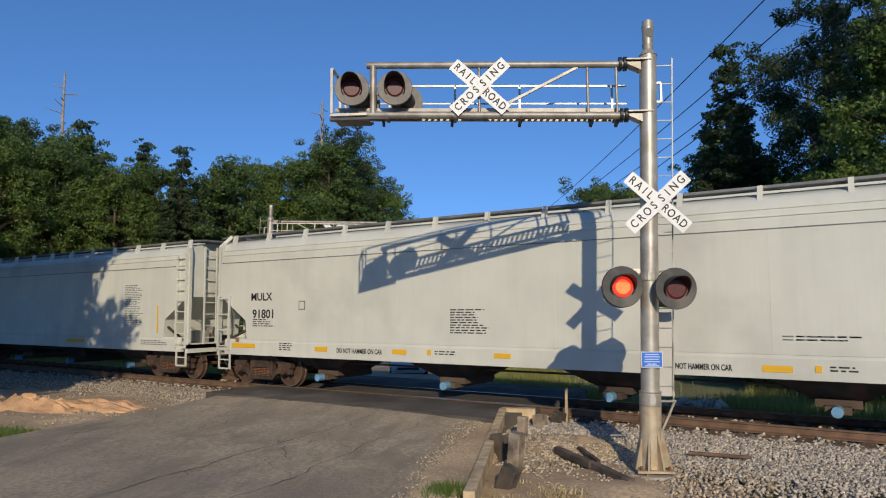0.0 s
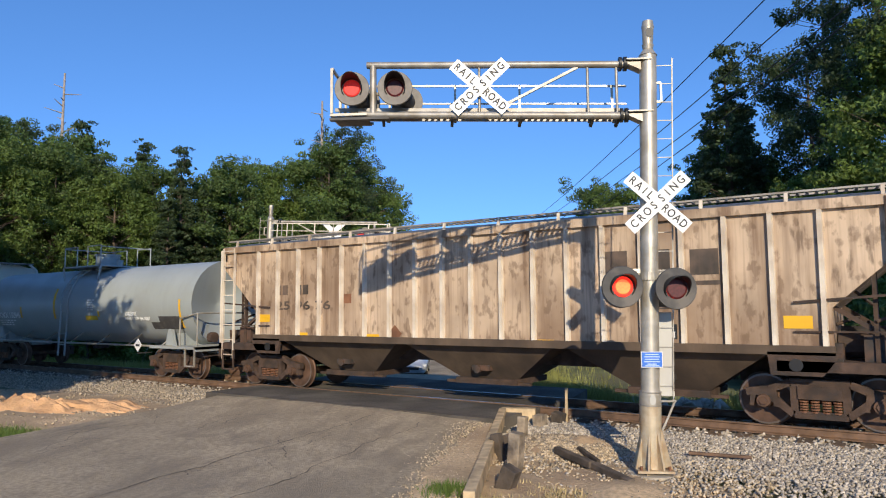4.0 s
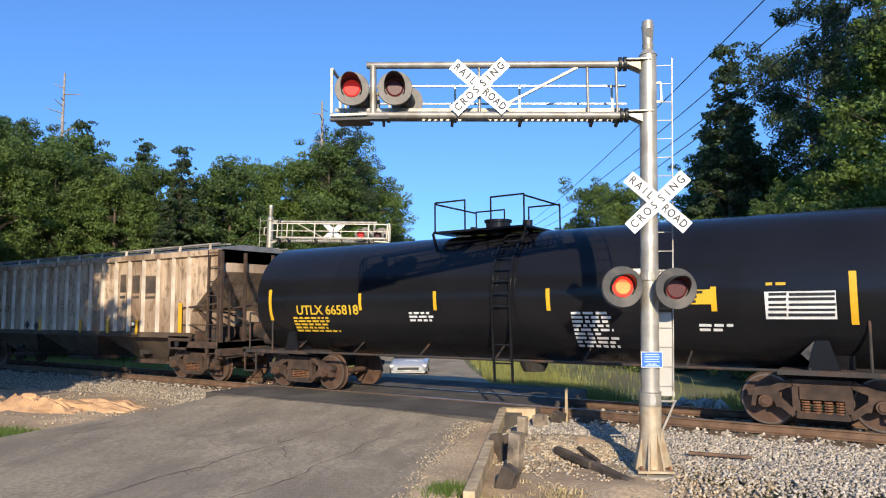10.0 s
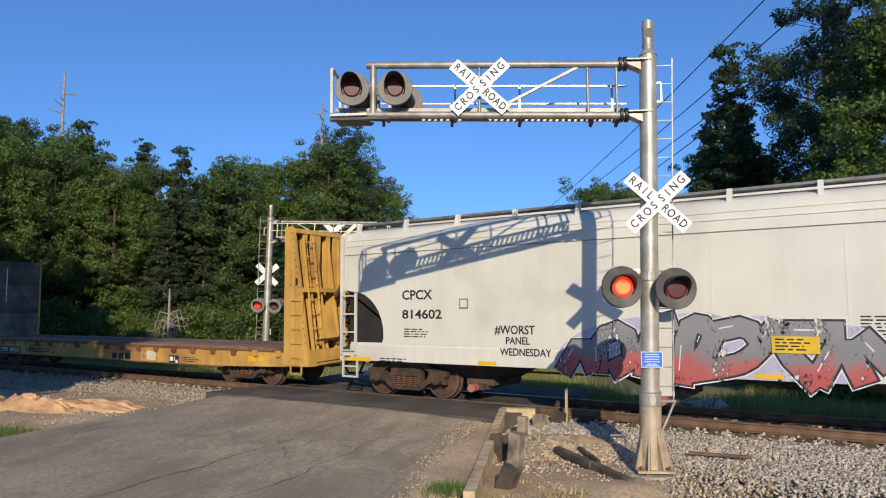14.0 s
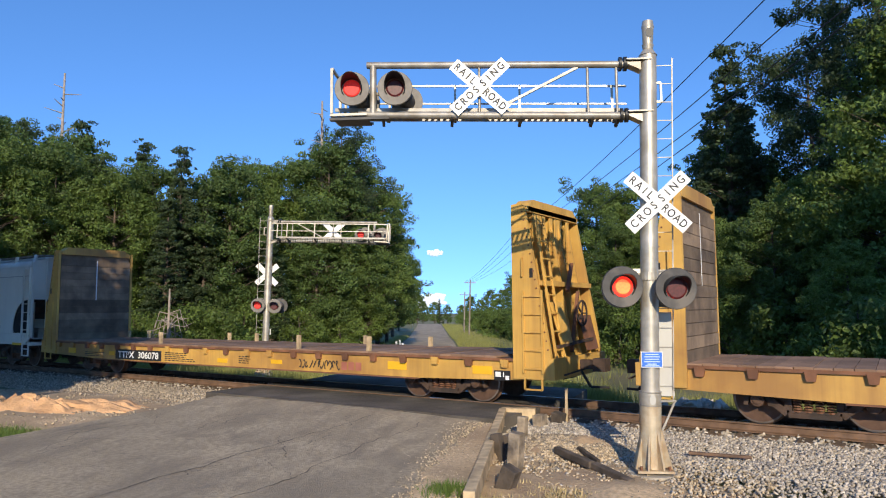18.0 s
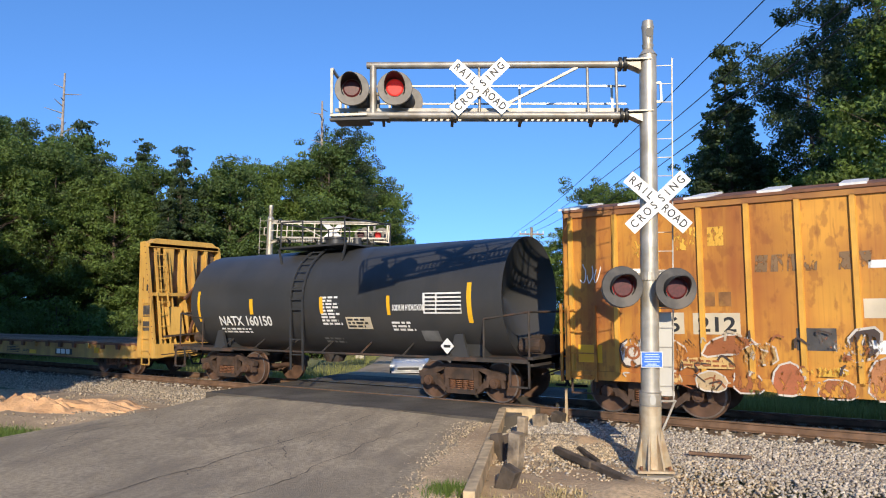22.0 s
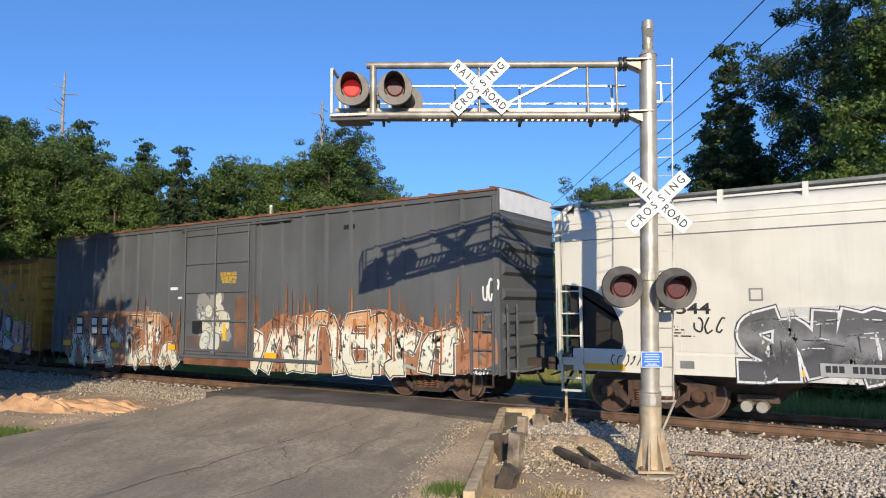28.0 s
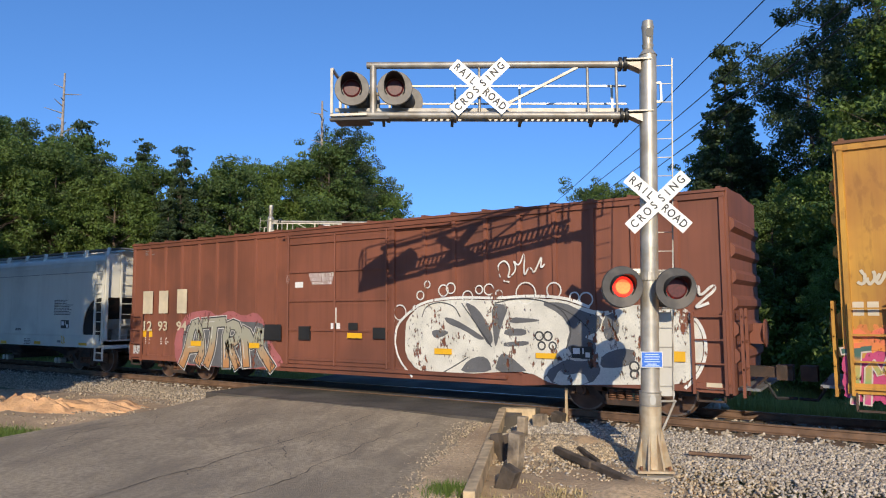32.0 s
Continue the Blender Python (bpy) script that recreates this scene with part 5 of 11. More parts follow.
def words(car, body, x, z, size, material, y=-FACE - 0.004, stretch=1.0):
    return lettering("lettering", body, size, material, car, Matrix.Translation((x, y, z)) @ pose(0, 0, 0, 90, 0, 0), stretch=stretch, bold=0.018)


def stencil(car, body, x, z, w, h, material, y=-FACE, tank=None):
    """Words fitted into a box: x, z is its lower left corner; tank gives radius and axis height of a round side."""
    ob = lettering("lettering", body, h, material, car, Matrix.Identity(4), bold=0.02)
    co = np.array([v.co for v in ob.data.vertices])
    lo, hi = co.min(0), co.max(0)
    for v in ob.data.vertices:
        zz = z + (v.co.y - lo[1]) / (hi[1] - lo[1]) * h
        yy = y if tank is None else -math.sqrt(max(0.01, (tank[0] + 0.006) ** 2 - (zz - tank[1]) ** 2))
        v.co = (x + (v.co.x - lo[0]) / (hi[0] - lo[0]) * w, yy - 0.003 - v.co.z, zz)
    ob.data.update()
    return ob


def stripe(car, x, z, w, h, y=-FACE):
    return part("reflector", Shape().box(x, y - 0.008, z, x + w, y + 0.002, z + h), M_stripe, car, "yellow reflective strip")


def panel(car, x, z, w, h, material, y=-FACE, name="stencil_panel"):
    return part(name, Shape().box(x, y - 0.006, z, x + w, y + 0.002, z + h), material, car)


def lube_plate(car, x, z, s=0.5, y=-FACE):
    p = panel(car, x, z, s, s * 0.55, M_black, y)
    part("stencil_edge", Shape().box(x + s * 0.08, y - 0.009, z + s * 0.2, x + s * 0.42, y - 0.004, z + s * 0.47).box(x + s * 0.55, y - 0.009, z + s * 0.2, x + s * 0.62, y - 0.004, z + s * 0.47).box(x + s * 0.7, y - 0.009, z + s * 0.05, x + s * 0.92, y - 0.004, z + s * 0.28), M_white, p)


PAINTS = {}


def flaking(m, wear):
    """Lets the paint flake off in specks and vertical runs, so that what it covers shows through."""
    nt = m.node_tree
    N, L = nt.nodes.new, nt.links.new
    tc, mp, fine, coarse, add, rng_ = N("ShaderNodeTexCoord"), N("ShaderNodeMapping"), N("ShaderNodeTexNoise"), N("ShaderNodeTexNoise"), N("ShaderNodeMath"), N("ShaderNodeMapRange")
    mp.inputs["Scale"].default_value = (1.0, 1.0, 0.5)
    fine.inputs["Scale"].default_value, fine.inputs["Detail"].default_value = 16, 6
    coarse.inputs["Scale"].default_value, coarse.inputs["Detail"].default_value = 3.0, 4
    L(tc.outputs["Object"], mp.inputs["Vector"])
    L(mp.outputs[0], fine.inputs["Vector"])
    L(mp.outputs[0], coarse.inputs["Vector"])
    L(fine.outputs["Fac"], add.inputs[0])
    L(coarse.outputs["Fac"], add.inputs[1])
    rng_.inputs["From Min"].default_value, rng_.inputs["From Max"].default_value = 0.72 + 0.52 * wear, 0.84 + 0.52 * wear
    L(add.outputs[0], rng_.inputs["Value"])
    L(rng_.outputs[0], nt.nodes["Principled BSDF"].inputs["Alpha"])
    return m


def spray(col, wear=0.12):
    if (col, wear) not in PAINTS:
        PAINTS[col, wear] = flaking(mat("spray_paint", col, 0.6, var=0.12, scale=2, grain=0.25), wear)
    return PAINTS[col, wear]


def blob(rr, cx, cz, w, h, n=11, jag=0.35):
    pts = []
    ph = rr.uniform(0, 6)
    for i in range(n):
        a = 2 * math.pi * i / n
        k = 1 + rr.uniform(-jag, jag)
        pts.append((cx + w / 2 * k * math.copysign(abs(math.cos(a)) ** 0.7, math.cos(a)), cz + h / 2 * k * math.copysign(abs(math.sin(a)) ** 0.7, math.sin(a))))
    return pts


GLYPHS = [
    [[(0, 0), (0.4, 1), (0.6, 1), (1, 0)], [(0.2, 0.38), (0.8, 0.38)]],
    [[(0.1, 0), (0.1, 1), (0.78, 0.95), (0.8, 0.6), (0.2, 0.5), (0.95, 0)]],
    [[(0, 0), (0.05, 1), (0.9, 0.05), (0.95, 1)]],
    [[(0.95, 0.92), (0.3, 1), (0.05, 0.75), (0.5, 0.52), (0.95, 0.3), (0.6, 0.02), (0, 0.1)]],
    [[(0.95, 1), (0.1, 0.92), (0.1, 0.05), (1, 0)], [(0.1, 0.5), (0.75, 0.55)]],
    [[(0.05, 1), (0.1, 0.15), (0.5, 0), (0.9, 0.15), (0.95, 1)]],
    [[(0, 0.05), (0.12, 1), (0.5, 0.4), (0.88, 1), (1, 0)]],
    [[(0, 0.95), (1, 1)], [(0.5, 0.95), (0.45, 0)]]]


def fat(s, pts, w, y, soft=1):
    """A broad brush stroke as one ribbon; it rises a hair along its way, so that it never lies in its own plane."""
    pts = [Vector((a, b)) for a, b in pts]
    shut = (pts[0] - pts[-1]).length < 1e-6
    for _ in range(soft):
        cut = [pts[0]]
        for p, q in zip(pts, pts[1:]):
            cut += [p.lerp(q, 0.25), p.lerp(q, 0.75)]
        pts = cut + [pts[-1]]
    clean = [pts[0]]
    for p in pts[1:]:
        if (p - clean[-1]).length > 0.01:
            clean.append(p)
    pts = clean if len(clean) > 1 else [pts[0], pts[0] + Vector((0.02, 0))]
    vs = []
    for i, p in enumerate(pts):
        d = (pts[min(i + 1, len(pts) - 1)] - pts[max(i - 1, 0)]).normalized()
        n = Vector((-d.y, d.x)) * w / 2
        e = d * w * 0.4 * ((i == len(pts) - 1) - (i == 0)) * (not shut)
        vs += [(p.x + e.x + n.x, y - 0.00003 * i, p.y + e.y + n.y), (p.x + e.x - n.x, y - 0.00003 * i, p.y + e.y - n.y)]
    s.add(vs, [(2 * i, 2 * i + 1, 2 * i + 3, 2 * i + 2) for i in range(len(pts) - 1)])
    return s


def fade(cols, z0, z1):
    """Spray paint that fades from colour to colour up the letter."""
    key = (tuple(cols), round(z0, 2), round(z1, 2))
    if key not in PAINTS:
        m = mat("spray_fade", cols[0], 0.6, var=0.1, scale=3)
        nt = m.node_tree
        N, L = nt.nodes.new, nt.links.new
        tc, sep, add, rng_, ramp, cloudy = N("ShaderNodeTexCoord"), N("ShaderNodeSeparateXYZ"), N("ShaderNodeMath"), N("ShaderNodeMapRange"), N("ShaderNodeValToRGB"), N("ShaderNodeTexNoise")
        cloudy.inputs["Scale"].default_value, cloudy.inputs["Detail"].default_value = 2.2, 5
        L(tc.outputs["Object"], sep.inputs[0])
        L(tc.outputs["Object"], cloudy.inputs["Vector"])
        L(sep.outputs["Z"], add.inputs[0])
        L(cloudy.outputs["Fac"], add.inputs[1])
        rng_.inputs["From Min"].default_value, rng_.inputs["From Max"].default_value = z0 + 0.5, z1 + 0.5
        L(add.outputs[0], rng_.inputs["Value"])
        L(rng_.outputs[0], ramp.inputs[0])
        while len(ramp.color_ramp.elements) < len(cols):
            ramp.color_ramp.elements.new(0.5)
        for i, c in enumerate(cols):
            ramp.color_ramp.elements[i].position = (i + 0.3) / len(cols)
            ramp.color_ramp.elements[i].color = (*c, 1)
        L(ramp.outputs[0], nt.nodes["Principled BSDF"].inputs["Base Color"])
        PAINTS[key] = flaking(m, 0.12)
    return PAINTS[key]


def mural(car, x0, x1, z0, z1, cloud, fills, line, seed, letters=5, line_w=0.05, inner=None, y=-FACE, jag=0.3, halo=True, style="wild"):
    """Sprayed painting: a soft cloud behind, fat interlocking letter-like strokes with outlines, and glints on them."""
    rr = random.Random(seed)
    h, w = z1 - z0, (x1 - x0) / letters
    top = part("graffiti", Shape().add([(x0, y + 0.001, z0), (x0 + 0.01, y + 0.001, z0), (x0, y + 0.001, z0 + 0.01)], [(0, 1, 2)]), spray(fills[0]), car, "sprayed graffiti in several colours")
    if cloud and halo:
        for i in range(letters * 14):
            cx, cz = rr.uniform(x0, x1), z0 + h * (0.2 + 0.8 * rr.random() ** 0.7)
            r = rr.uniform(0.10, 0.24) * h
            pts = blob(rr, min(max(cx, x0 + r * 0.6), x1 - r * 0.6), max(cz - r * 0.6, z0 + r), r * 1.5, r * 1.6, 14, 0.16)
            yy = y - 0.002 - 0.00004 * i
            part("background", Shape().add([(px, yy, pz) for px, pz in pts], [tuple(range(len(pts)))]), spray(cloud), top)
    if style == "blobs":
        for i in range(letters * 5):
            r = rr.uniform(0.14, 0.34) * min(h, w * 1.6)
            cx, cz = rr.uniform(x0 + r, max(x0 + r, x1 - r)), rr.uniform(z0 + r, max(z0 + r, z1 - r))
            ra, rb, tilt = r * rr.uniform(0.6, 1.2), r * rr.uniform(0.6, 1.2), rr.uniform(-0.6, 0.6)
            pts = []
            for k in range(18):
                a, q = 2 * math.pi * k / 18, 1 + rr.uniform(-0.06, 0.06)
                ux, uz = ra * q * math.cos(a), rb * q * math.sin(a)
                pts.append((cx + ux * math.cos(tilt) - uz * math.sin(tilt), cz + ux * math.sin(tilt) + uz * math.cos(tilt)))
            yy = y - 0.008 - 0.0012 * i
            part("painted_shape", Shape().add([(a, yy, b) for a, b in pts], [tuple(range(len(pts)))]), spray(rr.choice(fills)), top)
            part("outline", fat(Shape(), pts[:rr.choice((12, 15, 18))] + (pts[:1] if rr.random() < 0.5 else []), line_w, yy - 0.0004, 1), spray(line), top)
            if rr.random() < 0.6:
                part("outline", fat(Shape(), [(cx - ra * 0.5, cz), (cx, cz + rb * rr.uniform(-0.5, 0.5)), (cx + ra * 0.7, cz + rb * 0.3)], line_w * 0.7, yy - 0.0006, 2), spray(line), top)
        return
    sw = min(0.28 * w, 0.21 * h)
    order = rr.sample(range(len(GLYPHS)), len(GLYPHS)) * 3
    paint = fade(fills, z0, z1)
    for i in range(letters):
        lean, hh, lift = rr.uniform(-0.3, 0.3) * w, h * rr.uniform(0.84, 1.0) - sw, rr.uniform(0, 0.08) * h
        gx0, gw = x0 + w * i + sw * 0.5 - 0.1 * w, w * 1.35 - sw
        flip_x, flip_z = rr.random() < 0.5, rr.random() < 0.45
        yy = y - 0.008 - 0.005 * i
        for poly in GLYPHS[order[i]]:
            pts = []
            for a, b in poly:
                a, b = (1 - a if flip_x else a), (1 - b if flip_z else b)
                pts.append((min(max(gx0 + a * gw + lean * (b - 0.5) + rr.uniform(-0.24, 0.24) * w, x0), x1), min(max(z0 + sw / 2 + lift + b * hh + rr.uniform(-0.14, 0.14) * h, z0 + sw / 2), z1 - sw / 2)))
            if inner:
                part("painted_edge", fat(Shape(), pts, sw + line_w * 1.9, yy, 1), spray(inner), top)
            part("outline", fat(Shape(), pts, sw + line_w, yy - 0.0012, 1), spray(line), top)
            part("painted_shape", fat(Shape(), pts, sw * rr.uniform(0.85, 1.0), yy - 0.0024, 1), paint, top)
            if inner:
                off = sw * 0.28
                part("highlight", fat(Shape(), [(p - off, q + off * 0.4) for p, q in pts[:2]], line_w * 0.45, yy - 0.0040, 0), spray(inner), top)


def rounded(pts, times=1):
    """Cuts the corners of a closed outline."""
    for _ in range(times):
        cut = []
        for (ax, az), (bx, bz) in zip(pts, pts[1:] + pts[:1]):
            cut += [(ax * 0.78 + bx * 0.22, az * 0.78 + bz * 0.22), (ax * 0.22 + bx * 0.78, az * 0.22 + bz * 0.78)]
        pts = cut
    return pts


def sheet(parent, pts, col, y, label="", edge=0.0, line=(0.04, 0.04, 0.045), wear=0.12):
    """A sprayed area inside an outline of x, z; edge: the width of a line round it."""
    pts = rounded(pts)
    ob = part("graffiti" if label else "painted_shape", Shape().add([(a, y, b) for a, b in pts], [tuple(range(len(pts)))]), spray(col, wear), parent, label)
    if edge:
        part("outline", fat(Shape(), pts + pts[:1], edge, y - 0.0004, 0), spray(line, wear), parent)
    return ob


def brush(parent, pts, w, col, y, soft=2, wear=0.12):
    return part("brush_stroke", fat(Shape(), pts, w, y, soft), spray(col, wear), parent)


def ring(parent, x, z, r, w, col, y):
    return part("sprayed_ring", fat(Shape(), [(x + r * math.cos(a), z + r * math.sin(a)) for a in np.linspace(0, 2 * math.pi, 17)], w, y, 0), spray(col), parent)


class Letters:
    """Interlocking sprayed letters: every stroke gets a pale edge, a dark outline and a fill that fades up the letter."""

    def __init__(self, parent, w, fills, line, edge, y, z0, z1, soft=1):
        self.parent, self.w, self.line, self.edge, self.y, self.soft, self.k = parent, w, line, edge, y, soft, 0
        self.fill = fade(fills, z0, z1)

    def stroke(self, pts):
        o, self.k = 0.00015 * self.k, self.k + 1
        part("painted_edge", fat(Shape(), pts, self.w + 0.115, self.y - o, self.soft), spray(self.edge), self.parent)
        part("outline", fat(Shape(), pts, self.w + 0.07, self.y - 0.003 - o, self.soft), spray(self.line), self.parent)
        part("painted_shape", fat(Shape(), pts, self.w - 0.01, self.y - 0.006 - o, self.soft), self.fill, self.parent)
        (ax, az), (bx, bz) = pts[0], pts[1]
        part("highlight", fat(Shape(), [(ax * 0.9 + bx * 0.1 - 0.06, az * 0.9 + bz * 0.1 + 0.03), (ax * 0.4 + bx * 0.6 - 0.06, az * 0.4 + bz * 0.6 + 0.03)], 0.02, self.y - 0.0095 - o, 0), spray(self.edge), self.parent)


def rust_rain(parent, x0, x1, z0, z1, y, seed):
    """Patches and runs of rust that break through the paint."""
    rr = random.Random(seed)
    rust = [(0.30, 0.12, 0.05), (0.40, 0.17, 0.06), (0.22, 0.09, 0.05)]
    for i in range(int((x1 - x0) * 22)):
        x, w = rr.uniform(x0, x1), rr.uniform(0.02, 0.10)
        a = z0 + rr.uniform(-0.5, 0.25) * (z1 - z0)
        b = a + rr.uniform(0.1, 1.0) ** 2 * (z1 - z0) * 0.8 + 0.1
        front = y - 0.016 if rr.random() < 0.6 else y
        pts = rounded([(x, a), (x + w * rr.uniform(0.5, 1.2), a + 0.04), (x + w, (a + b) / 2), (x + w * 0.5, b), (x + w * 0.1, (a + b) / 2)])
        part("rust_streak", Shape().add([(u, front - 0.00002 * i, v) for u, v in pts], [tuple(range(len(pts)))]), spray(rr.choice(rust)), parent)


def scrawl(car, x, z, w, h, material, seed, line_w=0.03, y=-FACE):
    """A quick tag in one line."""
    rr = random.Random(seed)
    s = Shape()
    n = max(3, int(w / (h * 0.55)))
    for i in range(n):
        cx = x + w * (i + 0.5) / n
        a0, turn = rr.uniform(0, 6.28), rr.choice((-1, 1)) * rr.uniform(3, 5.5)
        pts = [(cx + w / n * 0.42 * math.cos(a0 + turn * k / 8) * rr.uniform(0.8, 1.2), z + h / 2 + h * 0.45 * math.sin(a0 + turn * k / 8 + 0.4 * i) * rr.uniform(0.8, 1.2)) for k in range(9)]
        fat(s, pts, line_w, y - 0.012 - 0.0008 * i, 1)
    part("graffiti", s, material, car, "quick sprayed tag")


# -- smooth-sided covered hopper --
def smooth_hopper(x0, x1, paint, label, style, bays=4, cap=None, top=4.12):
    car, L = rail_car("hopper_car", label, "hopper car", x0, x1)
    H = L / 2
    trucks(car, H - (1.42 if style == "angled" else 1.75))
    couplers(car, H + 0.1)
    zt, zl = 1.30, 3.50
    if style == "angled":
        left = [(-H + 0.06, zl), (-H + 0.06, 2.55), (-H + 1.15, 1.85), (-H + 1.22, zt)]
    else:
        left = [(-H + 0.12, zl), (-H + 0.12, 2.62)] + [(-H + 0.35 + 1.0 * math.sin(a), 1.5 + 1.08 * math.cos(a)) for a in np.linspace(0, 1.62, 9)] + [(-H + 1.3, zt)]
    right = [(-a, b) for a, b in reversed(left)]
    side = left + right
    body = part("body", Shape().prism(side, "y", -FACE, FACE), paint, car, "smooth painted body")
    dz = top - zl
    sec = [(-FACE, zl - 0.001)] + [(-FACE + 0.34 * (1 - math.cos(a)), zl + dz * math.sin(a)) for a in np.linspace(0.25, 1.45, 8)] + [(-0.7, top + 0.12), (0.7, top + 0.12)]
    sec = sec + [(-a, b) for a, b in reversed(sec[:-2])]
    part("roof", Shape().prism(sec, "x", -H + 0.1, H - 0.1), paint, car, smooth=True)
    for z in (zl, zl + 0.22, zl + 0.36):
        yy = -FACE - 0.008 if z == zl else -FACE + 0.34 * (1 - math.cos(math.asin(min(1, (z - zl) / dz)))) - 0.012
        part("seam", Shape().box(-H + 0.12, yy - 0.006, z - 0.008, H - 0.12, yy + 0.03, z + 0.008), paint if z > zl else M_roofwalk, body)
    for k in range(1, 9):
        x = -H + 0.4 + (L - 0.8) * k / 9
        part("weld_seam", Shape().box(x - 0.01, -FACE - 0.004, zt + 0.02, x + 0.01, -FACE + 0.01, zl), paint, body)
    # slope sheets, end frames and platforms
    for sx in (-1, 1):
        # slope sheet and inner wall are black for the shade behind the end opening
        part("slope_sheet", Shape().prism([(sx * (H - 0.14), 2.6), (sx * (H - 0.22), 2.6), (sx * (H - 2.3), 1.25), (sx * (H - 2.2), 1.25)], "y", -FACE + 0.03, FACE - 0.03), M_under, car)
        if style == "round":
            part("inner_wall", Shape().prism([(sx * (H - 0.3), 2.62), (sx * (H - 2.5), 2.62), (sx * (H - 2.5), 1.25), (sx * (H - 2.2), 1.25)], "y", -1.0, 1.0), M_under, car)
            # added sheet whose dark colour paints the bay's shade
            part("bay_liner", Shape().prism([(sx * (H - 0.25), 1.12), (sx * (H - 1.42), 1.12), (sx * (H - 1.42), 2.7), (sx * (H - 0.25), 2.7)], "y", -FACE + 0.03, -FACE + 0.06), M_bay_shade, car, "dark sheet for the shade in the end bay")
        part("end_wall", Shape().box(sx * (H - 0.12), -FACE + 0.02, 2.6, sx * (H - 0.08), FACE - 0.02, top), paint, car)
        e = part("end_platform", Shape().box(sx * (H - 2.1), -FACE, 0.98, sx * (H + 0.05), FACE, 1.10).box(sx * (H - 0.05), -FACE, 0.85, sx * (H + 0.05), FACE, 1.14), paint, car)
        part("center_sill", Shape().box(sx * (H - 2.4), -0.35, 0.7, sx * (H + 0.05), 0.35, 0.98), M_under, car)
        for yy in (-FACE + 0.04, FACE - 0.04):
            part("corner_post", Shape().box(sx * H - 0.05, yy - 0.045, 1.1, sx * H + 0.05, yy + 0.045, top - 0.1).bar((sx * H, yy, top - 0.12), (sx * (H - 0.25), yy * 0.86, top + 0.18), 0.09), paint, e)
            part("brace", Shape().bar((sx * (H - 0.05), yy, 1.15), (sx * (H - 1.5), yy * 0.9, 1.75), 0.06), M_under, e)
        ladder(car, sx * (H - 0.28), 1.0, top - 0.3 if sx > 0 else 2.55, 9 if sx > 0 else 4, paint, 0.46, -FACE - 0.05)
        part("end_ladder", Shape().box(sx * (H + 0.03), -0.95, 1.1, sx * (H + 0.07), -0.9, top).box(sx * (H + 0.03), -0.5, 1.1, sx * (H + 0.07), -0.45, top), paint, e)
        for k in range(8):
            part("rung", Shape().bar((sx * (H + 0.05), -0.92, 1.3 + 0.36 * k), (sx * (H + 0.05), -0.48, 1.3 + 0.36 * k), 0.028), paint, e)
        st = part("step", Shape().bar((sx * (H - 0.52), -FACE, 1.0), (sx * (H - 0.52), -FACE, 0.45), 0.045).bar((sx * (H - 0.06), -FACE, 1.0), (sx * (H - 0.06), -FACE, 0.45), 0.045).bar((sx * (H - 0.52), -FACE, 0.47), (sx * (H - 0.06), -FACE, 0.47), 0.045).bar((sx * (H - 0.52), -FACE, 0.72), (sx * (H - 0.06), -FACE, 0.72), 0.035), paint, car, "bent steel stirrup step")
        part("brake_gear", Shape().box(sx * (H - 0.9), -0.9, 1.1, sx * (H - 0.5), -0.3, 1.5).cyl((sx * (H - 0.6), 0.1, 1.4), (sx * (H - 1.4), 0.1, 1.4), 0.2, n=12).bar((sx * (H - 0.3), -1.2, 1.1), (sx * (H - 0.3), -1.2, 2.5), 0.06), M_galv, car)
    sill = part("side_sill", Shape().prism([(-FACE - 0.012, 0.88), (-FACE - 0.012, 1.24), (-FACE + 0.02, 1.32), (-FACE + 0.1, 1.32), (-FACE + 0.1, 0.88)], "x", -H + 0.3, H - 0.3).prism([(FACE + 0.035, 0.88), (FACE + 0.035, 1.24), (FACE - 0.1, 1.32), (FACE - 0.1, 0.88)], "x", -H + 0.3, H - 0.3), paint, car, "deep side sill")
    # discharge bays
    span = L - 7.2
    for k in range(bays):
        x = -span / 2 + span * k / (bays - 1)
        b = part("hopper_bay", Shape().loft([[(x - 1.25, -1.3, 1.0), (x + 1.25, -1.3, 1.0), (x + 1.25, 1.3, 1.0), (x - 1.25, 1.3, 1.0)], [(x - 0.42, -0.62, 0.48), (x + 0.42, -0.62, 0.48), (x + 0.42, 0.62, 0.48), (x - 0.42, 0.62, 0.48)]]), M_under, car, "sloping discharge bay")
        part("gate", Shape().box(x - 0.36, -0.7, 0.36, x + 0.36, 0.7, 0.5).box(x - 0.2, -0.92, 0.27, x + 0.2, 0.92, 0.4), M_hopbot, b)
        if cap:
            part("outlet_cap", Shape().cyl((x, -1.12, 0.33), (x, -0.9, 0.33), 0.095, n=14), cap, b, smooth=True)
        else:
            for dx in (-0.13, 0.13):
                part("outlet_cap", Shape().cyl((x + dx, -1.12, 0.33), (x + dx, -0.9, 0.33), 0.10, n=12), M_galv, b, smooth=True)
    part("brake_pipe", Shape().cyl((-H + 2.5, -0.75, 0.72), (H - 2.5, -0.75, 0.72), 0.025, n=6), M_under, car)
    # roof walk
    for sy in (-1, 1):
        walkw = part("roof_walk", Shape().box(-H + 0.1, sy * 0.74, top + 0.16, H - 0.1, sy * 1.12, top + 0.21), M_roofwalk, car, "open steel roof walk")
        if sy < 0:
            for k in range(14):
                x = -H + 0.35 + (L - 0.7) * k / 13
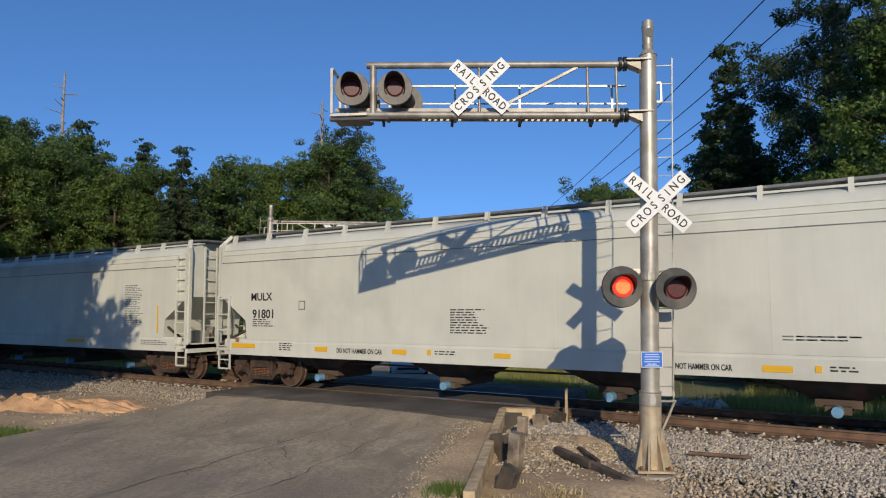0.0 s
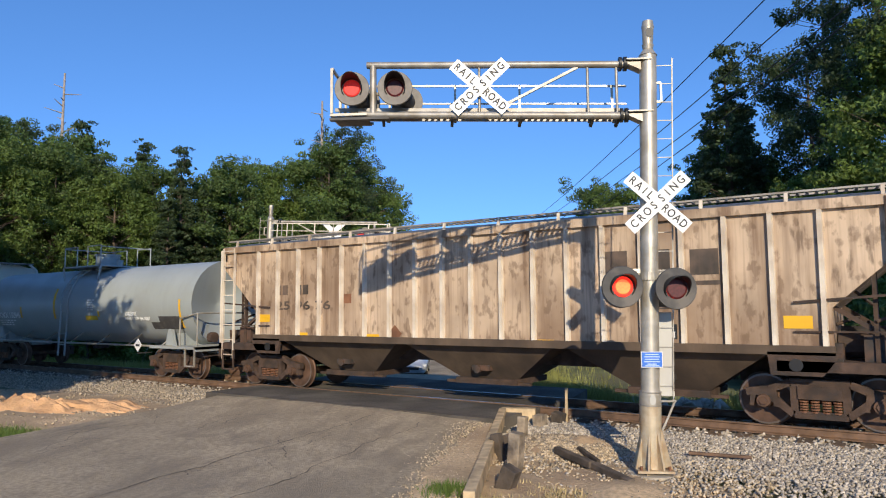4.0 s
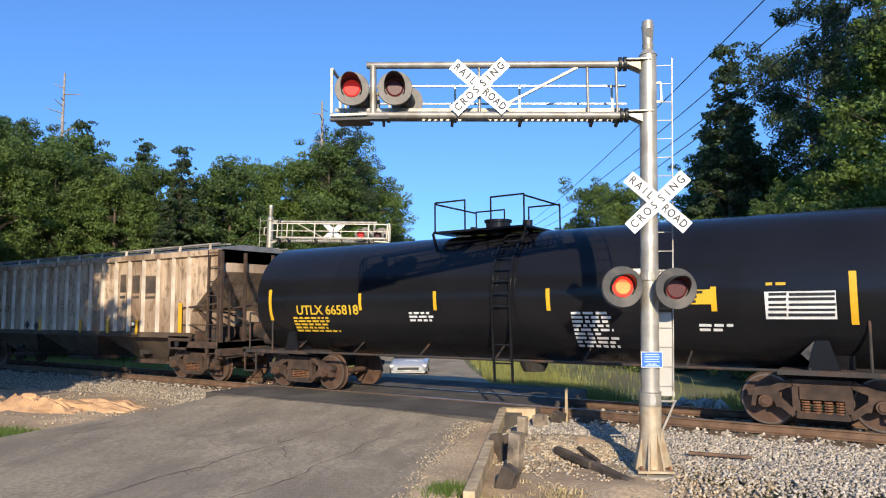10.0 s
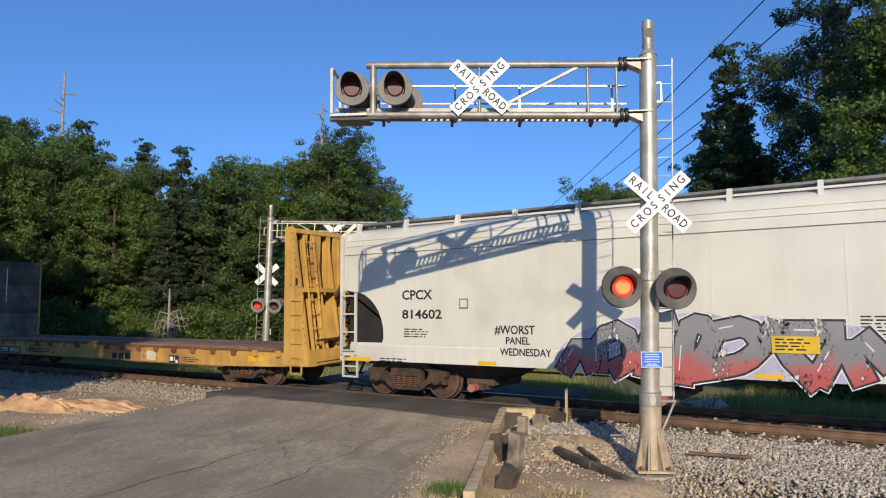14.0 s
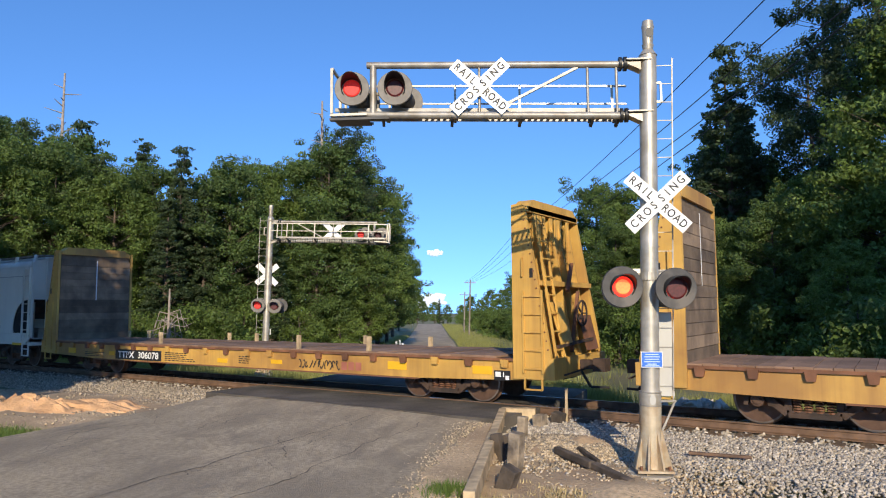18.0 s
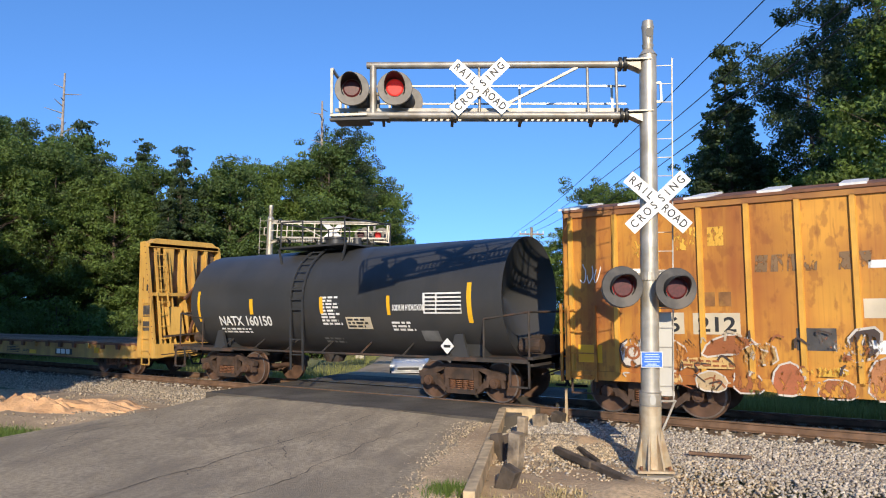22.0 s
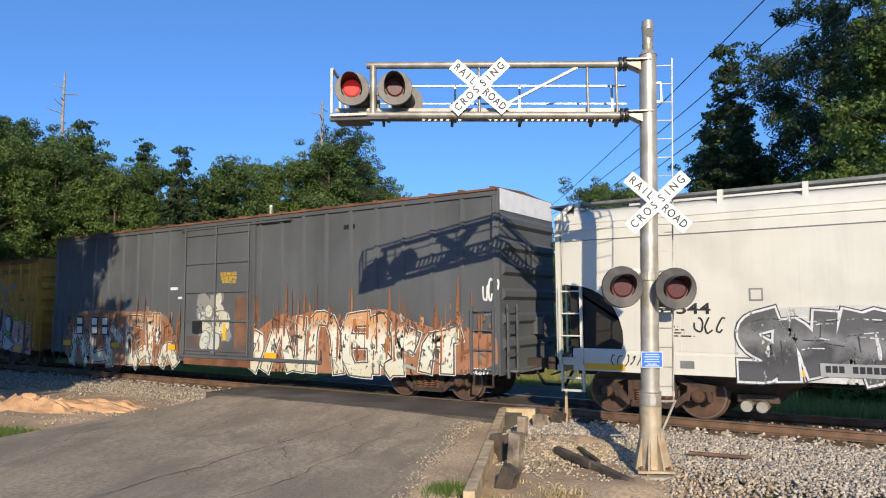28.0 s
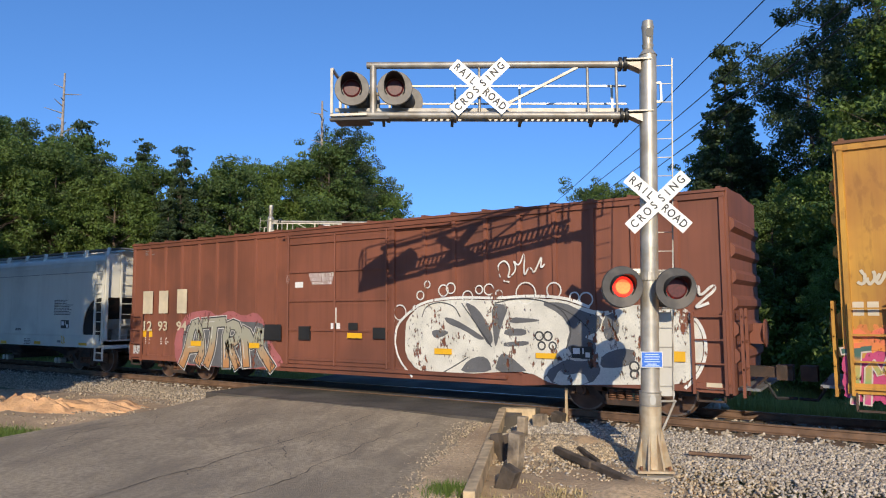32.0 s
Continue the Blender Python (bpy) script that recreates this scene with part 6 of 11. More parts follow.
                part("bracket", Shape().prism([(-1.30, top - 0.10), (-1.18, top - 0.10), (-1.12, top + 0.20), (-1.22, top + 0.20)], "x", x - 0.045, x + 0.045), paint, walkw)
    part("hatch", Shape().box(-H + 1.2, -0.42, top + 0.1, H - 1.2, 0.42, top + 0.24), paint, car, "long loading hatch")
    for sx in (-1, 1):
        part("roof_walk_end", Shape().box(sx * (H - 0.15), -1.15, top + 0.15, sx * (H + 0.3), 1.15, top + 0.19), M_roofwalk, car)
    return car, H


# -- ribbed covered hopper --
def ribbed_hopper(x0, x1, paint, label, seed, rib_mat):
    car, L = rail_car("hopper_car", label, "hopper car", x0, x1)
    H = L / 2
    rr = random.Random(seed)
    trucks(car, H - 1.6)
    couplers(car, H + 0.1)
    zt, top, y0 = 1.42, 3.92, FACE - 0.09
    left = [(-H, top), (-H, 3.28), (-H + 1.32, 2.10), (-H + 1.32, zt)]
    side = left + [(-a, b) for a, b in reversed(left)]
    body = part("body", Shape().prism(side, "y", -y0, y0), paint, car, "rust-streaked flat side sheets")
    part("top_chord", Shape().box(-H, -FACE, top - 0.14, H, -y0 + 0.02, top + 0.03).box(-H, y0 - 0.02, top - 0.14, H, FACE, top + 0.03), paint, body)
    part("side_sill", Shape().box(-H + 1.3, -FACE, zt - 0.12, H - 1.3, -y0 + 0.02, zt + 0.04).box(-H + 1.3, y0 - 0.02, zt - 0.12, H - 1.3, FACE, zt + 0.04), M_hopbot, body)
    rib = mesh_of("rib", Shape().prism([(-0.05, 0), (-0.038, -0.085), (0.038, -0.085), (0.05, 0)], "z", zt, top - 0.1), rib_mat)
    n = 18
    for k in range(n + 1):
        x = -H + 1.44 + (L - 2.88) * k / n
        piece("rib", rib, body, pose(x, -y0, 0))
    for sx in (-1, 1):
        # roof end, slope sheet, end frame
        part("slope_sheet", Shape().prism([(sx * H, 3.62), (sx * (H - 0.1), 3.62), (sx * (H - 2.6), 1.6), (sx * (H - 2.5), 1.6)], "y", -y0 + 0.03, y0 - 0.03), M_hopbot, car)
        part("end_wall", Shape().box(sx * (H - 0.06), -y0, 3.55, sx * H, y0, top), rib_mat, car)
        e = part("end_platform", Shape().box(sx * (H - 2.2), -FACE, 1.02, sx * (H + 0.15), FACE, 1.2).box(sx * (H + 0.02), -FACE, 0.8, sx * (H + 0.15), FACE, 1.2), M_truck, car)
        part("bolster_plate", Shape().prism([(sx * (H - 2.35), 1.35), (sx * (H - 2.3), 0.95), (sx * (H - 1.5), 0.95), (sx * (H - 1.2), 1.35)], "y", -FACE, -FACE + 0.08), M_truck, e)
        part("jacking_hole", Shape().cyl((sx * (H - 1.9), -FACE - 0.012, 1.13), (sx * (H - 1.9), -FACE + 0.01, 1.13), 0.11, n=14), M_black, e)
        part("center_sill", Shape().box(sx * (H - 3), -0.35, 0.72, sx * (H + 0.1), 0.35, 1.1), M_truck, car)
        for yy in (-FACE + 0.05, -0.55, 0.55, FACE - 0.05):
            part("corner_post", Shape().box(sx * (H + 0.05), yy - 0.04, 0.9, sx * (H + 0.13), yy + 0.04, top - 0.05), M_truck if sx > 0 else rib_mat, e)
        ladder(car, sx * (H - 0.24), 0.75, top, 8, M_truck if sx > 0 else rib_mat, 0.46, -FACE + 0.02)
        part("step", Shape().bar((sx * (H - 0.5), -FACE, 1.0), (sx * (H - 0.5), -FACE, 0.45), 0.04).bar((sx * (H - 0.05), -FACE, 1.0), (sx * (H - 0.05), -FACE, 0.45), 0.04).bar((sx * (H - 0.5), -FACE, 0.46), (sx * (H - 0.05), -FACE, 0.46), 0.04), M_truck, car)
        part("brake_gear", Shape().cyl((sx * (H - 0.5), -0.6, 1.45), (sx * (H - 1.3), -0.6, 1.45), 0.22, n=12).box(sx * (H - 1.6), 0.1, 1.2, sx * (H - 0.9), 0.8, 1.6).bar((sx * (H - 0.2), -0.9, 1.2), (sx * (H - 0.2), -0.9, 2.7), 0.05), M_truck, car)
        junk = random.Random(seed * 7 + sx)
        for k in range(7):
            xa, za = sx * (H - junk.uniform(0.0, 1.7)), junk.uniform(1.2, 2.2)
            part("brake_rod", Shape().cyl((xa, junk.uniform(-1.3, -0.2), za), (xa + junk.uniform(-0.7, 0.7), junk.uniform(-1.3, 0.6), za + junk.uniform(-0.4, 0.5)), 0.03, n=6), M_truck, car)
        part("reservoir", Shape().cyl((sx * (H - 0.3), 0.5, 1.5), (sx * (H - 1.5), 0.5, 1.5), 0.26, n=14), M_under, car)
        part("brake_cylinder", Shape().box(sx * (H - 0.9), -1.2, 1.2, sx * (H - 0.45), -0.8, 1.65), M_under, car)
        part("brake_valve", Shape().box(sx * (H - 1.7), -1.25, 1.2, sx * (H - 1.2), -0.9, 1.5), M_under, car)
        part("slope_brace", Shape().bar((sx * (H + 0.05), -1.1, 1.2), (sx * (H - 1.6), -1.1, 2.3), 0.08), M_truck, e)
        part("slope_brace", Shape().bar((sx * (H + 0.05), 1.1, 1.2), (sx * (H - 1.6), 1.1, 2.3), 0.08), M_truck, e)
        part("upright", Shape().bar((sx * (H - 0.7), -1.2, 1.2), (sx * (H - 0.7), -1.2, 3.0), 0.08), M_truck, e)
        part("handrail", Shape().bar((sx * (H + 0.12), -FACE + 0.05, 2.35), (sx * (H - 1.9), -FACE + 0.05, 2.2), 0.04).bar((sx * (H + 0.1), -FACE + 0.05, 1.7), (sx * (H - 1.9), -FACE + 0.05, 1.7), 0.03), M_truck, e)
    # bottom hoppers
    for k in (-1, 0, 1):
        x = k * (L - 4.4) / 3
        w = (L - 4.4) / 6
        b = part("hopper_bay", Shape().loft([[(x - w, -y0, zt - 0.02), (x + w, -y0, zt - 0.02), (x + w, y0, zt - 0.02), (x - w, y0, zt - 0.02)], [(x - 0.75, -0.62, 0.52), (x + 0.75, -0.62, 0.52), (x + 0.75, 0.62, 0.52), (x - 0.75, 0.62, 0.52)]]), M_hopbot, car, "grimy sloping discharge bay")
        part("gate", Shape().box(x - 0.8, -0.8, 0.40, x + 0.8, 0.8, 0.53).box(x - 1.1, -0.72, 0.40, x + 1.1, -0.62, 0.46), M_truck, b)
        part("lock", Shape().box(x - 0.25, -0.98, 0.72, x + 0.2, -0.8, 0.84).cyl((x - 0.1, -1.02, 0.75), (x - 0.1, -0.85, 0.75), 0.09, n=10), M_under, b)
    part("center_sill", Shape().box(-H + 2, -0.3, 0.85, H - 2, 0.3, 1.3), M_truck, car)
    part("roof", Shape().prism([(-FACE, top + 0.03), (-0.6, top + 0.2), (0.6, top + 0.2), (FACE, top + 0.03)], "x", -H, H), M_roofwalk, car, "grey ribbed roof")
    for sy in (-1, 1):
        wk = part("roof_walk", Shape().box(-H + 0.1, sy * 0.95, top + 0.19, H - 0.1, sy * 1.0, top + 0.225).box(-H + 0.1, sy * 1.33, top + 0.19, H - 0.1, sy * 1.38, top + 0.225), M_walk_edge, car, "open steel roof walk")
        if sy < 0:
            gr = Shape()
            for i in range(110):
                x = -H + 0.15 + (L - 0.3) * i / 110
                gr.box(x, -1.36, top + 0.195, x + 0.04, -0.97, top + 0.215)
            part("grating", gr, M_roofwalk, wk)
            for k in range(12):
                x = -H + 0.5 + (L - 1) * k / 11
                part("bracket", Shape().prism([(-1.44, top - 0.02), (-1.38, top - 0.02), (-1.36, top + 0.2), (-1.40, top + 0.2)], "x", x - 0.03, x + 0.03), M_rib_white, wk)
    return car, H, y0


# -- tank car --
def tank_car(x0, x1, r, cz, paint, label, dome_dx=0.0, sill=False, ext=0.5, hd=0.5, ladder_dx=0.0):
    car, L = rail_car("tank_car", label, "tank car", x0, x1)
    H = L / 2
    trucks(car, H - 1.27)
    couplers(car, H + ext)
    n, rings = 48, []
    for k in range(9):
        a = math.pi / 2 * k / 8
        rings.append([(-H + hd * (1 - math.sin(a)), max(0.02, r * math.cos(math.pi / 2 - a)) * math.cos(2 * math.pi * i / n), cz + max(0.02, r * math.sin(a)) * math.sin(2 * math.pi * i / n)) for i in range(n)])
    rings += [[(-p[0], p[1], p[2]) for p in rg] for rg in reversed(rings)]
    shell = part("tank", Shape().loft(rings), paint, car, "smooth cylindrical tank with domed ends", smooth=True)
    for x in (-H * 0.62, -H * 0.2, H * 0.22, H * 0.62):
        rg = [[(x + dx, (r + 0.006) * math.cos(2 * math.pi * i / n), cz + (r + 0.006) * math.sin(2 * math.pi * i / n)) for i in range(n)] for dx in (-0.012, 0.012)]
        part("weld_seam", Shape().loft(rg, caps=False), paint, shell)
    for sx in (-1, 1):
        e = part("end_frame", Shape().box(sx * (H - 2.0), -0.4, 0.78, sx * (H + ext), 0.4, 1.06).box(sx * (H - 1.9), -FACE, 0.96, sx * (H + ext), FACE, 1.04).box(sx * (H + ext - 0.13), -FACE, 0.9, sx * (H + ext), FACE, 1.1), M_under if not sill else paint, car, "end platform over the truck")
        part("saddle", Shape().prism([(-0.95, 1.04), (0.95, 1.04), (1.0, cz - r * 0.55), (0.6, cz - r * 0.75), (-0.6, cz - r * 0.75), (-1.0, cz - r * 0.55)], "x", sx * (H - 1.3), sx * (H - 0.75)), paint, e)
        part("bracket", Shape().prism([(sx * (H - 1.45), 1.04), (sx * (H - 0.95), 1.04), (sx * (H - 1.1), 1.55), (sx * (H - 1.3), 1.55)], "y", -r * 0.9, -r * 0.9 + 0.08), paint, e)
        part("end_rail", Shape().cyl((sx * (H + ext - 0.15), -1.35, 1.0), (sx * (H + ext - 0.15), -1.35, 2.05), 0.025, n=8).cyl((sx * (H + ext - 0.15), -1.35, 2.05), (sx * (H + ext - 0.15), 1.35, 2.05), 0.025, n=8).cyl((sx * (H + ext - 0.15), 1.35, 1.0), (sx * (H + ext - 0.15), 1.35, 2.05), 0.025, n=8).cyl((sx * (H + ext - 0.15), -1.35, 2.05), (sx * (H - 0.5), -1.38, 1.9), 0.025, n=8).cyl((sx * (H - 0.5), -1.38, 1.9), (sx * (H - 0.5), -1.38, 1.0), 0.025, n=8), M_under if not sill else M_galv, e)
        part("step", Shape().bar((sx * (H + ext - 0.55), -FACE, 1.0), (sx * (H + ext - 0.55), -FACE, 0.45), 0.04).bar((sx * (H + ext - 0.1), -FACE, 1.0), (sx * (H + ext - 0.1), -FACE, 0.45), 0.04).bar((sx * (H + ext - 0.55), -FACE, 0.46), (sx * (H + ext - 0.1), -FACE, 0.46), 0.04), M_under if not sill else M_galv, e)
        part("brake_cylinder", Shape().cyl((sx * (H + 0.1), -0.7, 1.3), (sx * (H + ext - 0.15), -0.7, 1.3), 0.16, n=12), M_truck, e)
        part("brake_valve", Shape().box(sx * (H - 0.1), 0.2, 1.05, sx * (H + 0.5), 0.8, 1.5), M_truck, e)
    walk_ = part("side_rail", Shape().cyl((-H + 0.4, -1.42, 1.02), (H - 0.4, -1.42, 1.02), 0.03, n=8), M_galv if sill else M_under, car)
    for k in range(7):
        x = -H + 1.4 + (L - 2.8) * k / 6
        part("rail_bracket", Shape().bar((x, -1.42, 1.02), (x, -0.9, cz - r * 0.72), 0.03), M_galv if sill else M_under, walk_)
    # dome, platform and ladder
    d = dome_dx
    zt = cz + r
    dr, dh = (0.42, 0.48) if sill else (0.3, 0.3)
    plat = part("platform", Shape().box(d - 1.25, -1.0, zt + 0.02, d + 1.25, 1.0, zt + 0.07).bar((d - 1.25, -1.0, zt + 0.02), (d - 1.1, -1.0, zt - 0.5), 0.05).bar((d + 1.25, -1.0, zt + 0.02), (d + 1.1, -1.0, zt - 0.5), 0.05), paint, car, "platform round the valve dome")
    part("dome", Shape().cyl((d, 0, zt - 0.1), (d, 0, zt + dh), dr, n=20).cyl((d, 0, zt + dh), (d, 0, zt + dh + 0.06), dr + 0.04, n=20), paint, plat, smooth=True)
    part("valve", Shape().cyl((d - 0.75, 0.1, zt), (d - 0.75, 0.1, zt + 0.25), 0.09, n=10).cyl((d + 0.8, 0, zt), (d + 0.8, 0, zt + 0.3), 0.12, n=10), paint, plat)
    for sy in (-0.98, 0.98):
        for e0, e1 in ((-1.2, -0.35), (1.2, 0.35)):
            part("guard_rail", Shape().cyl((d + e0, sy, zt + 0.05), (d + e0, sy, zt + 0.78), 0.022, n=6).cyl((d + e0, sy, zt + 0.77), (d + e1, sy, zt + 0.77), 0.022, n=6).cyl((d + e1, sy, zt + 0.05), (d + e1, sy, zt + 0.78), 0.022, n=6), paint, plat)
    for e0 in (-1.2, 1.2):
        part("guard_rail", Shape().cyl((d + e0, -0.98, zt + 0.74), (d + e0, 0.98, zt + 0.74), 0.022, n=6), paint, plat)
    lad = Shape()
    d = d + ladder_dx
    for dx in (-0.22, 0.22):
        pts = [Vector((d + dx, -(r + 0.09) * math.cos(a), cz + (r + 0.09) * math.sin(a))) for a in np.linspace(1.15, -0.15, 8)] + [Vector((d + dx, -FACE - 0.02, 0.55))]
        for a, b in zip(pts, pts[1:]):
            lad.bar(a, b, 0.045)
    ld = part("ladder", lad, paint, car, "curved steel ladder up the tank")
    for k in range(10):
        a = 1.05 - 1.2 * k / 7
        p = Vector((d, -(r + 0.09) * math.cos(max(a, -0.15)), cz + (r + 0.09) * math.sin(a))) if k < 8 else Vector((d, -FACE - 0.02, 1.35 - (k - 8) * 0.4))
        part("rung", Shape().bar(p - Vector((0.22, 0, 0)), p + Vector((0.22, 0, 0)), 0.03), paint, ld)
    part("bottom_outlet", Shape().cyl((d, 0, cz - r - 0.25), (d, 0, cz - r + 0.1), 0.25, 0.4, n=14), M_under, car)
    return car, H


def on_tank(car, x, z, w, h, r, cz, material, name="marking"):
    """A flat marking laid round the tank's side."""
    vs, fs = [], []
    k = 5
    for i in range(k + 1):
        zz = z + h * i / k
        yy = -math.sqrt(max(0.001, (r + 0.009) ** 2 - (zz - cz) ** 2))
        vs += [(x, yy, zz), (x + w, yy, zz)]
    for i in range(k):
        fs.append((2 * i, 2 * i + 1, 2 * i + 3, 2 * i + 2))
    return part(name, Shape().add(vs, fs), material, car)


def tank_print(car, x, z, w, rows, r, cz, material, seed=1, h=0.05):
    rr = random.Random(seed)
    s = Shape()
    for k in range(rows):
        xx, end = x, x + w * rr.uniform(0.65, 1)
        za, zb = z - k * h * 1.7 - h, z - k * h * 1.7
        ya, yb = [-math.sqrt((r + 0.008) ** 2 - (q - cz) ** 2) for q in (za, zb)]
        while xx < end:
            ln = min(rr.uniform(0.08, 0.25), end - xx)
            s.add([(xx, ya, za), (xx + ln, ya, za), (xx + ln, yb, zb), (xx, yb, zb)], [(0, 1, 2, 3)])
            xx += ln + 0.05
    part("small_print", s, material, car)


# -- bulkhead flat car --
def bulkhead_flat(x0, x1, label, seed, capped, stakes, panels):
    car, L = rail_car("flat_car", label, "flat car", x0, x1)
    H = L / 2
    rr = random.Random(seed)
    trucks(car, H - 2.9)
    couplers(car, H + 0.1)
    zd = 1.06
    sill = part("side_sill", Shape().prism([(-H + 0.2, zd - 0.03), (H - 0.2, zd - 0.03), (H - 0.2, 0.62), (H - 3.6, 0.52), (-H + 3.6, 0.52), (-H + 0.2, 0.62)], "y", -FACE + 0.08, -FACE + 0.16).prism([(-H + 0.2, zd - 0.03), (H - 0.2, zd - 0.03), (H - 0.2, 0.62), (H - 3.6, 0.52), (-H + 3.6, 0.52), (-H + 0.2, 0.62)], "y", FACE - 0.16, FACE - 0.08), M_yellow_car, car, "deep faded yellow side sill")
    part("top_flange", Shape().box(-H + 0.2, -FACE + 0.02, zd - 0.06, H - 0.2, -FACE + 0.2, zd), M_rusty, sill, "rust-worn upper edge")
    part("bottom_flange", Shape().box(-H + 3.4, -FACE + 0.03, 0.5, H - 3.4, -FACE + 0.2, 0.53), M_rusty, sill)
    part("center_sill", Shape().box(-H + 0.2, -0.35, 0.55, H - 0.2, 0.35, zd - 0.06).box(-H + 0.2, -1.3, 0.9, H - 0.2, 1.3, zd - 0.06), M_under, car)
    for k in range(21):
        x = -H + 1.1 + (L - 2.2) * k / 20
        part("stake_pocket", Shape().prism([(x - 0.1, zd - 0.03), (x + 0.1, zd - 0.03), (x + 0.07, zd - 0.2), (x - 0.07, zd - 0.2)], "y", -FACE, -FACE + 0.09), M_rusty if rr.random() < 0.7 else M_yellow_car, sill)
    plank = mesh_of("deck_plank", Shape().box(-0.145, -FACE + 0.04, zd - 0.01, 0.145, FACE - 0.04, zd + 0.035), M_deck)
    deck = part("deck", Shape().box(-H + 0.9, -FACE + 0.06, zd - 0.05, H - 0.9, FACE - 0.06, zd), M_deck, car, "worn brown plank deck")
    n = int((L - 1.9) / 0.3)
    for k in range(n):
        piece("deck_plank", plank, deck, pose(-H + 1.0 + 0.3 * k, 0, rr.uniform(-0.006, 0.012)))
    top = 4.36
    for sx in (-1, 1):
        f = sx * (H - 0.82)
        b = part("bulkhead", Shape().box(f, -1.34, zd, f + sx * 0.05, 1.34, top - 0.1), M_bulk, car, "plank-faced end bulkhead")
        for k in range(12):
            z = zd + 0.02 + (top - zd - 0.3) * k / 12
            h = (top - zd - 0.3) / 12 - 0.012
            x_out = f - sx * (0.05 + rr.uniform(0, 0.012))
            part("plank", Shape().box(x_out, -1.36, z, f, 1.36, z + h), M_bulk, b)
        if capped:
            part("cap", Shape().prism([(-1.34, top - 0.12), (1.34, top - 0.12), (1.34, top - 0.02), (1.08, top + 0.15), (-1.08, top + 0.15), (-1.34, top - 0.02)], "x", f - sx * 0.07, f + sx * 0.30), M_yellow_car, b, "yellow steel cap")
        else:
            part("plank", Shape().prism([(-1.36, top - 0.30), (1.36, top - 0.30), (1.1, top + 0.0), (-1.1, top + 0.0)], "x", f - sx * 0.06, f), M_bulk, b)
        part("draft_line", Shape().box(f - sx * 0.065, -0.02, zd + 1.5, f - sx * 0.06, 0.02, top - 0.3), M_white, b)
        # tapered steel frames behind the planks
        for yy in (-1.42, 1.42):
            w = 0.04
            fr = part("side_frame", Shape().prism([(f - sx * 0.06, zd - 0.42), (f + sx * 0.82, zd - 0.42), (f + sx * 0.82, zd + 0.1), (f + sx * 0.26, top - 0.04), (f + sx * 0.18, top + 0.04), (f - sx * 0.06, top + 0.02)], "y", yy - w, yy + w), M_yellow_car, b, "tapered yellow steel frame")
            if yy < 0:
                for k in range(17):
                    q = k / 16
                    part("rivet", Shape().cyl((f + sx * (0.76 - 0.55 * q), yy - w - 0.012, zd + 0.2 + (top - zd - 0.35) * q), (f + sx * (0.76 - 0.55 * q), yy - w, zd + 0.2 + (top - zd - 0.35) * q), 0.02, n=6), M_rusty, fr)
                part("slot", Shape().box(f + sx * 0.36, yy - w - 0.004, zd + 1.72, f + sx * 0.44, yy - w + 0.01, zd + 1.92), M_black, fr)
                part("grab_iron", Shape().bar((f + sx * 0.2, yy - w - 0.05, zd + 1.75), (f + sx * 0.2, yy - w - 0.05, zd + 2.15), 0.025).bar((f + sx * 0.2, yy - w - 0.05, zd + 1.75), (f + sx * 0.2, yy - w, zd + 1.75), 0.025).bar((f + sx * 0.2, yy - w - 0.05, zd + 2.15), (f + sx * 0.2, yy - w, zd + 2.15), 0.025), M_yellow_car, fr)
        for yy, wide in ((-1.0, 0.10), (-0.62, 0.34), (-0.1, 0.14), (0.3, 0.34), (0.85, 0.12)):
            part("brace", Shape().prism([(f + sx * 0.05, zd), (f + sx * 0.8, zd), (f + sx * 0.74, zd + 0.2), (f + sx * 0.24, top - 0.05), (f + sx * 0.05, top - 0.05)], "y", yy - 0.02, yy + 0.02), M_yellow_car, b)
            part("brace_flange", Shape().prism([(yy - wide * 0.35, zd + 0.1), (yy + wide * 0.35, zd + 0.1), (yy + wide * 0.6, top - 0.06), (yy - wide * 0.6, top - 0.06)], "x", f + sx * 0.24, f + sx * 0.27), M_yellow_car, b)
        part("cross_channel", Shape().box(f + sx * 0.42, -1.4, zd + 1.55, f + sx * 0.62, 1.4, zd + 1.66), M_yellow_car, b)
        part("top_channel", Shape().box(f + sx * 0.05, -1.4, top - 0.14, f + sx * 0.30, 1.4, top - 0.02), M_yellow_car, b)
        part("sloped_plate", Shape().prism([(f + sx * 0.85, zd + 0.3), (f + sx * 0.6, zd + 1.2), (f + sx * 0.57, zd + 1.2), (f + sx * 0.82, zd + 0.3)], "y", -0.95, -0.35), M_yellow_car, b)
        part("sloped_plate", Shape().prism([(f + sx * 0.85, zd + 0.1), (f + sx * 0.66, zd + 0.9), (f + sx * 0.63, zd + 0.9), (f + sx * 0.82, zd + 0.1)], "y", 0.5, 1.2), M_rusty, b)
        part("brake_gear", Shape().bar((f + sx * 0.75, -0.2, zd + 0.1), (f + sx * 0.7, 0.35, zd + 1.45), 0.07), M_rusty, b)
        part("brake_rod", Shape().bar((f + sx * 0.82, -1.1, zd + 0.25), (f + sx * 0.82, 0.9, zd + 0.35), 0.06), M_truck, b)
        part("stiffener", Shape().bar((f + sx * 0.72, -0.3, zd + 1.45), (f + sx * 0.5, 0.5, zd + 2.1), 0.08), M_rusty, b)
        part("end_sill", Shape().box(f + sx * 0.75, -FACE, zd - 0.42, f + sx * 0.9, FACE, zd + 0.02), M_yellow_car, car)
        lx = f + sx * 0.42
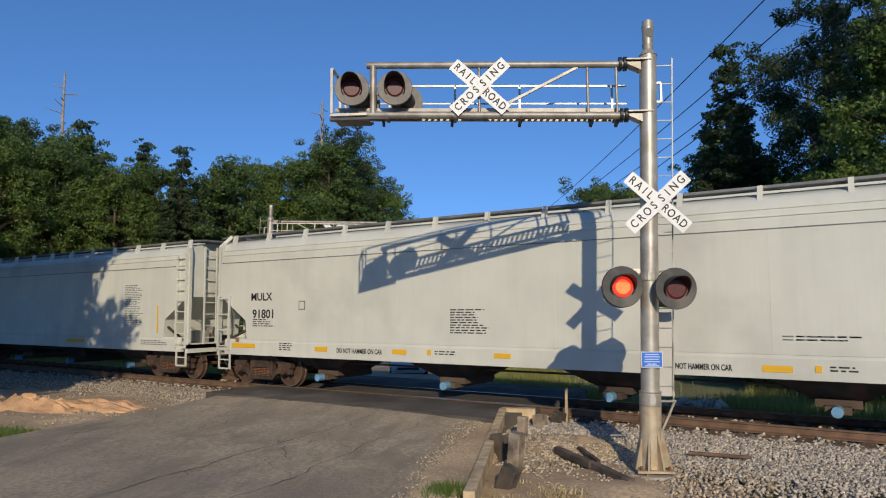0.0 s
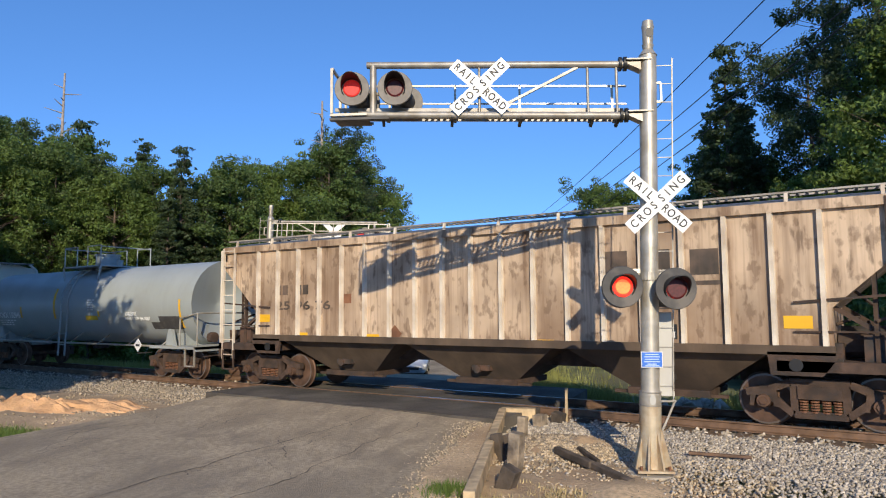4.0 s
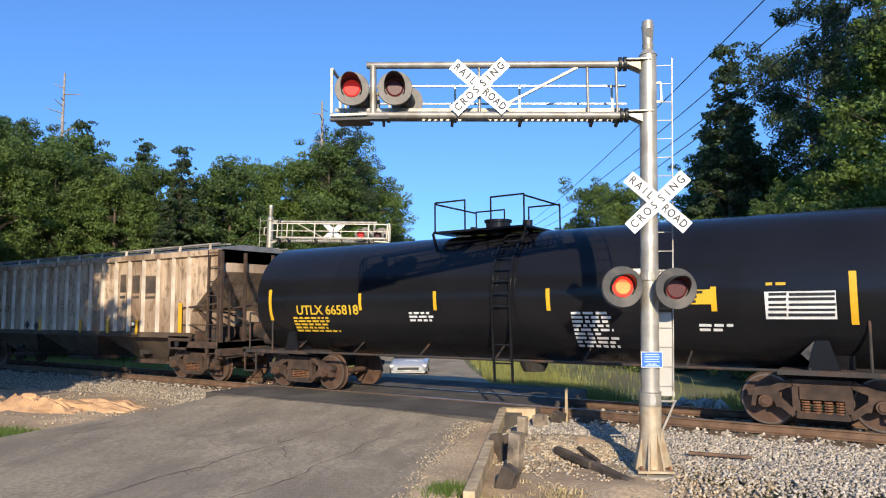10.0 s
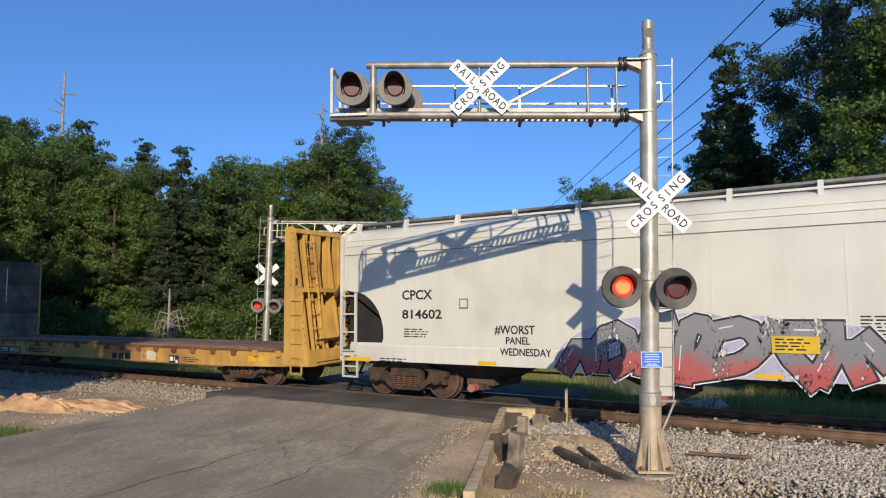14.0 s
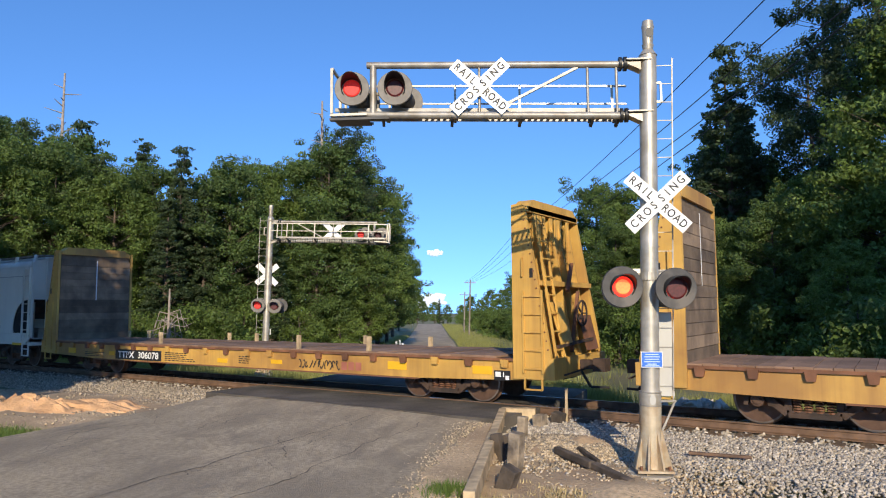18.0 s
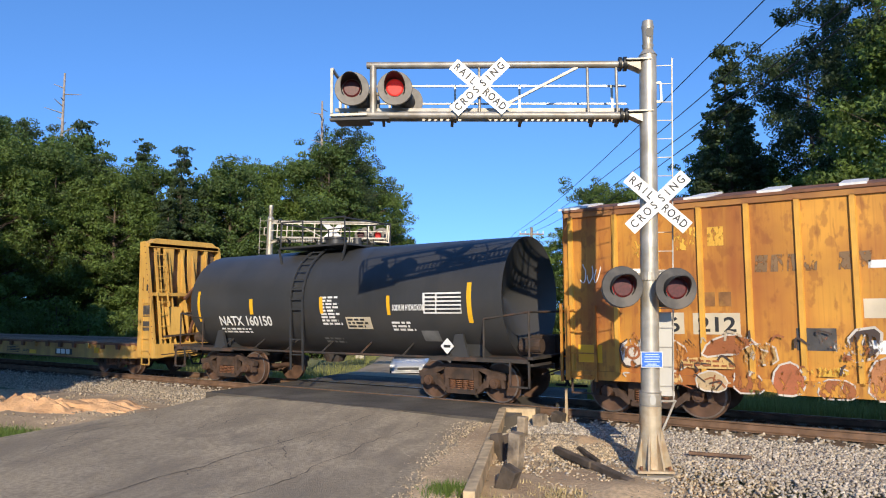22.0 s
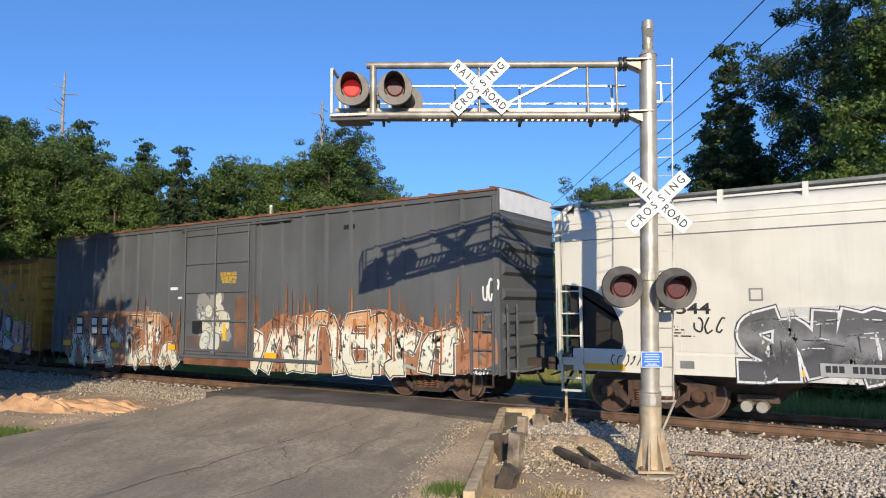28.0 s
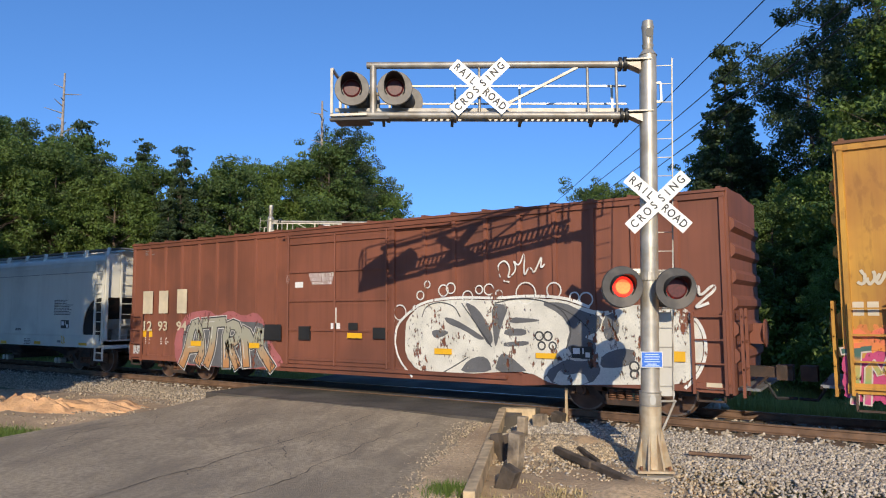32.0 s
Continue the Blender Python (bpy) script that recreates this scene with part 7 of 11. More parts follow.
        l = part("ladder", Shape().box(lx - 0.24, -1.50, zd - 0.3, lx - 0.20, -1.46, zd + 1.45).box(lx + 0.20, -1.50, zd - 0.3, lx + 0.24, -1.46, zd + 1.45), M_yellow_car, b)
        for k in range(5):
            part("rung", Shape().bar((lx - 0.22, -1.49, zd - 0.2 + 0.38 * k), (lx + 0.22, -1.49, zd - 0.2 + 0.38 * k), 0.03), M_yellow_car, l)
        part("step", Shape().bar((lx - 0.2, -FACE, zd - 0.4), (lx - 0.2, -FACE, 0.42), 0.035).bar((lx + 0.2, -FACE, zd - 0.4), (lx + 0.2, -FACE, 0.42), 0.035).bar((lx - 0.2, -FACE, 0.43), (lx + 0.2, -FACE, 0.43), 0.035), M_yellow_car, car)
        end_lad = Shape().bar((f + sx * 0.86, -1.25, zd), (f + sx * 0.42, -1.25, top - 0.2), 0.04).bar((f + sx * 0.86, -0.88, zd), (f + sx * 0.42, -0.88, top - 0.2), 0.04)
        for k in range(8):
            q = (k + 0.5) / 8
            end_lad.bar((f + sx * (0.88 - 0.44 * q), -1.25, zd + q * (top - zd - 0.2)), (f + sx * (0.88 - 0.44 * q), -0.88, zd + q * (top - zd - 0.2)), 0.03)
        part("end_ladder", end_lad, M_yellow_car, b)
        hub = part("hand_brake", Shape().loft([[(f + sx * (0.86 + dx), 0.15 + rad * math.cos(a), zd + 0.95 + rad * math.sin(a)) for a in np.linspace(0, 6.283, 20, endpoint=False)] for dx, rad in ((0, 0.30), (0.03, 0.30), (0.03, 0.26), (0, 0.26), (0, 0.30))], caps=False), M_truck, b, "rusty spoked hand brake wheel")
        for k in range(5):
            a = k * 1.2566
            part("spoke", Shape().bar((f + sx * 0.87, 0.15, zd + 0.95), (f + sx * 0.87, 0.15 + 0.27 * math.cos(a), zd + 0.95 + 0.27 * math.sin(a)), 0.03), M_truck, hub)
    for x, h, dy in stakes:
        part("stake", Shape().box(x - 0.05, -FACE + 0.12 + dy, zd, x + 0.05, -FACE + 0.2 + dy, zd + h), M_timber, car, "wooden stake left in its pocket")
    for x, w, m_ in panels:
        part("stencil_panel", Shape().box(x, -FACE + 0.074, 0.68, x + w, -FACE + 0.082, 0.90), m_, sill)
    return car, H


# -- boxcar --
def boxcar(x0, x1, paint, label, top, bottom, door, roof_mat, ribs=14, peaked=True, end_mat=None, sill_drop=0.0, rib_mat=None, rib_w=0.04, inset=2.1, posts=None, post_mat=None, rail_mat=None, roof_ribs=None, rise=0.16):
    car, L = rail_car("boxcar", label, "boxcar", x0, x1)
    H = L / 2
    trucks(car, H - inset)
    couplers(car, H + 0.25)
    y0 = FACE - 0.05
    body = part("body", Shape().box(-H, -y0, bottom + 0.1, H, y0, top - 0.03), paint, car, "weathered painted side")
    for a, b in ((-FACE, -y0), (y0, FACE)):
        part("top_rail", Shape().box(-H, a, top - 0.16, H, b, top), rail_mat or paint, body)
    part("side_sill", Shape().prism([(-H, bottom + 0.25), (H, bottom + 0.25), (H, bottom + 0.08), (H - 3.2, bottom + 0.08), (H - 4.2, bottom - sill_drop), (-H + 4.2, bottom - sill_drop), (-H + 3.2, bottom + 0.08), (-H, bottom + 0.08)], "y", -FACE, -y0 + 0.02), paint, body)
    rise = rise if peaked else 0.08
    part("roof", Shape().prism([(-FACE - 0.03, top), (0, top + rise), (FACE + 0.03, top), (FACE + 0.03, top - 0.05), (-FACE - 0.03, top - 0.05)], "x", -H - 0.02, H + 0.02), roof_mat, car, "ribbed metal roof")
    d0, d1, dmat, dstyle = door
    post = mesh_of("side_post", Shape().prism([(-0.055, 0), (-0.04, -0.05), (0.04, -0.05), (0.055, 0)], "z", bottom + 0.2, top - 0.14), post_mat or paint)
    for x in posts or [-H + 0.06 + (L - 0.12) * k / ribs for k in range(ribs + 1)]:
        if not d0 - 0.15 < x < d1 + 0.15:
            piece("side_post", post, body, pose(x, -y0, 0))
    rib = mesh_of("roof_rib", Shape().prism([(-FACE - 0.03, top + 0.0), (-FACE - 0.03, top + 0.04), (0, top + rise + 0.04), (FACE + 0.03, top + 0.04), (FACE + 0.03, top + 0.0), (0, top + rise)], "x", -rib_w, rib_w), rib_mat or roof_mat)
    n = roof_ribs or ribs
    for k in range(n + 1):
        piece("roof_rib", rib, car, pose(-H + 0.1 + (L - 0.2) * k / n, 0, 0))
    dr = part("door", Shape().box(d0, -FACE - 0.03, bottom + 0.22, d1, -y0 + 0.01, top - 0.22), dmat, car, "sliding side door")
    if dstyle == "corrugated":
        n = 22
        for k in range(n):
            z = bottom + 0.3 + (top - bottom - 0.62) * k / n
            part("corrugation", Shape().prism([(-FACE - 0.03, z), (-FACE - 0.075, z + 0.035), (-FACE - 0.075, z + 0.075), (-FACE - 0.03, z + 0.10)], "x", d0 + 0.08, d1 - 0.08), dmat, dr)
    else:
        for k in range(5):
            z = bottom + 0.35 + (top - bottom - 0.75) * k / 4
            part("door_rib", Shape().box(d0 + 0.05, -FACE - 0.07, z - 0.03, d1 - 0.05, -FACE - 0.03, z + 0.03), dmat, dr)
        for x in np.linspace(d0 + 0.08, d1 - 0.08, 3 if dstyle == "plug" else 4):
            part("lock_bar", Shape().cyl((x, -FACE - 0.09, bottom + 0.2), (x, -FACE - 0.09, top - 0.2), 0.022, n=8), dmat, dr)
        part("latch", Shape().box(d0 + 0.5, -FACE - 0.1, bottom + 0.85, d0 + 0.9, -FACE - 0.05, bottom + 1.2), M_black, dr)
    for x in (d0 - 0.05, d1 + 0.05):
        part("door_post", Shape().box(x - 0.06, -FACE - 0.03, bottom + 0.1, x + 0.06, -y0, top - 0.1), paint, dr)
    part("door_track", Shape().box(d0 - 0.2, -FACE - 0.07, bottom + 0.12, d1 + (d1 - d0) * 0.9, -FACE + 0.01, bottom + 0.2), rail_mat or paint, dr)
    part("door_track", Shape().box(d0 - 0.2, -FACE - 0.06, top - 0.24, d1 + (d1 - d0) * 0.5, -FACE + 0.01, top - 0.19), rail_mat or paint, dr)
    em = end_mat or paint
    for sx in (-1, 1):
        e = part("end_wall", Shape().box(sx * H, -y0, bottom + 0.05, sx * (H + 0.04), y0, top + 0.02), em, car, "corrugated end")
        for k in range(6):
            z = bottom + 0.6 + (top - bottom - 0.9) * k / 6
            part("corrugation", Shape().prism([(sx * (H + 0.04), z), (sx * (H + 0.12), z + 0.08), (sx * (H + 0.12), z + 0.2), (sx * (H + 0.04), z + 0.28)], "y", -y0 + 0.12, y0 - 0.12), em, e)
        ladder(car, sx * (H - 0.36), bottom + 0.05, bottom + 1.55, 4, paint, 0.56, -FACE - 0.03)
        part("end_ladder", Shape().box(sx * (H + 0.15), -y0 + 0.1, bottom, sx * (H + 0.2), -y0 + 0.15, bottom + 1.6).box(sx * (H + 0.15), -y0 + 0.55, bottom, sx * (H + 0.2), -y0 + 0.6, bottom + 1.6).bar((sx * (H + 0.18), -y0 + 0.1, bottom + 0.5), (sx * (H + 0.18), -y0 + 0.6, bottom + 0.5), 0.03).bar((sx * (H + 0.18), -y0 + 0.1, bottom + 1.0), (sx * (H + 0.18), -y0 + 0.6, bottom + 1.0), 0.03).bar((sx * (H + 0.18), -y0 + 0.1, bottom + 1.45), (sx * (H + 0.18), -y0 + 0.6, bottom + 1.45), 0.03), em, e)
        part("crossover", Shape().box(sx * (H + 0.05), -1.2, bottom + 0.12, sx * (H + 0.42), 1.2, bottom + 0.17), M_roofwalk, e)
        part("brake_gear", Shape().box(sx * (H + 0.05), 0.2, bottom + 0.9, sx * (H + 0.3), 0.55, bottom + 1.3).cyl((sx * (H + 0.3), 0.4, bottom + 1.1), (sx * (H + 0.33), 0.4, bottom + 1.1), 0.28, n=16), em, e)
        part("step", Shape().bar((sx * (H - 0.6), -FACE, bottom + 0.1), (sx * (H - 0.6), -FACE, 0.42), 0.035).bar((sx * (H - 0.12), -FACE, bottom + 0.1), (sx * (H - 0.12), -FACE, 0.42), 0.035).bar((sx * (H - 0.6), -FACE, 0.43), (sx * (H - 0.12), -FACE, 0.43), 0.035), M_truck, car)
        part("draft_sill", Shape().box(sx * (H - 3), -0.35, 0.62, sx * (H + 0.25), 0.35, bottom + 0.15), M_under, car)
    part("underframe", Shape().box(-H + 0.1, -1.1, 0.7 if bottom > 0.55 else 0.45, H - 0.1, 1.1, bottom + 0.1).box(-2, -0.9, 0.45, -0.8, -0.3, 0.75), M_under, car)
    return car, H


def diamond(car, x, y, z, s, material):
    return part("placard", Shape().prism([(x - s / 2, z), (x, z - s / 2), (x + s / 2, z), (x, z + s / 2)], "y", y - 0.006, y + 0.002), material, car, "diamond placard")


def placard(car, x, y, z, s, dark=False):
    """A diamond placard in its holder, on a bracket below the tank."""
    p = part("placard", Shape().prism([(x - s * 0.7, z), (x, z - s * 0.7), (x + s * 0.7, z), (x, z + s * 0.7)], "y", y - 0.02, y), M_disc if dark else M_white, car, "diamond hazard placard")
    part("placard_mark", Shape().box(x - s * 0.34, y - 0.025, z - s * 0.12, x + s * 0.34, y - 0.02, z + s * 0.12), M_letter, p)
    part("bracket", Shape().box(x - 0.03, y, z - s * 0.9, x + 0.03, y + 0.5, z - s * 0.8), M_under, p)


def arrows(car, x, z, s, material, pale, y):
    """Faded emblem: two blue-grey arrows that rise from one point, and two paler arms that fall from it."""
    emblem = part("emblem", fat(Shape(), [(x, z - s * 0.65), (x, z + s * 0.1)], 0.13, y - 0.004, 0), material, car, "faded painted arrows")
    for k, (dx, dz, m) in enumerate(((-1, 0.6, material), (1, 0.48, material), (-1, -1.1, pale), (1, -1.0, pale))):
        up = dz > 0
        ex, ez, ax, az, o = x + dx * s, z + dz * s, x + dx * 0.1, z + (0.02 if up else -s * 0.5), y - 0.005 - 0.001 * k
        part("arrow_shaft", fat(Shape(), [(ax, az), (ex - dx * 0.1, ez - dz * 0.1)], 0.13, o, 0), m, emblem)
        if up:
            part("arrow_head", Shape().prism([(ex, ez), (ex - dx * 0.36, ez + 0.02), (ex - dx * 0.05, ez - 0.22)], "y", o - 0.003, o - 0.0005), m, emblem)
    return emblem


# ---- the cars of the train, in their order, with what is painted on them ----
car, H = smooth_hopper(-215.6, -197.0, M_grey_car, "pale grey covered hopper car with smooth sides", "angled", cap=M_blue_cap)
small_print(car, 5.98, 2.98, 1.03, 24, M_roofwalk, -FACE, 0.025, 3)
panel(car, 7.75, 1.44, 0.07, 0.86, M_stripe, -FACE)
stripe(car, 2.54, 1.06, 1.09, 0.11, -FACE - 0.016)
small_print(car, 6.96, 1.21, 1.46, 3, M_roofwalk, -FACE - 0.016, 0.025, 4)
car, H = smooth_hopper(-195.57, -176.35, M_grey_car, "pale grey covered hopper car with blue outlet caps", "angled", cap=M_blue_cap)
stencil(car, "MULX", -8.22, 2.39, 0.84, 0.22, M_letter, -FACE)
stencil(car, "91801", -8.16, 1.90, 0.83, 0.25, M_letter, -FACE)
small_print(car, -8.15, 1.88, 0.90, 4, M_letter, -FACE, 0.025, 1)
panel(car, -6.36, 2.13, 0.23, 0.24, M_roofwalk, -FACE)
panel(car, -6.33, 2.16, 0.17, 0.18, M_grey_car, -FACE - 0.005)
small_print(car, -1.56, 2.12, 1.06, 10, M_letter, -FACE, 0.025, 5)
small_print(car, 5.27, 1.63, 1.29, 2, M_roofwalk, -FACE, 0.025, 6)
stripe(car, -8.97, 1.08, 0.94, 0.12, -FACE - 0.016)
stripe(car, -5.75, 1.06, 0.44, 0.12, -FACE - 0.016)
stripe(car, -3.21, 1.06, 0.42, 0.11, -FACE - 0.016)
stripe(car, -0.42, 1.06, 0.41, 0.10, -FACE - 0.016)
stripe(car, 4.93, 1.00, 0.48, 0.11, -FACE - 0.016)
words(car, "DO NOT HAMMER ON CAR", -4.26, 1.09, 0.17, M_letter, -FACE - 0.02, 0.69)
words(car, "DO NOT HAMMER ON CAR", 3.85, 1.04, 0.15, M_letter, -FACE - 0.02, 0.62)
small_print(car, -7.06, 1.25, 0.63, 4, M_letter, -FACE - 0.016, 0.025, 7)
small_print(car, -1.98, 1.17, 0.76, 2, M_letter, -FACE - 0.016, 0.025, 7)
small_print(car, 5.97, 1.13, 0.49, 2, M_letter, -FACE - 0.016, 0.025, 7)
stripe(car, -2.19, 1.07, 0.10, 0.12, -FACE - 0.016)
stripe(car, 5.75, 1.02, 0.10, 0.11, -FACE - 0.016)
panel(car, -8.83, 1.23, 0.14, 0.10, M_red_cap, -FACE - 0.016)
panel(car, 8.66, 1.21, 0.11, 0.10, M_red_cap, -FACE - 0.016)
stripe(car, 7.91, 1.06, 0.90, 0.10, -FACE - 0.016)
small_print(car, 7.21, 2.09, 0.68, 4, M_letter, -FACE, 0.025, 8)
small_print(car, 5.48, 1.63, 1.21, 2, M_roofwalk, -FACE, 0.025, 9)
car, H = tank_car(-174.70, -161.20, 1.36, 2.36, M_tank_grey, "grey chemical tank car with orange bands", -0.15, True, ext=0.45, hd=0.5, ladder_dx=-0.25)
stencil(car, "HOKX 132846", -5.65, 1.89, 1.79, 0.23, M_white, 0, (1.36, 2.36))
tank_print(car, -5.60, 1.82, 1.35, 3, 1.36, 2.36, M_white, 2)
on_tank(car, -6.62, 1.69, 0.11, 0.82, 1.36, 2.36, M_stripe, "reflector")
on_tank(car, -3.80, 1.90, 0.12, 0.42, 1.36, 2.36, M_stripe, "reflector")
on_tank(car, -1.35, 1.86, 0.14, 1.11, 1.36, 2.36, M_stripe, "reflector")
on_tank(car, 1.58, 1.94, 0.10, 0.19, 1.36, 2.36, M_stripe, "reflector")
on_tank(car, 6.11, 1.60, 0.09, 0.88, 1.36, 2.36, M_stripe, "reflector")
words(car, "CHLORINE", 3.54, 2.03, 0.17, M_white, -1.332, 0.75)
words(car, "INHALATION HAZARD", 3.86, 1.88, 0.17, M_white, -1.286, 0.78)
on_tank(car, 5.02, 1.55, 1.09, 0.41, 1.36, 2.36, M_disc, "stencil_panel")
tank_print(car, 5.07, 1.94, 1.00, 4, 1.36, 2.36, M_white, 5)
on_tank(car, 4.56, 1.54, 0.46, 0.23, 1.36, 2.36, M_disc, "stencil_panel")
on_tank(car, 0.78, 1.82, 0.75, 0.16, 1.36, 2.36, M_yel_letter, "stencil_panel")
tank_print(car, 0.96, 2.55, 0.44, 5, 1.36, 2.36, M_white, 6)
placard(car, 4.18, -1.43, 1.03, 0.30)
car, H, y0 = ribbed_hopper(-159.6, -142.8, M_tan, "rust-streaked tan ribbed hopper car", 1, M_rib_white)
marks(car, "XX XX", -6.28, 2.54, 0.26, M_letter2, -y0, 0.195)
stencil(car, "25 96 76", -6.28, 2.13, 2.01, 0.24, M_letter2, -y0)
stripe(car, -6.97, 1.80, 0.45, 0.21, -y0)
stripe(car, -5.50, 1.40, 0.42, 0.13, -y0)
stripe(car, -3.10, 1.38, 0.44, 0.14, -y0)
stripe(car, 1.41, 1.31, 0.48, 0.13, -y0)
diamond(car, -2.17, -y0, 1.54, 0.42, M_rusty)
panel(car, -3.81, 2.29, 0.25, 0.24, M_rusty, -y0)
marks(car, "X", 3.12, 2.75, 0.50, M_letter2, -y0, 0.470)
panel(car, 3.12, 2.56, 0.49, 0.09, M_letter2, -y0)
marks(car, "X", 3.96, 2.75, 0.49, M_letter2, -y0, 0.460)
panel(car, 3.97, 2.55, 0.47, 0.09, M_letter2, -y0)
marks(car, "X", 4.79, 2.73, 0.48, M_letter2, -y0, 0.510)
panel(car, 4.80, 2.54, 0.52, 0.08, M_letter2, -y0)
lube_plate(car, 4.00, 1.53, 0.51, -y0)
stripe(car, 6.33, 1.75, 0.45, 0.22, -y0)
stripe(car, -0.34, 1.37, 0.45, 0.09, -y0)
stripe(car, 1.48, 1.38, 0.50, 0.09, -y0)
stripe(car, 4.06, 1.38, 0.47, 0.08, -y0)
car, H, y0 = ribbed_hopper(-141.4, -124.6, M_brown_car, "rust-brown weathered ribbed hopper car", 2, M_rib_white)
marks(car, "XX XX", -6.12, 2.55, 0.23, M_letter2, -y0, 0.195)
stencil(car, "26 08 98", -6.12, 2.13, 2.01, 0.21, M_letter2, -y0)
stripe(car, -6.84, 1.70, 0.26, 0.58, -y0)
stripe(car, -3.85, 1.52, 0.21, 0.54, -y0)
stripe(car, -1.67, 1.52, 0.17, 0.45, -y0)
stripe(car, 0.54, 1.46, 0.17, 0.49, -y0)
stripe(car, 2.86, 1.42, 0.15, 0.49, -y0)
scrawl(car, 1.37, 1.37, 0.77, 0.32, M_letter, 5, 0.035, -y0)
panel(car, -0.17, 1.54, 0.16, 0.43, spray((0.5, 0.62, 0.58)), -y0)
panel(car, 3.89, 1.46, 0.77, 2.28, M_pale_patch, -y0)
panel(car, 4.74, 1.42, 0.68, 2.33, M_pale_patch, -y0)
panel(car, 5.53, 1.42, 0.69, 2.34, M_pale_patch2, -y0)
marks(car, "X", 3.30, 2.75, 0.54, M_letter2, -y0 - 0.008, 0.470)
panel(car, 3.30, 2.56, 0.48, 0.09, M_letter2, -y0 - 0.008)
marks(car, "X", 4.22, 2.73, 0.53, M_letter2, -y0 - 0.008, 0.410)
panel(car, 4.22, 2.55, 0.41, 0.08, M_letter2, -y0 - 0.008)
marks(car, "X", 4.96, 2.71, 0.51, M_letter2, -y0 - 0.008, 0.470)
panel(car, 4.96, 2.54, 0.47, 0.09, M_letter2, -y0 - 0.008)
lube_plate(car, 3.31, 1.56, 0.44, -y0)
stripe(car, 6.60, 1.70, 0.27, 0.50, -y0)
diamond(car, -2.00, -y0, 1.58, 0.36, M_letter)
car, H, y0 = ribbed_hopper(-123.02, -106.12, M_tan, "tan ribbed hopper car with heavy rust streaks", 3, M_rib_white)
marks(car, "XX XX", -6.22, 2.56, 0.26, M_letter2, -y0, 0.190)
stencil(car, "25 96 67", -6.22, 2.12, 2.02, 0.24, M_letter2, -y0)
stripe(car, -7.20, 1.42, 0.14, 0.96, -y0 - 0.09)
stripe(car, -4.95, 1.42, 0.13, 0.55, -y0 - 0.09)
stripe(car, -1.75, 1.42, 0.13, 0.46, -y0 - 0.09)
stripe(car, 1.00, 1.40, 0.13, 0.45, -y0 - 0.09)
stripe(car, 2.71, 1.40, 0.13, 0.47, -y0 - 0.09)
stripe(car, 4.37, 1.37, 0.12, 0.47, -y0 - 0.09)
stripe(car, 6.60, 1.46, 0.17, 0.91, -y0 - 0.09)
marks(car, "X", 3.31, 2.75, 0.60, M_letter2, -y0, 0.320)
panel(car, 3.30, 2.55, 0.30, 0.09, M_letter2, -y0)
marks(car, "X", 4.00, 2.71, 0.59, M_letter2, -y0, 0.400)
panel(car, 4.00, 2.54, 0.37, 0.08, M_letter2, -y0)
marks(car, "X", 4.73, 2.69, 0.57, M_letter2, -y0, 0.540)
panel(car, 4.73, 2.52, 0.51, 0.08, M_letter2, -y0)
lube_plate(car, 4.00, 1.58, 0.39, -y0)
diamond(car, -2.81, -y0, 1.63, 0.36, M_letter)
diamond(car, -2.13, -y0, 1.60, 0.36, M_letter)
panel(car, -0.42, 2.24, 0.57, 0.29, M_rusty, -y0)
panel(car, -0.39, 2.26, 0.52, 0.25, M_tan, -y0 - 0.006)
small_print(car, -0.34, 2.46, 0.42, 3, M_rusty, -y0 - 0.012, 0.025, 3)
car, H = tank_car(-104.40, -89.40, 1.5, 2.42, M_tank_black, "glossy black tank car with yellow marks", -0.65, ext=0.6, hd=0.55, ladder_dx=0.9)
stencil(car, "UTLX 665818", -5.99, 2.00, 2.14, 0.25, M_yel_letter, 0, (1.5, 2.42))
tank_print(car, -6.17, 1.94, 1.73, 5, 1.5, 2.42, M_yel_letter, 3)
on_tank(car, -7.04, 1.84, 0.11, 0.85, 1.5, 2.42, M_stripe, "reflector")
on_tank(car, -3.82, 2.11, 0.09, 0.42, 1.5, 2.42, M_stripe, "reflector")
on_tank(car, -1.57, 2.10, 0.09, 0.44, 1.5, 2.42, M_stripe, "reflector")
on_tank(car, 1.28, 2.08, 0.09, 0.46, 1.5, 2.42, M_stripe, "reflector")
on_tank(car, 4.56, 2.05, 0.10, 0.45, 1.5, 2.42, M_stripe, "reflector")
on_tank(car, 6.75, 1.82, 0.11, 0.89, 1.5, 2.42, M_stripe, "reflector")
tank_print(car, -2.30, 2.06, 0.87, 3, 1.5, 2.42, M_white, 4)
tank_print(car, 1.81, 2.05, 0.92, 9, 1.5, 2.42, M_white, 5)
tank_print(car, 4.31, 1.82, 0.64, 2, 1.5, 2.42, M_white, 6)
on_tank(car, 5.46, 1.91, 1.09, 0.48, 1.5, 2.42, M_white, "stencil_panel")
on_tank(car, 5.53, 2.32, 0.28, 0.05, 1.508, 2.42, M_letter, "text_bar")
on_tank(car, 5.85, 2.31, 0.69, 0.05, 1.508, 2.42, M_letter, "text_bar")
on_tank(car, 5.52, 2.23, 0.28, 0.05, 1.508, 2.42, M_letter, "text_bar")
on_tank(car, 5.84, 2.23, 0.69, 0.05, 1.508, 2.42, M_letter, "text_bar")
on_tank(car, 5.52, 2.14, 0.28, 0.04, 1.508, 2.42, M_letter, "text_bar")
on_tank(car, 5.84, 2.14, 0.70, 0.04, 1.508, 2.42, M_letter, "text_bar")
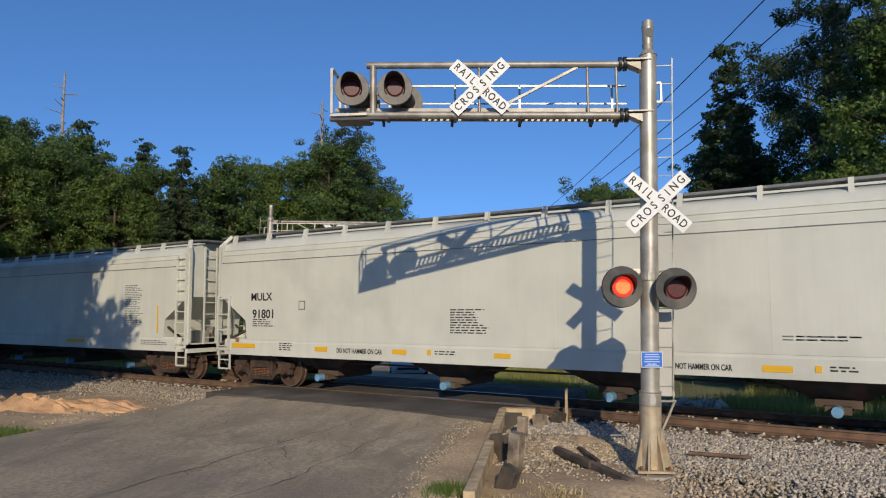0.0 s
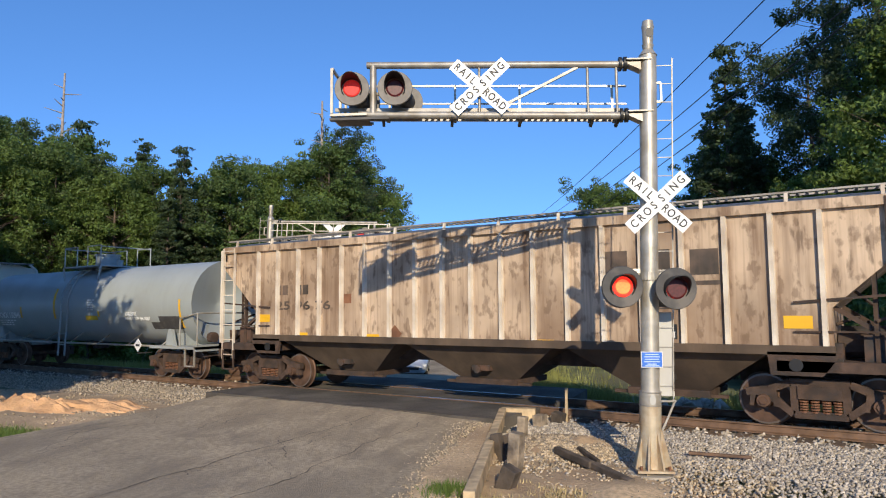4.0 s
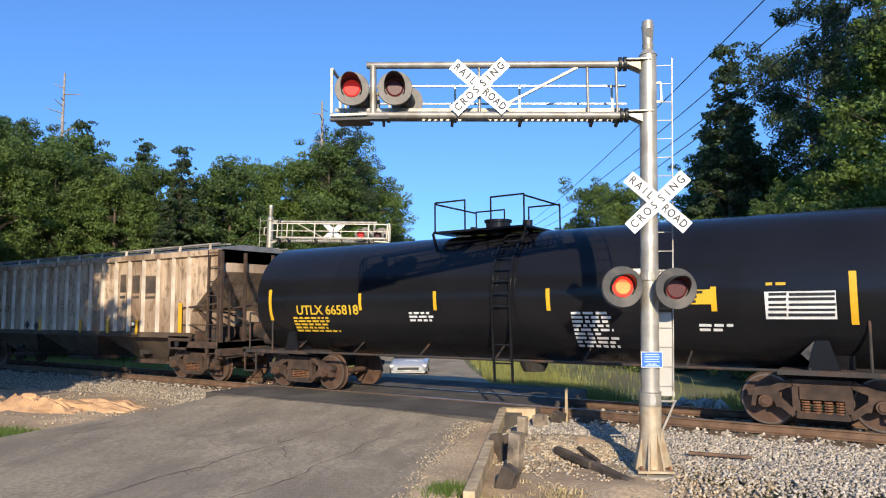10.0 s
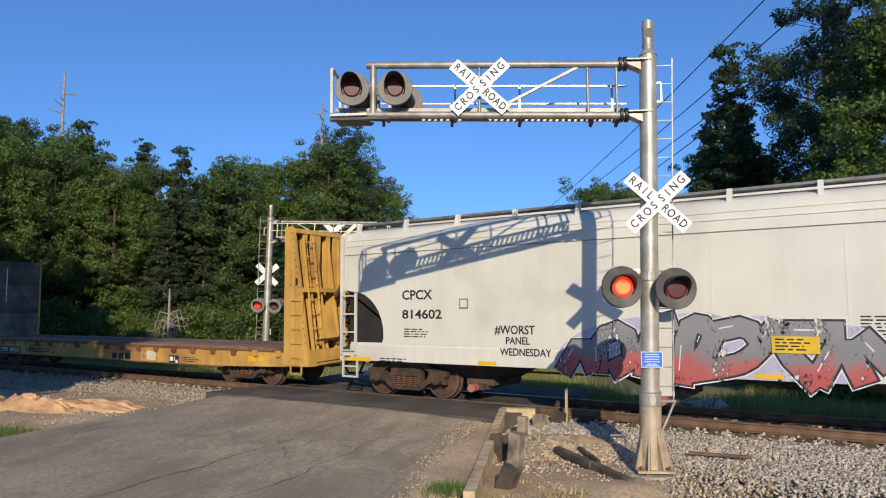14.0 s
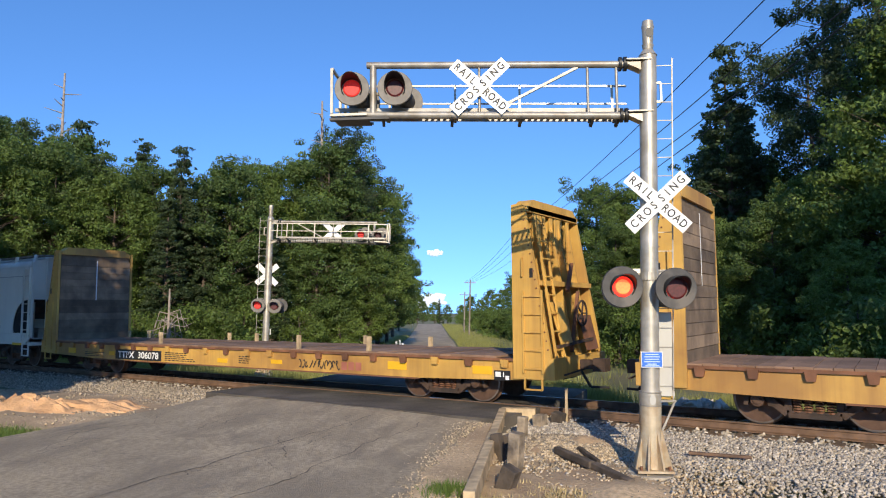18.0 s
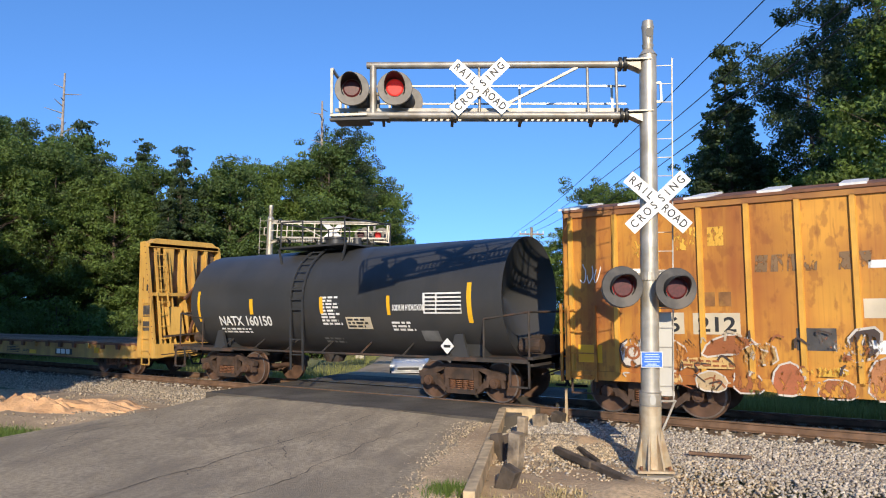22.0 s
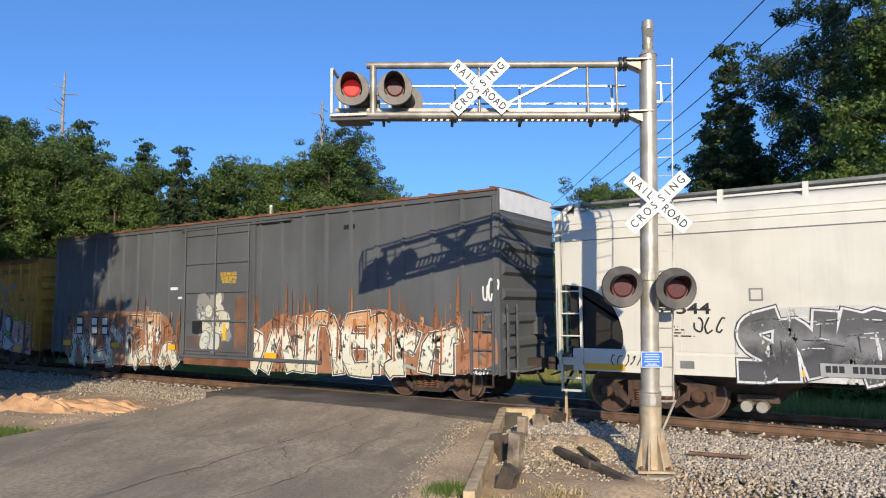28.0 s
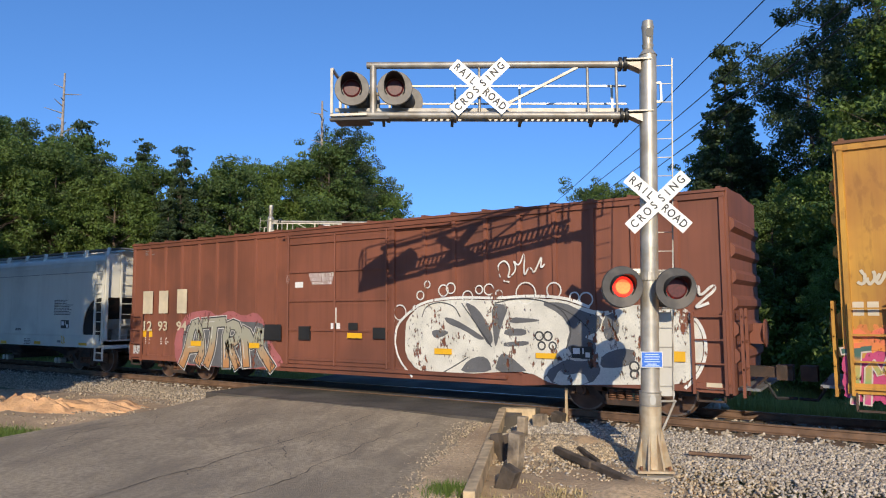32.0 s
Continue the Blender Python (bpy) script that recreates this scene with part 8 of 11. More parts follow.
on_tank(car, 5.51, 2.06, 0.29, 0.04, 1.508, 2.42, M_letter, "text_bar")
on_tank(car, 5.83, 2.05, 0.70, 0.04, 1.508, 2.42, M_letter, "text_bar")
on_tank(car, 5.50, 1.96, 0.29, 0.05, 1.508, 2.42, M_letter, "text_bar")
on_tank(car, 5.82, 1.96, 0.70, 0.05, 1.508, 2.42, M_letter, "text_bar")
tank_print(car, 5.49, 2.55, 0.41, 1, 1.5, 2.42, M_yel_letter, 7)
on_tank(car, 3.82, 2.18, 0.76, 0.27, 1.5, 2.42, M_yel_letter, "stencil_panel")
tank_print(car, 3.89, 2.43, 0.66, 3, 1.51, 2.42, M_letter, 9)
placard(car, 6.17, -1.3, 1.32, 0.3, True)
car, H = bulkhead_flat(-87.32, -66.7, "faded yellow bulkhead flat car with bare plank deck", 5, False, [], [])
panel(car, -6.64, 0.55, 1.65, 0.24, M_black, -FACE + 0.076)
stencil(car, "TTPX  805337", -6.54, 0.59, 1.49, 0.16, M_white, -FACE + 0.068)
small_print(car, -4.32, 0.88, 1.05, 5, M_letter, -FACE + 0.076, 0.025, 2)
panel(car, -2.72, 0.61, 0.23, 0.25, M_letter, -FACE + 0.076)
panel(car, -2.69, 0.64, 0.17, 0.20, M_yellow_car, -FACE + 0.07)
scrawl(car, 2.89, 0.55, 1.0, 0.28, spray((0.66, 0.55, 0.45), 0.3), 8, 0.03, -FACE + 0.076)
panel(car, 3.17, 0.58, 0.47, 0.28, M_cream, -FACE + 0.076)
lube_plate(car, 4.33, 0.49, 0.48, -FACE + 0.076)
marks(car, "XXX", 1.22, 0.56, 0.19, M_black, -FACE + 0.076, 0.286)
stripe(car, 7.95, 0.69, 0.32, 0.16, -FACE + 0.076)
stripe(car, 8.40, 0.71, 0.19, 0.13, -FACE + 0.076)
small_print(car, 5.04, 0.73, 0.79, 3, M_letter, -FACE + 0.076, 0.025, 4)
small_print(car, -4.60, 0.78, 2.65, 3, M_letter, -FACE + 0.076, 0.025, 5)
car, H = smooth_hopper(-65.5, -45.4, M_white_car, "white covered hopper car with graffiti along its side", "round", cap=M_red_cap)
stencil(car, "CPCX", -8.13, 2.35, 0.87, 0.23, M_letter, -FACE)
stencil(car, "814602", -8.13, 1.90, 1.13, 0.22, M_letter, -FACE)
small_print(car, -8.08, 1.67, 0.89, 4, M_letter, -FACE, 0.025, 1)
panel(car, -6.52, 2.13, 0.23, 0.23, M_roofwalk, -FACE)
panel(car, -6.49, 2.16, 0.17, 0.17, M_white_car, -FACE - 0.005)
words(car, "#WORST", -5.13, 1.66, 0.26, M_letter, -FACE - 0.004, 0.9)
words(car, "PANEL", -5.06, 1.43, 0.22, M_letter, -FACE - 0.004, 0.9)
words(car, "WEDNESDAY", -4.88, 1.19, 0.22, M_letter, -FACE - 0.016, 0.9)
top = sheet(car, [(-4.25, 0.95), (-4.1, 1.3), (-3.75, 1.6), (-3.1, 1.85), (-2.45, 1.95), (-1.75, 2), (-1.2, 2.05), (-0.75, 1.9), (-0.25, 2), (0.25, 1.85), (0.7, 1.85), (1.2, 1.8), (1.55, 1.7), (1.55, 0.85), (0.35, 0.85), (-1.7, 0.85), (-3.3, 0.9)], (0.50, 0.48, 0.60), -FACE - 0.018, "grey and red sprayed letters with white outlines")
style = Letters(top, 0.36, [(0.46, 0.09, 0.085), (0.44, 0.12, 0.11), (0.22, 0.22, 0.225), (0.24, 0.24, 0.245), (0.26, 0.26, 0.265)], (0.03, 0.03, 0.035), (0.78, 0.78, 0.77), -FACE - 0.018 - 0.003, 0.75, 1.9)
style.stroke([(-3.95, 0.95), (-3.6, 1.5), (-3.4, 1)])
style.stroke([(-3.25, 1), (-3.25, 1.55), (-2.7, 1.75), (-2.55, 1.15), (-2.9, 0.95)])
style.stroke([(-2.35, 0.95), (-2.2, 1.75), (-1.85, 1.85)])
style.stroke([(-1.65, 0.85), (-1.55, 1.75), (-1.3, 1.85), (-1.05, 1.65), (-1.25, 1.2), (-1.55, 1.1)])
style.stroke([(-0.95, 1.7), (-0.5, 1.8), (-0.25, 1.45), (-0.55, 1.15), (-0.9, 1.05), (-1.4, 0.95)])
style.stroke([(-0.2, 1.55), (0, 1.85), (0.1, 1.35), (0.5, 0.9)])
style.stroke([(0.25, 1.7), (0.85, 1.7)])
style.stroke([(0.6, 0.95), (0.95, 1.6), (1.2, 1)])
style.stroke([(1.3, 1.55), (1.55, 1.25)])
panel(car, -0.11, 1.33, 0.74, 0.29, M_yel_letter, -FACE - 0.04)
small_print(car, -0.05, 1.58, 0.63, 4, M_letter, -FACE - 0.046, 0.025, 3)
small_print(car, 1.23, 1.97, 0.81, 12, M_letter, -FACE, 0.025, 12)
stripe(car, -9.86, 0.86, 0.78, 0.09, -FACE - 0.016)
stripe(car, -6.04, 0.90, 0.46, 0.08, -FACE - 0.016)
stripe(car, -3.18, 0.87, 0.47, 0.09, -FACE - 0.016)
stripe(car, -0.40, 0.88, 0.45, 0.08, -FACE - 0.016)
stripe(car, 5.04, 0.81, 0.45, 0.08, -FACE - 0.016)
marks(car, "XXXXXX XXXX", 3.47, 0.92, 0.14, M_sign_blue, -FACE - 0.012, 0.058)
stripe(car, 5.63, 0.90, 0.10, 0.11, -FACE - 0.016)
diamond(car, 3.19, -FACE - 0.036, 0.96, 0.24, M_roofwalk)
small_print(car, -8.79, 0.96, 1.11, 2, M_letter, -FACE - 0.016, 0.025, 3)
lube_plate(car, 6.29, 1.50, 0.53, -FACE)
small_print(car, 7.27, 1.60, 0.62, 2, M_letter, -FACE, 0.025, 4)
panel(car, 2.05, 0.75, 0.41, 0.27, M_white, -FACE - 0.016)
small_print(car, 3.17, 1.02, 0.98, 2, M_letter, -FACE - 0.016, 0.025, 6)
stripe(car, 4.98, 0.85, 0.51, 0.10, -FACE - 0.016)
stripe(car, 8.80, 0.86, 0.71, 0.09, -FACE - 0.016)
car, H = bulkhead_flat(-44.4, -23.95, "yellow bulkhead flat car with stakes on its deck", 6, True, [(-3.28, 0.40, 0), (2.81, 0.40, 0), (5.24, 0.40, 0), (-8.97, 0.3, 2.5), (-7.69, 0.3, 2.5), (-3.05, 0.3, 2.5), (-1.68, 0.3, 2.5), (3.04, 0.3, 2.5), (5.38, 0.3, 2.5)], [])
stripe(car, -8.54, 0.67, 0.46, 0.18, -FACE + 0.076)
stripe(car, -5.99, 0.66, 0.31, 0.13, -FACE + 0.076)
panel(car, -5.61, 0.55, 2.50, 0.32, M_black, -FACE + 0.076)
stencil(car, "TTPX  306078", -5.46, 0.60, 2.22, 0.22, M_white, -FACE + 0.068)
small_print(car, -2.93, 0.84, 1.53, 5, M_letter, -FACE + 0.076, 0.025, 3)
small_print(car, 0.52, 0.83, 0.64, 4, M_letter, -FACE + 0.076, 0.025, 4)
stripe(car, -0.40, 0.62, 0.43, 0.12, -FACE + 0.076)
stripe(car, 1.84, 0.67, 0.43, 0.11, -FACE + 0.076)
small_print(car, -7.47, 0.74, 1.32, 3, M_letter, -FACE + 0.076, 0.025, 6)
marks(car, "XXX", 4.41, 0.61, 0.20, M_red_cap, -FACE + 0.076, 0.181)
lube_plate(car, 8.84, 0.57, 0.40, -FACE + 0.076)
stripe(car, 5.90, 0.69, 0.56, 0.19, -FACE + 0.076)
stripe(car, 8.29, 0.69, 0.50, 0.18, -FACE + 0.076)
scrawl(car, 2.88, 0.60, 1.49, 0.23, M_letter, 7, 0.03, -FACE + 0.076)
car, H = bulkhead_flat(-22.1, -1.8, "yellow bulkhead flat car with clear deck", 7, True, [], [])
panel(car, -5.54, 0.54, 2.26, 0.32, M_black, -FACE + 0.076)
stencil(car, "TTPX  806249", -5.44, 0.59, 2.11, 0.22, M_white, -FACE + 0.068)
small_print(car, -1.59, 0.87, 0.34, 6, M_letter, -FACE + 0.076, 0.025, 3)
small_print(car, 0.48, 0.79, 1.09, 4, M_letter, -FACE + 0.076, 0.025, 4)
small_print(car, 1.77, 0.72, 0.55, 2, M_letter, -FACE + 0.076, 0.025, 5)
small_print(car, -2.91, 0.83, 1.10, 5, M_letter, -FACE + 0.076, 0.025, 8)
panel(car, 4.13, 0.60, 1.12, 0.20, M_black, -FACE + 0.076)
marks(car, "XXX", 4.23, 0.62, 0.17, M_white, -FACE + 0.068, 0.244)
small_print(car, 0.75, 0.86, 0.71, 4, M_letter, -FACE + 0.076, 0.025, 2)
stripe(car, 2.26, 0.57, 0.50, 0.14, -FACE + 0.076)
stripe(car, 6.66, 0.70, 0.30, 0.19, -FACE + 0.076)
panel(car, H - 0.6, 1.5, 0.36, 0.3, M_disc, -1.462)
panel(car, H - 0.6, 1.95, 0.36, 0.36, M_disc, -1.462)
car, H = tank_car(0.00, 10.70, 1.45, 2.38, M_tank_dark, "dull black chemical tank car with yellow bands", -0.8, ext=0.75, hd=0.75)
stencil(car, "NATX 160150", -4.11, 1.69, 2.18, 0.28, M_white, 0, (1.45, 2.38))
tank_print(car, -4.15, 1.62, 1.72, 2, 1.45, 2.38, M_white, 3)
on_tank(car, -5.03, 1.80, 0.11, 0.90, 1.45, 2.38, M_stripe, "reflector")
on_tank(car, -2.74, 2.01, 0.14, 0.43, 1.45, 2.38, M_stripe, "reflector")
on_tank(car, -0.05, 2.03, 0.12, 0.43, 1.45, 2.38, M_stripe, "reflector")
on_tank(car, 2.17, 1.99, 0.10, 0.47, 1.45, 2.38, M_stripe, "reflector")
on_tank(car, 4.46, 1.81, 0.12, 0.91, 1.45, 2.38, M_stripe, "reflector")
on_tank(car, 3.25, 2.02, 1.06, 0.49, 1.45, 2.38, M_white, "stencil_panel")
on_tank(car, 3.32, 2.43, 0.29, 0.05, 1.458, 2.38, M_letter, "text_bar")
on_tank(car, 3.66, 2.42, 0.66, 0.05, 1.458, 2.38, M_letter, "text_bar")
on_tank(car, 3.32, 2.33, 0.29, 0.05, 1.458, 2.38, M_letter, "text_bar")
on_tank(car, 3.66, 2.33, 0.66, 0.05, 1.458, 2.38, M_letter, "text_bar")
on_tank(car, 3.32, 2.24, 0.29, 0.05, 1.458, 2.38, M_letter, "text_bar")
on_tank(car, 3.65, 2.24, 0.66, 0.05, 1.458, 2.38, M_letter, "text_bar")
on_tank(car, 3.31, 2.15, 0.29, 0.05, 1.458, 2.38, M_letter, "text_bar")
on_tank(car, 3.64, 2.15, 0.66, 0.05, 1.458, 2.38, M_letter, "text_bar")
on_tank(car, 3.30, 2.06, 0.29, 0.05, 1.458, 2.38, M_letter, "text_bar")
on_tank(car, 3.63, 2.06, 0.66, 0.05, 1.458, 2.38, M_letter, "text_bar")
on_tank(car, 0.80, 1.64, 0.82, 0.30, 1.45, 2.38, M_cream, "stencil_panel")
tank_print(car, 0.86, 1.90, 0.75, 3, 1.46, 2.38, M_letter, 3)
words(car, "SODIUM HYDROXIDE", 2.81, 2.16, 0.20, M_white, -1.446, 0.48)
tank_print(car, -0.02, 2.47, 0.69, 9, 1.45, 2.38, M_white, 6)
tank_print(car, 2.25, 1.83, 0.77, 3, 1.45, 2.38, M_white, 8)
on_tank(car, 3.06, 1.36, 0.49, 0.26, 1.45, 2.38, M_roofwalk, "stencil_panel")
tank_print(car, -0.20, 1.40, 0.82, 2, 1.45, 2.38, M_roofwalk, 9)
placard(car, 3.92, -1.42, 1.28, 0.26)
car, H = boxcar(12.2, 27.65, M_box_orange, "faded orange boxcar with a sooty corrugated door", 4.14, 0.62, (-1.67, 1.59, M_door_black, "corrugated"), M_rusty, 14, rib_mat=M_white, rib_w=0.2, inset=1.6,
                posts=[-7.6, -6.66, -5.85, -5.04, -4.22, -3.4, -2.57, 2.82, 3.65, 4.48, 5.28, 6.1, 6.93, 7.6], post_mat=M_orange_post, rail_mat=M_rust_rail, roof_ribs=12, rise=0.29)
panel(car, -5.96, 1.63, 0.59, 0.40, M_cream, -FACE + 0.05)
panel(car, -5.21, 1.63, 0.82, 0.39, M_cream, -FACE + 0.05)
stencil(car, "36", -5.88, 1.67, 0.43, 0.28, M_letter, -FACE + 0.042)
stencil(car, "212", -5.12, 1.68, 0.66, 0.27, M_letter, -FACE + 0.042)
panel(car, -2.49, 1.93, 0.49, 0.32, M_cream, -FACE + 0.05)
panel(car, -2.11, 2.49, 0.27, 0.26, M_cream, -FACE + 0.05)
panel(car, -7.48, 1.04, 0.50, 0.35, M_stripe, -FACE + 0.05)
panel(car, -2.39, 2.75, 0.39, 0.13, M_white, -FACE + 0.05)
panel(car, -3.50, 1.38, 0.60, 0.38, M_disc, -FACE + 0.05)
panel(car, -2.45, 1.35, 0.27, 0.22, M_white, -FACE + 0.05)
rust, chalk, sooty, butter = (0.33, 0.11, 0.035), (0.62, 0.56, 0.48), (0.07, 0.045, 0.035), (0.66, 0.43, 0.16)
y = -FACE - 0.003
top = sheet(car, [(-6.55, 1.02), (-6.62, 1.4), (-6.4, 1.55), (-6.12, 1.45), (-6.08, 1.1), (-6.3, 0.98)], chalk, y, "rusty sprayed letters with chalky outlines", 0.03, sooty, 0.32)
ring(top, -6.34, 1.27, 0.12, 0.05, rust, y - 0.002)
for k, (outline, fill, edge) in enumerate((
        ([(-6.0, 0.95), (-5.95, 1.35), (-5.6, 1.55), (-5.3, 1.35), (-5.35, 0.95)], (0.52, 0.22, 0.05), 0.03),
        ([(-5.1, 1.2), (-4.95, 1.5), (-4.55, 1.66), (-4.15, 1.55), (-4.05, 1.2), (-4.5, 1.3)], rust, 0.035),
        ([(-5.45, 1.0), (-5.45, 1.2), (-4.15, 1.24), (-4.15, 1.03)], butter, 0.0),
        ([(-4.38, 1.1), (-4.35, 1.45), (-3.85, 1.5), (-3.78, 1.12)], (0.50, 0.30, 0.10), 0.03),
        ([(-2.75, 1.2), (-2.72, 1.72), (-2.25, 1.8), (-2.3, 1.3)], sooty, 0.045))):
    sheet(top, outline, fill, y - 0.0006 * (k + 1), "", edge, chalk, 0.34)
for k, (outline, fill, edge) in enumerate((
        ([(-5.95, 0.66), (-5.9, 0.92), (-5.5, 0.95), (-5.4, 0.7)], butter, 0.02),
        ([(-5.15, 0.62), (-5.2, 0.88), (-4.9, 1.0), (-4.62, 0.85), (-4.7, 0.6)], (0.55, 0.40, 0.22), 0.03),
        ([(-4.55, 0.6), (-4.5, 1.05), (-4.1, 0.95), (-4.0, 0.62)], rust, 0.03),
        ([(-3.95, 0.62), (-3.85, 1.1), (-3.55, 1.2), (-3.35, 0.85), (-3.5, 0.6)], (0.42, 0.13, 0.05), 0.035),
        ([(-3.3, 0.95), (-3.3, 1.1), (-2.75, 1.12), (-2.75, 0.97)], (0.68, 0.40, 0.05), 0.0),
        ([(-3.25, 0.58), (-3.15, 0.92), (-2.7, 0.9), (-2.6, 0.6)], rust, 0.025),
        ([(-2.5, 0.6), (-2.45, 1.2), (-2.1, 1.35), (-1.8, 1.0), (-1.85, 0.6)], (0.46, 0.19, 0.07), 0.03))):
    sheet(top, outline, fill, y - 0.0006 * (k + 6), "", edge, chalk, 0.34)
small_print(car, -5.4, 1.17, 1.0, 2, spray(rust), y - 0.009, 0.035, 4)
for k, line in enumerate(([(-5.75, 1.05), (-5.7, 1.3), (-5.5, 1.35)], [(-4.8, 1.42), (-4.5, 1.52), (-4.25, 1.45)], [(-4.2, 1.2), (-4.15, 1.4), (-3.95, 1.35)], [(-3.75, 0.7), (-3.6, 1.0)], [(-2.9, 0.65), (-2.85, 0.85)], [(-2.3, 0.7), (-2.2, 1.1), (-2.0, 1.0), (-2.05, 0.7)], [(-2.6, 1.35), (-2.5, 1.65)], [(-4.9, 0.7), (-4.85, 0.9)])):
    brush(top, line, 0.028, (chalk, rust)[k % 2], y - 0.0092 - 0.0003 * k, 2, 0.32)
rr = random.Random(8)
for k in range(46):
    xa, za = rr.uniform(-6.6, -1.9), rr.uniform(0.62, 1.6)
    brush(top, [(xa, za), (xa + rr.uniform(-0.15, 0.15), za + rr.uniform(0.05, 0.2)), (xa + rr.uniform(-0.1, 0.3), za + rr.uniform(-0.1, 0.15))], rr.uniform(0.02, 0.045), rr.choice((chalk, sooty, rust, (0.50, 0.40, 0.28))), y - 0.012 - 0.0002 * k, 2, 0.32)
top = brush(car, [(-1.25, 1.4), (-1.2, 1.53), (-0.95, 1.52), (-0.9, 1.42), (-0.7, 1.42), (-0.6, 1.54), (-0.3, 1.5), (-0.1, 1.52), (0.1, 1.42), (0.3, 1.54), (0.55, 1.52), (0.45, 1.4), (0.85, 1.4)], 0.045, (0.58, 0.55, 0.50), -FACE - 0.079, 2, 0.3)
for k, line in enumerate(([(-1.1, 1.05), (-1.0, 1.18), (-0.8, 1.05), (-0.7, 1.18)], [(-0.5, 1.0), (-0.4, 1.15), (-0.25, 1.02)], [(0.1, 1.2), (0.2, 0.98), (0.4, 1.1)], [(0.45, 1.25), (0.4, 1.05)])):
    brush(top, line, 0.03, (0.45, 0.34, 0.30), -FACE - 0.079 - 0.0005 * k, 2, 0.3)
top = sheet(car, [(1.95, 1.5), (1.9, 1.9), (2.2, 1.8), (2.45, 1.98), (2.68, 1.95), (2.62, 1.6), (2.75, 1.3), (2.55, 1.05), (2.1, 1.08), (2.0, 1.25), (2.3, 1.35)], (0.20, 0.085, 0.04), y, "rust-brown sprayed letters with white outlines", 0.05, chalk, 0.32)
for k, (outline, fill, edge) in enumerate((
        ([(2.82, 1.15), (2.85, 1.8), (3.1, 1.98), (3.5, 1.95), (3.6, 1.5), (3.5, 1.12), (3.1, 1.05)], (0.30, 0.26, 0.22), 0.06),
        ([(3.05, 1.3), (3.1, 1.65), (3.35, 1.7), (3.4, 1.35)], butter, 0.035),
        ([(3.68, 1.3), (3.75, 1.85), (4.0, 1.97), (4.35, 1.9), (4.45, 1.5), (4.3, 1.2), (3.95, 1.12)], (0.26, 0.12, 0.06), 0.06),
        ([(3.95, 1.4), (4.0, 1.72), (4.18, 1.72), (4.2, 1.4)], sooty, 0.04),
        ([(4.6, 1.2), (4.55, 1.7), (4.8, 1.9), (5.0, 1.82), (4.95, 1.62), (5.22, 1.62), (5.2, 1.45), (4.95, 1.25)], (0.28, 0.10, 0.04), 0.045))):
    sheet(top, outline, fill, y - 0.0012 * (k + 1), "", edge, chalk, 0.34)
for k, line in enumerate(([(2.05, 1.75), (2.3, 1.6), (2.5, 1.7)], [(2.1, 1.2), (2.35, 1.2), (2.5, 1.4), (2.3, 1.5)], [(2.92, 1.4), (2.95, 1.8), (3.3, 1.85)], [(3.85, 1.35), (3.85, 1.7), (4.1, 1.85), (4.3, 1.7)], [(4.7, 1.3), (4.7, 1.65), (4.85, 1.72)], [(4.6, 1.12), (5.1, 1.15)], [(2.9, 1.12), (3.45, 1.08), (4.3, 1.1)])):
    brush(top, line, 0.035, chalk, y - 0.008 - 0.0004 * k, 2, 0.3)
for k, (xa, w, col) in enumerate(((-1.3, 0.25, butter), (-0.95, 0.3, chalk), (-0.5, 0.18, (0.40, 0.1, 0.06)), (-0.1, 0.5, butter), (0.5, 0.3, (0.7, 0.42, 0.04)), (1.0, 0.5, (0.55, 0.42, 0.25)), (1.9, 0.35, (0.5, 0.45, 0.42)), (2.35, 0.3, (0.36, 0.08, 0.05)), (3.0, 0.5, butter), (3.6, 0.4, chalk), (4.2, 0.9, (0.68, 0.42, 0.07)))):
    sheet(car, [(xa, 0.63), (xa + 0.02, 0.79), (xa + w, 0.78), (xa + w - 0.03, 0.64)], col, -FACE - 0.002, "faded paint patch on the side sill", wear=0.3)
for xa, za, w, h in ((-6.3, 3.1, 0.36, 0.32), (-5.5, 3.2, 0.24, 0.62), (-5.22, 3.3, 0.12, 0.32), (-4.9, 3.25, 0.28, 0.35), (5.4, 3.55, 0.22, 0.16), (5.75, 3.52, 0.26, 0.16), (6.3, 3.5, 0.2, 0.16)):
    panel(car, xa, za, w, h, spray((0.76, 0.42, 0.055), 0.4), -FACE + 0.05, "marking")
marks(car, "XXXX XX", -4.12, 2.74, 0.30, spray((0.22, 0.13, 0.06), 0.4), -FACE + 0.05, 0.2, 0.1)
small_print(car, 3.72, 2.88, 0.6, 6, M_rust_letter, -FACE + 0.045, 0.03, 7)
for k in range(34):
    xa, za = rr.uniform(1.95, 5.0), rr.uniform(0.95, 1.9)
    brush(top, [(xa, za), (xa + rr.uniform(-0.12, 0.12), za + rr.uniform(0.05, 0.25)), (xa + rr.uniform(-0.1, 0.25), za + rr.uniform(-0.1, 0.1))], rr.uniform(0.02, 0.05), rr.choice((chalk, sooty, rust)), y - 0.011 - 0.0002 * k, 2, 0.32)
panel(car, 5.27, 1.09, 0.75, 0.74, M_cream, -FACE + 0.05)
panel(car, 6.12, 1.10, 0.63, 0.84, M_cream, -FACE + 0.05)
panel(car, 6.36, 1.42, 0.21, 0.16, spray((0.12, 0.42, 0.06)), -FACE + 0.04)
lube_plate(car, 6.25, 1.12, 0.47, -FACE + 0.04)
small_print(car, 5.37, 1.68, 0.51, 8, M_rusty, -FACE + 0.04, 0.025, 5)
